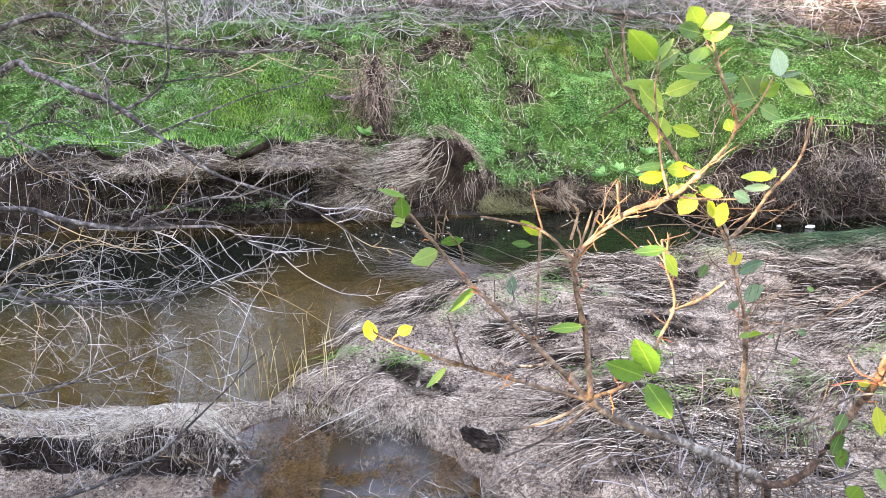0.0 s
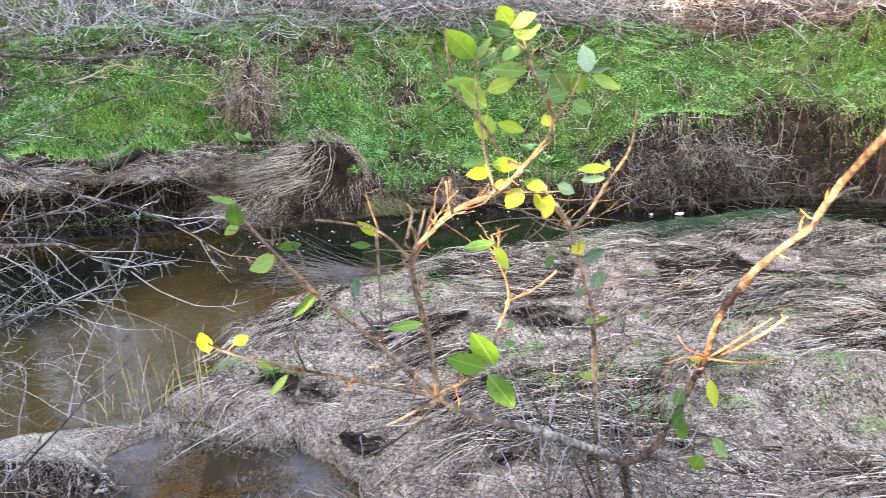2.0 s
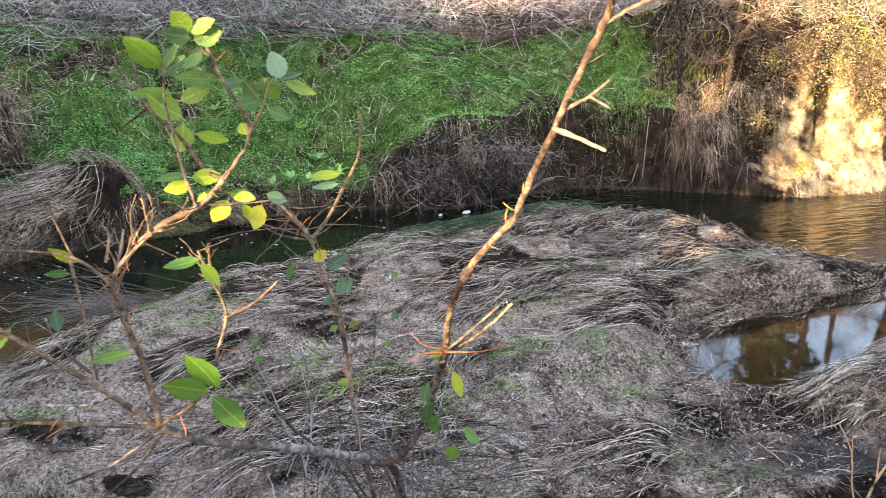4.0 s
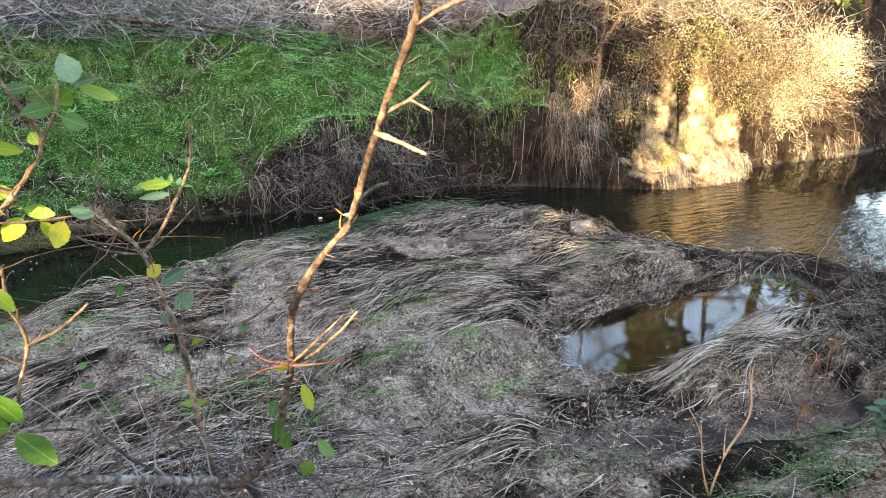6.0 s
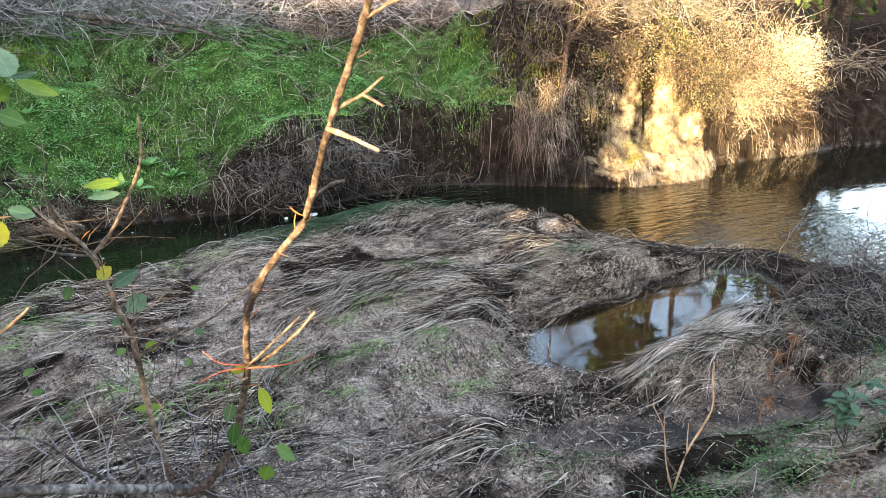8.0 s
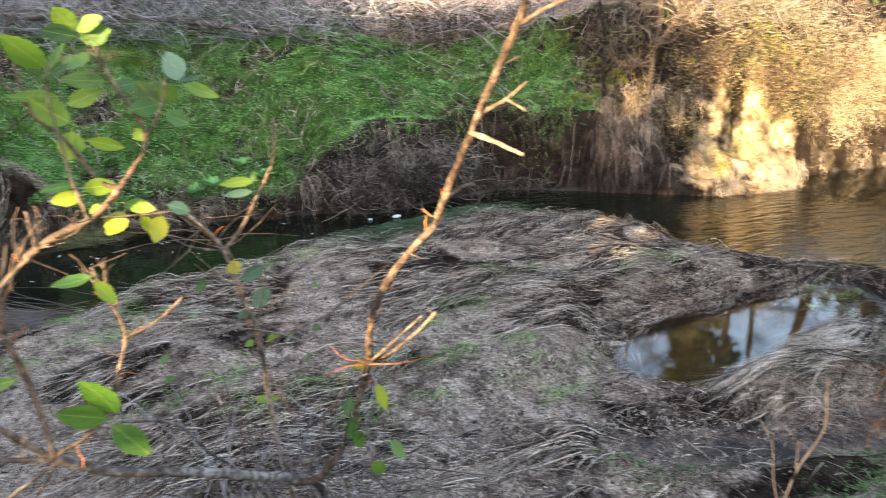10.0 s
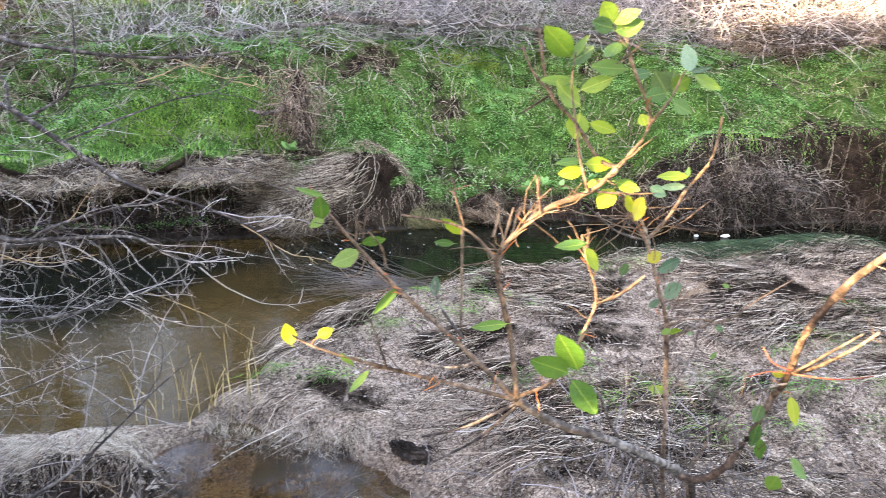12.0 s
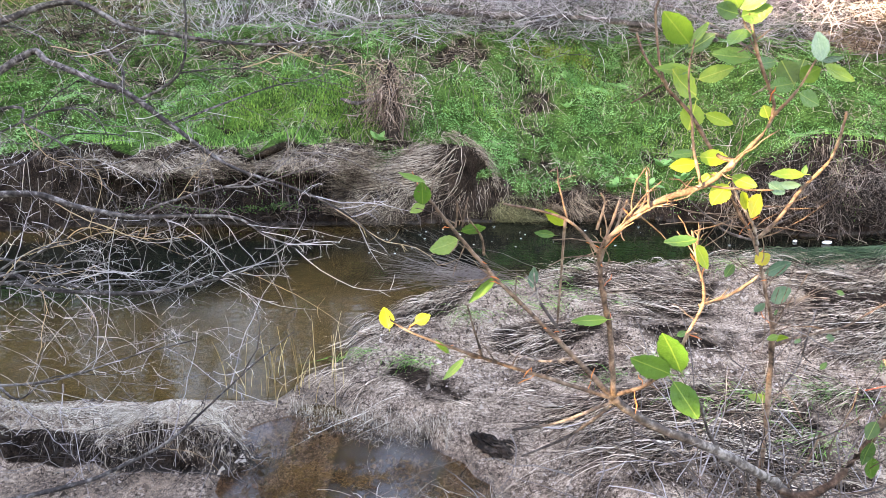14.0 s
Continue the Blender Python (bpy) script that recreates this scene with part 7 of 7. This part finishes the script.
def crumpled(name, x, y, z, size, seed, label, category):
    bm = bmesh.new()
    bmesh.ops.create_icosphere(bm, subdivisions=3, radius=1)
    for v in bm.verts:
        q = v.co.copy()
        v.co = Vector((q.x * size[0], q.y * size[1], q.z * size[2])) * (1 + 0.5 * noise.noise(q * 2.2 + Vector((seed, 1, 2))) + 0.25 * noise.noise(q * 6))
    me = bpy.data.meshes.new(name)
    bm.to_mesh(me)
    bm.free()
    me.materials.append(FOAM)
    ob = tagged(new(name, me), label, category)
    ob.location = (x, y, z)
    return ob


crumpled("litter", 3.72, 6.86, 0.02, (0.045, 0.022, 0.016), 3, "crumpled white plastic litter at the waterline", "litter")
crumpled("litter", 3.42, 6.9, 0.012, (0.022, 0.014, 0.01), 5, "scrap of white plastic litter at the waterline", "litter")
n = 56
x, y = np.concatenate([g.uniform(-1.5, 2.8, 46), g.uniform(-1.2, 0.6, 10)]), None
y = far_edge(x) - g.uniform(0.25, 1.0, n)
s = g.uniform(0.004, 0.014, n)
th = np.arange(6) * np.pi / 3
v = np.stack([x[:, None] + s[:, None] * np.cos(th), y[:, None] + 0.7 * s[:, None] * np.sin(th), np.full((n, 6), 0.006)], -1).reshape(-1, 3)
stuff("foam_flecks", (v, np.arange(6 * n).reshape(-1, 6)), FOAM, "small white foam flecks drifting on the creek", "foam")
fan = tagged(new("dead_branch"), "fan of dead twigs at the bar's tip reaching over the water", "branch")
fan.location = (0.3, 5.25, float(height(0.3, 5.25)))
gg = np.random.default_rng(361)
w = wander(gg.normal(0, 1, (110, 3)) * np.array([0.16, 0.06, 0.02]) + np.array([0, 0, 0.05]), unit(np.array([-1, 0.15, 0.14]) + gg.normal(0, 0.22, (110, 3)) * np.array([1, 1, 0.5])), gg.uniform(0.35, 0.95, 110), 6, gg, 0.09, 0.03)
for a in w:
    part("twig", tubes(a[None], np.linspace(0.0022, 0.0007, 6)[None], 4), BUSHTWIG, fan)


# ---- leaf litter, a blue-green seedling and rusty fern on the near bank ----
LITTER = strand_mat("dead_leaf", [(0.0, (0.05, 0.03, 0.02)), (0.5, (0.16, 0.10, 0.065)), (1.0, (0.36, 0.26, 0.18))], 0.7, 3.0)
BLUELEAF = strand_mat("grey_green_leaf", [(0.0, (0.03, 0.06, 0.035)), (0.5, (0.07, 0.125, 0.075)), (1.0, (0.15, 0.22, 0.14))], 0.4, 3.0, 0.2)
RUST = strand_mat("rusty_stalk", [(0.0, (0.16, 0.055, 0.02)), (0.5, (0.32, 0.13, 0.05)), (1.0, (0.5, 0.26, 0.10))], 0.7, 3.0)
gg = np.random.default_rng(400)
FALLEN = mesh_from("fallen_leaf", [(0, -0.5, 0), (0.28, -0.1, 0.06), (0.2, 0.3, 0.02), (0, 0.5, 0.08), (-0.2, 0.3, 0.05), (-0.28, -0.1, 0.1), (0, 0.0, -0.02)],
                   [[0, 1, 6], [1, 2, 6], [2, 3, 6], [3, 4, 6], [4, 5, 6], [5, 0, 6]], LITTER, True)
drift = tagged(new("leaf_litter"), "drift of curled brown dead leaves on the near bank", "leaf litter")
drift.location = (3.28, 0.99, float(height(3.28, 0.99)))
for i in range(230):
    x, y = 3.3 + gg.normal(0, 0.15), 0.98 + gg.normal(0, 0.07)
    ob = new("leaf", FALLEN)
    ob.parent = drift
    ob.matrix_basis = (Matrix.Translation(Vector((x, y, float(height(x, y)) + gg.uniform(0.005, 0.025))) - drift.location)
                       @ Euler((gg.normal(0, 0.4), gg.normal(0, 0.4), gg.uniform(0, 6.28))).to_matrix().to_4x4() @ Matrix.Scale(gg.uniform(0.014, 0.03), 4))


def seedling(x, y, tall, n, seed, label):
    gg = np.random.default_rng(seed)
    ob = tagged(new("seedling"), label, "seedling", "seedlings on the near bank")
    ob.location = (x, y, float(height(x, y)))
    shape = leaf_mesh("leaf", seed)
    shape.materials.clear()
    shape.materials.append(BLUELEAF)
    for j in range(3):
        tip = np.array([gg.normal(0, 0.08), gg.normal(0, 0.05), tall * gg.uniform(0.75, 1.0)])
        part("stem", limb([(0.02 * j, 0, -0.02), tip * 0.5 + gg.normal(0, 0.015, 3), tip], 0.004, 0.002, 6, 4), GREYBARK, ob)
        for i in range(n // 3):
            u = gg.uniform(0.55, 1.0)
            lf = new("leaf", shape)
            lf.parent = ob
            lf.matrix_basis = (Matrix.Translation(Vector(tip * u)) @ Euler((gg.uniform(-0.4, 0.5), gg.normal(0, 0.3), i * 2.4 + gg.normal(0, 0.4))).to_matrix().to_4x4()
                               @ Matrix.Scale(gg.uniform(0.04, 0.075), 4))
    return ob


seedling(3.56, 1.09, 0.3, 36, 411, "blue-green leafy seedling on the shaded near bank")
seedling(3.72, 1.15, 0.24, 24, 412, "small blue-green leafy seedling on the near bank")
for i, (x, y, tall) in enumerate(((4.53, 1.88, 0.3), (4.4, 1.9, 0.2), (4.0, 1.7, 0.16))):
    fern = tagged(new("dead_fern"), "rusty dead fern stalk on the near bank", "fern", "rusty ferns")
    fern.location = (x, y, float(height(x, y)))
    part("stalk", limb([(0, 0, -0.02), (0.01, 0.01, tall * 0.6), (0.03 + 0.02 * i, 0, tall)], 0.004, 0.002, 5, 4), RUST, fern)
    st = np.tile(np.array([[0.03, 0, tall * 0.9]]), (26, 1))
    w = wander(st, gg.normal(size=(26, 3)), gg.uniform(0.03, 0.09, 26), 4, gg, 0.4, 0.2)
    tagged(part("frond", tubes(w, np.full((26, 4), 0.0015), 3), RUST, fern), kind="stuff")


def dock(x, y, n, size, seed):
    """A rosette of broad leaves."""
    gg = np.random.default_rng(seed)
    ob = tagged(new("dock_plant"), "broad-leaved green dock rosette on the far bank", "plant", "docks on the far bank")
    ob.location = (x, y, float(height(x, y)))
    shape = leaf_mesh("leaf", seed)
    shape.materials.clear()
    shape.materials.append(HERB)
    for i in range(n):
        lf = new("leaf", shape)
        lf.parent = ob
        lf.matrix_basis = (Euler((gg.uniform(0.1, 0.9), gg.normal(0, 0.2), i * 2.4)).to_matrix().to_4x4() @ Matrix.Translation((0, 0.02, 0.01)) @ Matrix.Scale(size * gg.uniform(0.6, 1.1), 4))


for i, (x, y) in enumerate(((1.75, 7.75), (1.95, 7.8), (2.15, 7.75), (1.3, 8.7), (2.3, 7.95), (-0.85, 7.75), (2.5, 7.75), (0.9, 8.1))):
    dock(x, y, 9, 0.13, 500 + i)
gg = np.random.default_rng(520)
put_leaves([(0.95 + gg.normal(0, 0.16), 2.15 + gg.normal(0, 0.06), 1.2 + gg.normal(0, 0.16), gg.uniform(0.02, 0.045)) for _ in range(9)], 521)

# bundles of bleached grass and roots that hang down the bluff's shoulder
gg = np.random.default_rng(610)
for i, (x, f, z) in enumerate(((6.55, 0.05, 0.75), (6.66, 0.2, 1.15), (6.78, 0.1, 0.9), (6.95, 0.25, 1.25), (7.05, 0.1, 0.85), (7.25, 0.3, 1.3), (7.45, 0.3, 1.2), (7.7, 0.45, 1.3), (6.85, 0.0, 0.55))):
    y = float(far_edge(x)) + f
    ob = tagged(new("root_bundle"), "bundle of bleached grass and roots hanging down the bluff", "roots", "root bundles on the bluff")
    ob.location = (x, y, z)
    n = 90
    p, side = hanging(gg.normal(0, 0.065, n), gg.normal(0, 0.04, n), gg.normal(0, 0.04, n), np.stack([gg.normal(-0.1, 0.35, n), gg.normal(-0.6, 0.2, n)], -1), gg.uniform(0.15, 0.6, n), 6, gg)
    s = np.linspace(0, 1, 6)[None]
    p[..., 2] = gg.normal(0, 0.04, (n, 1)) + gg.uniform(0.2, 0.62, (n, 1)) * (0.12 * s - s ** 1.6)
    p[..., 2] = np.maximum(p[..., 2], 0.03 - z)
    tagged(part("tangle", ribbons(p, gg.uniform(0.002, 0.005, n), side), RUSSTRAW if i % 3 else RUSSET, ob), kind="stuff")

for i, (x, y, tall) in enumerate(((13.4, 9.2, 5.5), (16.2, 8.4, 6.5), (18.8, 7.2, 7.5), (21, 6.0, 8))):
    bare_tree("tree", x, y, tall, 0.09, 620 + i, "slender leafless tree at the creek's far bend", "bare trees beyond the bend", DARKBARK, DARKTWIG, (0.05 * (-1) ** i, 0.02), 1.2, 450)
brush_heap("brush_heap", 500, (6.7, 9.4, 2.15), (0.7, 0.25, 0.1), (0.4, 1.0), (0.003, 0.008), GREYTWIG, "pale grey brushwood along the top of the green slope", [], 641)

for i, (x, y, tall, wide) in enumerate(((25, 7.5, 5, 1.4), (29, 9, 6, 1.6), (14.0, 11.3, 6.4, 1.0), (20.5, 10.4, 9, 1.7))):
    evergreen_tree(x, y, tall, wide, 650 + i, "dark evergreen tree beyond the creek's bend", 2500)

# reddish buds and orange dead leaves on the shrub's shoots
BUD = strand_mat("red_bud", [(0.0, (0.25, 0.05, 0.03)), (0.5, (0.45, 0.13, 0.05)), (1.0, (0.65, 0.33, 0.08))], 0.6, 3.0, 0.2)
gg = np.random.default_rng(700)
for path, n in ((arm_left, 7), (arm_up, 10), (mid_stem[3:], 9), (fork_shoot, 7), (right_stem[4:11], 9), (arm_low, 5)):
    q = np.array(path, float)
    k = gg.integers(0, len(q) - 1, n)
    s = q[k] + (q[k + 1] - q[k]) * gg.random((n, 1))
    w = wander(s, gg.normal(0, 1, (n, 3)) + np.array([0, 0, 0.8]), gg.uniform(0.02, 0.07, n), 4, gg, 0.3)
    for a in w:
        part("bud_shoot", tubes(a[None] - FOOT, np.array([[0.0010, 0.0012, 0.0019, 0.0006]]), 5), BUD, HOLD.get(path[-1], shrub))

brush_heap("scrub", 1000, (13.0, 9.4, 1.9), (1.0, 0.5, 0.6), (0.3, 1.0), (0.002, 0.006), STRAW, "tall pale scrub beyond the bend", [], 720, 0.6, "scrub")
# golden moss cushions and green patches on the bluff
for i, (x, f, r) in enumerate(((7.0, 0.75, 0.16), (7.9, 0.75, 0.2), (8.3, 0.8, 0.22), (8.8, 0.85, 0.2), (9.2, 0.7, 0.18), (6.6, 0.6, 0.14), (9.9, 0.8, 0.25), (8.05, 0.35, 0.1))):
    gg = np.random.default_rng(730 + i)
    n = 700
    px, py = x + gg.normal(0, r, n), float(far_edge(x)) + f + gg.normal(0, r * 0.6, n)
    p, side = upright(px, py, height(px, py) - 0.005, gg.uniform(0.015, 0.06, n), 0.9, 3, gg)
    stuff("golden_tuft", ribbons(p, gg.uniform(0.003, 0.006, n), side), CUSHION, "golden-green moss cushion on the bluff", "moss")

brush_heap("scrub", 500, (15.6, 7.3, 0.9), (1.1, 0.5, 0.3), (0.3, 1.0), (0.002, 0.007), STRAW, "pale scrub leaning over the creek's far bend", [], 721, 0.4, "scrub")
# dead grass and rootlets trailing over the top of the sandy face
gg = np.random.default_rng(740)
n = 2600
x = gg.uniform(7.7, 9.6, n)
x = x[lumps(x, x * 0, 0.17, 68) + gg.normal(0, 0.2, n) > 0.05]
n = len(x)
y = far_edge(x) + gg.uniform(0.25, 0.6, n)
p, side = hanging(x, y, height(x, y) + 0.02, np.tile([-0.1, -0.9], (n, 1)), gg.uniform(0.1, 0.35, n), 5, gg)
stuff("bluff_fringe", ribbons(p, gg.uniform(0.0015, 0.0035, n), side), RUSSET, "dead grass and rootlets trailing over the sandy bluff face", "dry grass")

gg = np.random.default_rng(760)
p, r = tangle(100, (1.0, 2.15, 0.6), (0.3, 0.12, 0.2), (0.2, 0.6), (0.0012, 0.0032), 6, gg, 0.9, 0.2)
for a, b in zip(p, r):
    part("sucker", tubes(a[None] - FOOT, b[None], 5), BUSHTWIG if len(shrub.children) % 3 else GREYTWIG, shrub, "grey leafless sucker")

brush_heap("brush_heap", 900, (6.4, 9.7, 2.0), (0.9, 0.35, 0.1), (0.3, 0.9), (0.002, 0.006), BROWNTWIG, "brown dead stalks lying along the bare brow", [], 771, -0.1)

gg = np.random.default_rng(800)
# shaggy dead grass and stray twigs along the little ridge and its low end
n = 2600
x = gg.uniform(-2.6, -0.15, n)
x = x[lumps(x, x * 0, 0.13, 86) + gg.normal(0, 0.2, n) > 0.15]
n = len(x)
y = np.where(x < -0.85, 2.92 + gg.normal(0, 0.04, n), 3.36 - 0.26 * (x + 0.85) + gg.normal(0, 0.06, n))
p, side = hanging(x, y, height(x, y) + 0.015, np.stack([gg.normal(0, 0.4, n), gg.uniform(-1.0, -0.3, n)], -1), gg.uniform(0.05, 0.13, n) * np.where(x < -0.85, 0.55, 1.0), 5, gg)
p[..., 2] = np.maximum(p[..., 2], height(p[..., 0], p[..., 1]) + 0.004)
stuff("ridge_fringe", ribbons(p, gg.uniform(0.001, 0.0022, n), side), STRAW, "shaggy bleached grass hanging over the small ridge", "dry grass")
n = 150
c = np.stack([gg.uniform(-2.5, -0.9, n), gg.uniform(2.72, 2.98, n), gg.uniform(0.04, 0.16, n)], -1)
p = wander(c, gg.normal(0, 1, (n, 3)) * np.array([1, 0.5, 0.35]), gg.uniform(0.08, 0.3, n), 6, gg, 0.35)
p[..., 2] = np.maximum(p[..., 2], height(p[..., 0], p[..., 1]) + 0.004)
stuff("ridge_twigs", tubes(p, np.full(p.shape[:2], 0.0016), 4), BUSHTWIG, "thin grey twigs caught on the small ridge", "twigs")
crumbs(5200, (-1.1, 0.2, 2.3, 3.45), lambda x, y: step(inside(x, y, FRONT_POOL), -0.12, 0.05) * step(lumps(x, y, 0.16, 87), -0.4, 0.3), (0.006, 0.017), gg, "pool_gravel", GRIT, "wet brown gravel on the bed of the front pool", "gravel")
# ochre algae and a few bleached stems in the front pool
OCHRE = strand_mat("ochre_algae", [(0.0, (0.03, 0.015, 0.007)), (0.5, (0.095, 0.052, 0.02)), (1.0, (0.22, 0.125, 0.045))], 0.5, 6.0)
c = np.stack([gg.normal(-0.5, 0.22, 26), gg.normal(2.85, 0.16, 26), np.full(26, 0.006)], -1)
k = gg.integers(0, 26, 1500)
p = wander(c[k] + gg.normal(0, 0.03, (1500, 3)) * np.array([1, 1, 0]), gg.normal(0, 1, (1500, 3)) * np.array([1, 1, 0]), gg.uniform(0.03, 0.1, 1500), 6, gg, 0.6)
p[..., 2] = 0.006 + 0.004 * gg.random((1500, 6))
p = p[inside(p[:, 0, 0], p[:, 0, 1], FRONT_POOL) > 0.02][::2]
stuff("pool_algae", tubes(p, np.full(p.shape[:2], 0.0012), 3), OCHRE, "ochre algae strands in the shallow front pool", "algae")
n = 44
x, y = gg.normal(-0.05, 0.16, n), gg.normal(2.7, 0.07, n)
p, side = lying(x, y, gg.normal(2.5, 0.5, n), gg.uniform(0.08, 0.25, n), np.full(n, 0.05), 5, gg)
stuff("pool_stems", ribbons(p, gg.uniform(0.001, 0.002, n), side), PALE, "bleached grass stems fallen across the front pool", "dry grass")
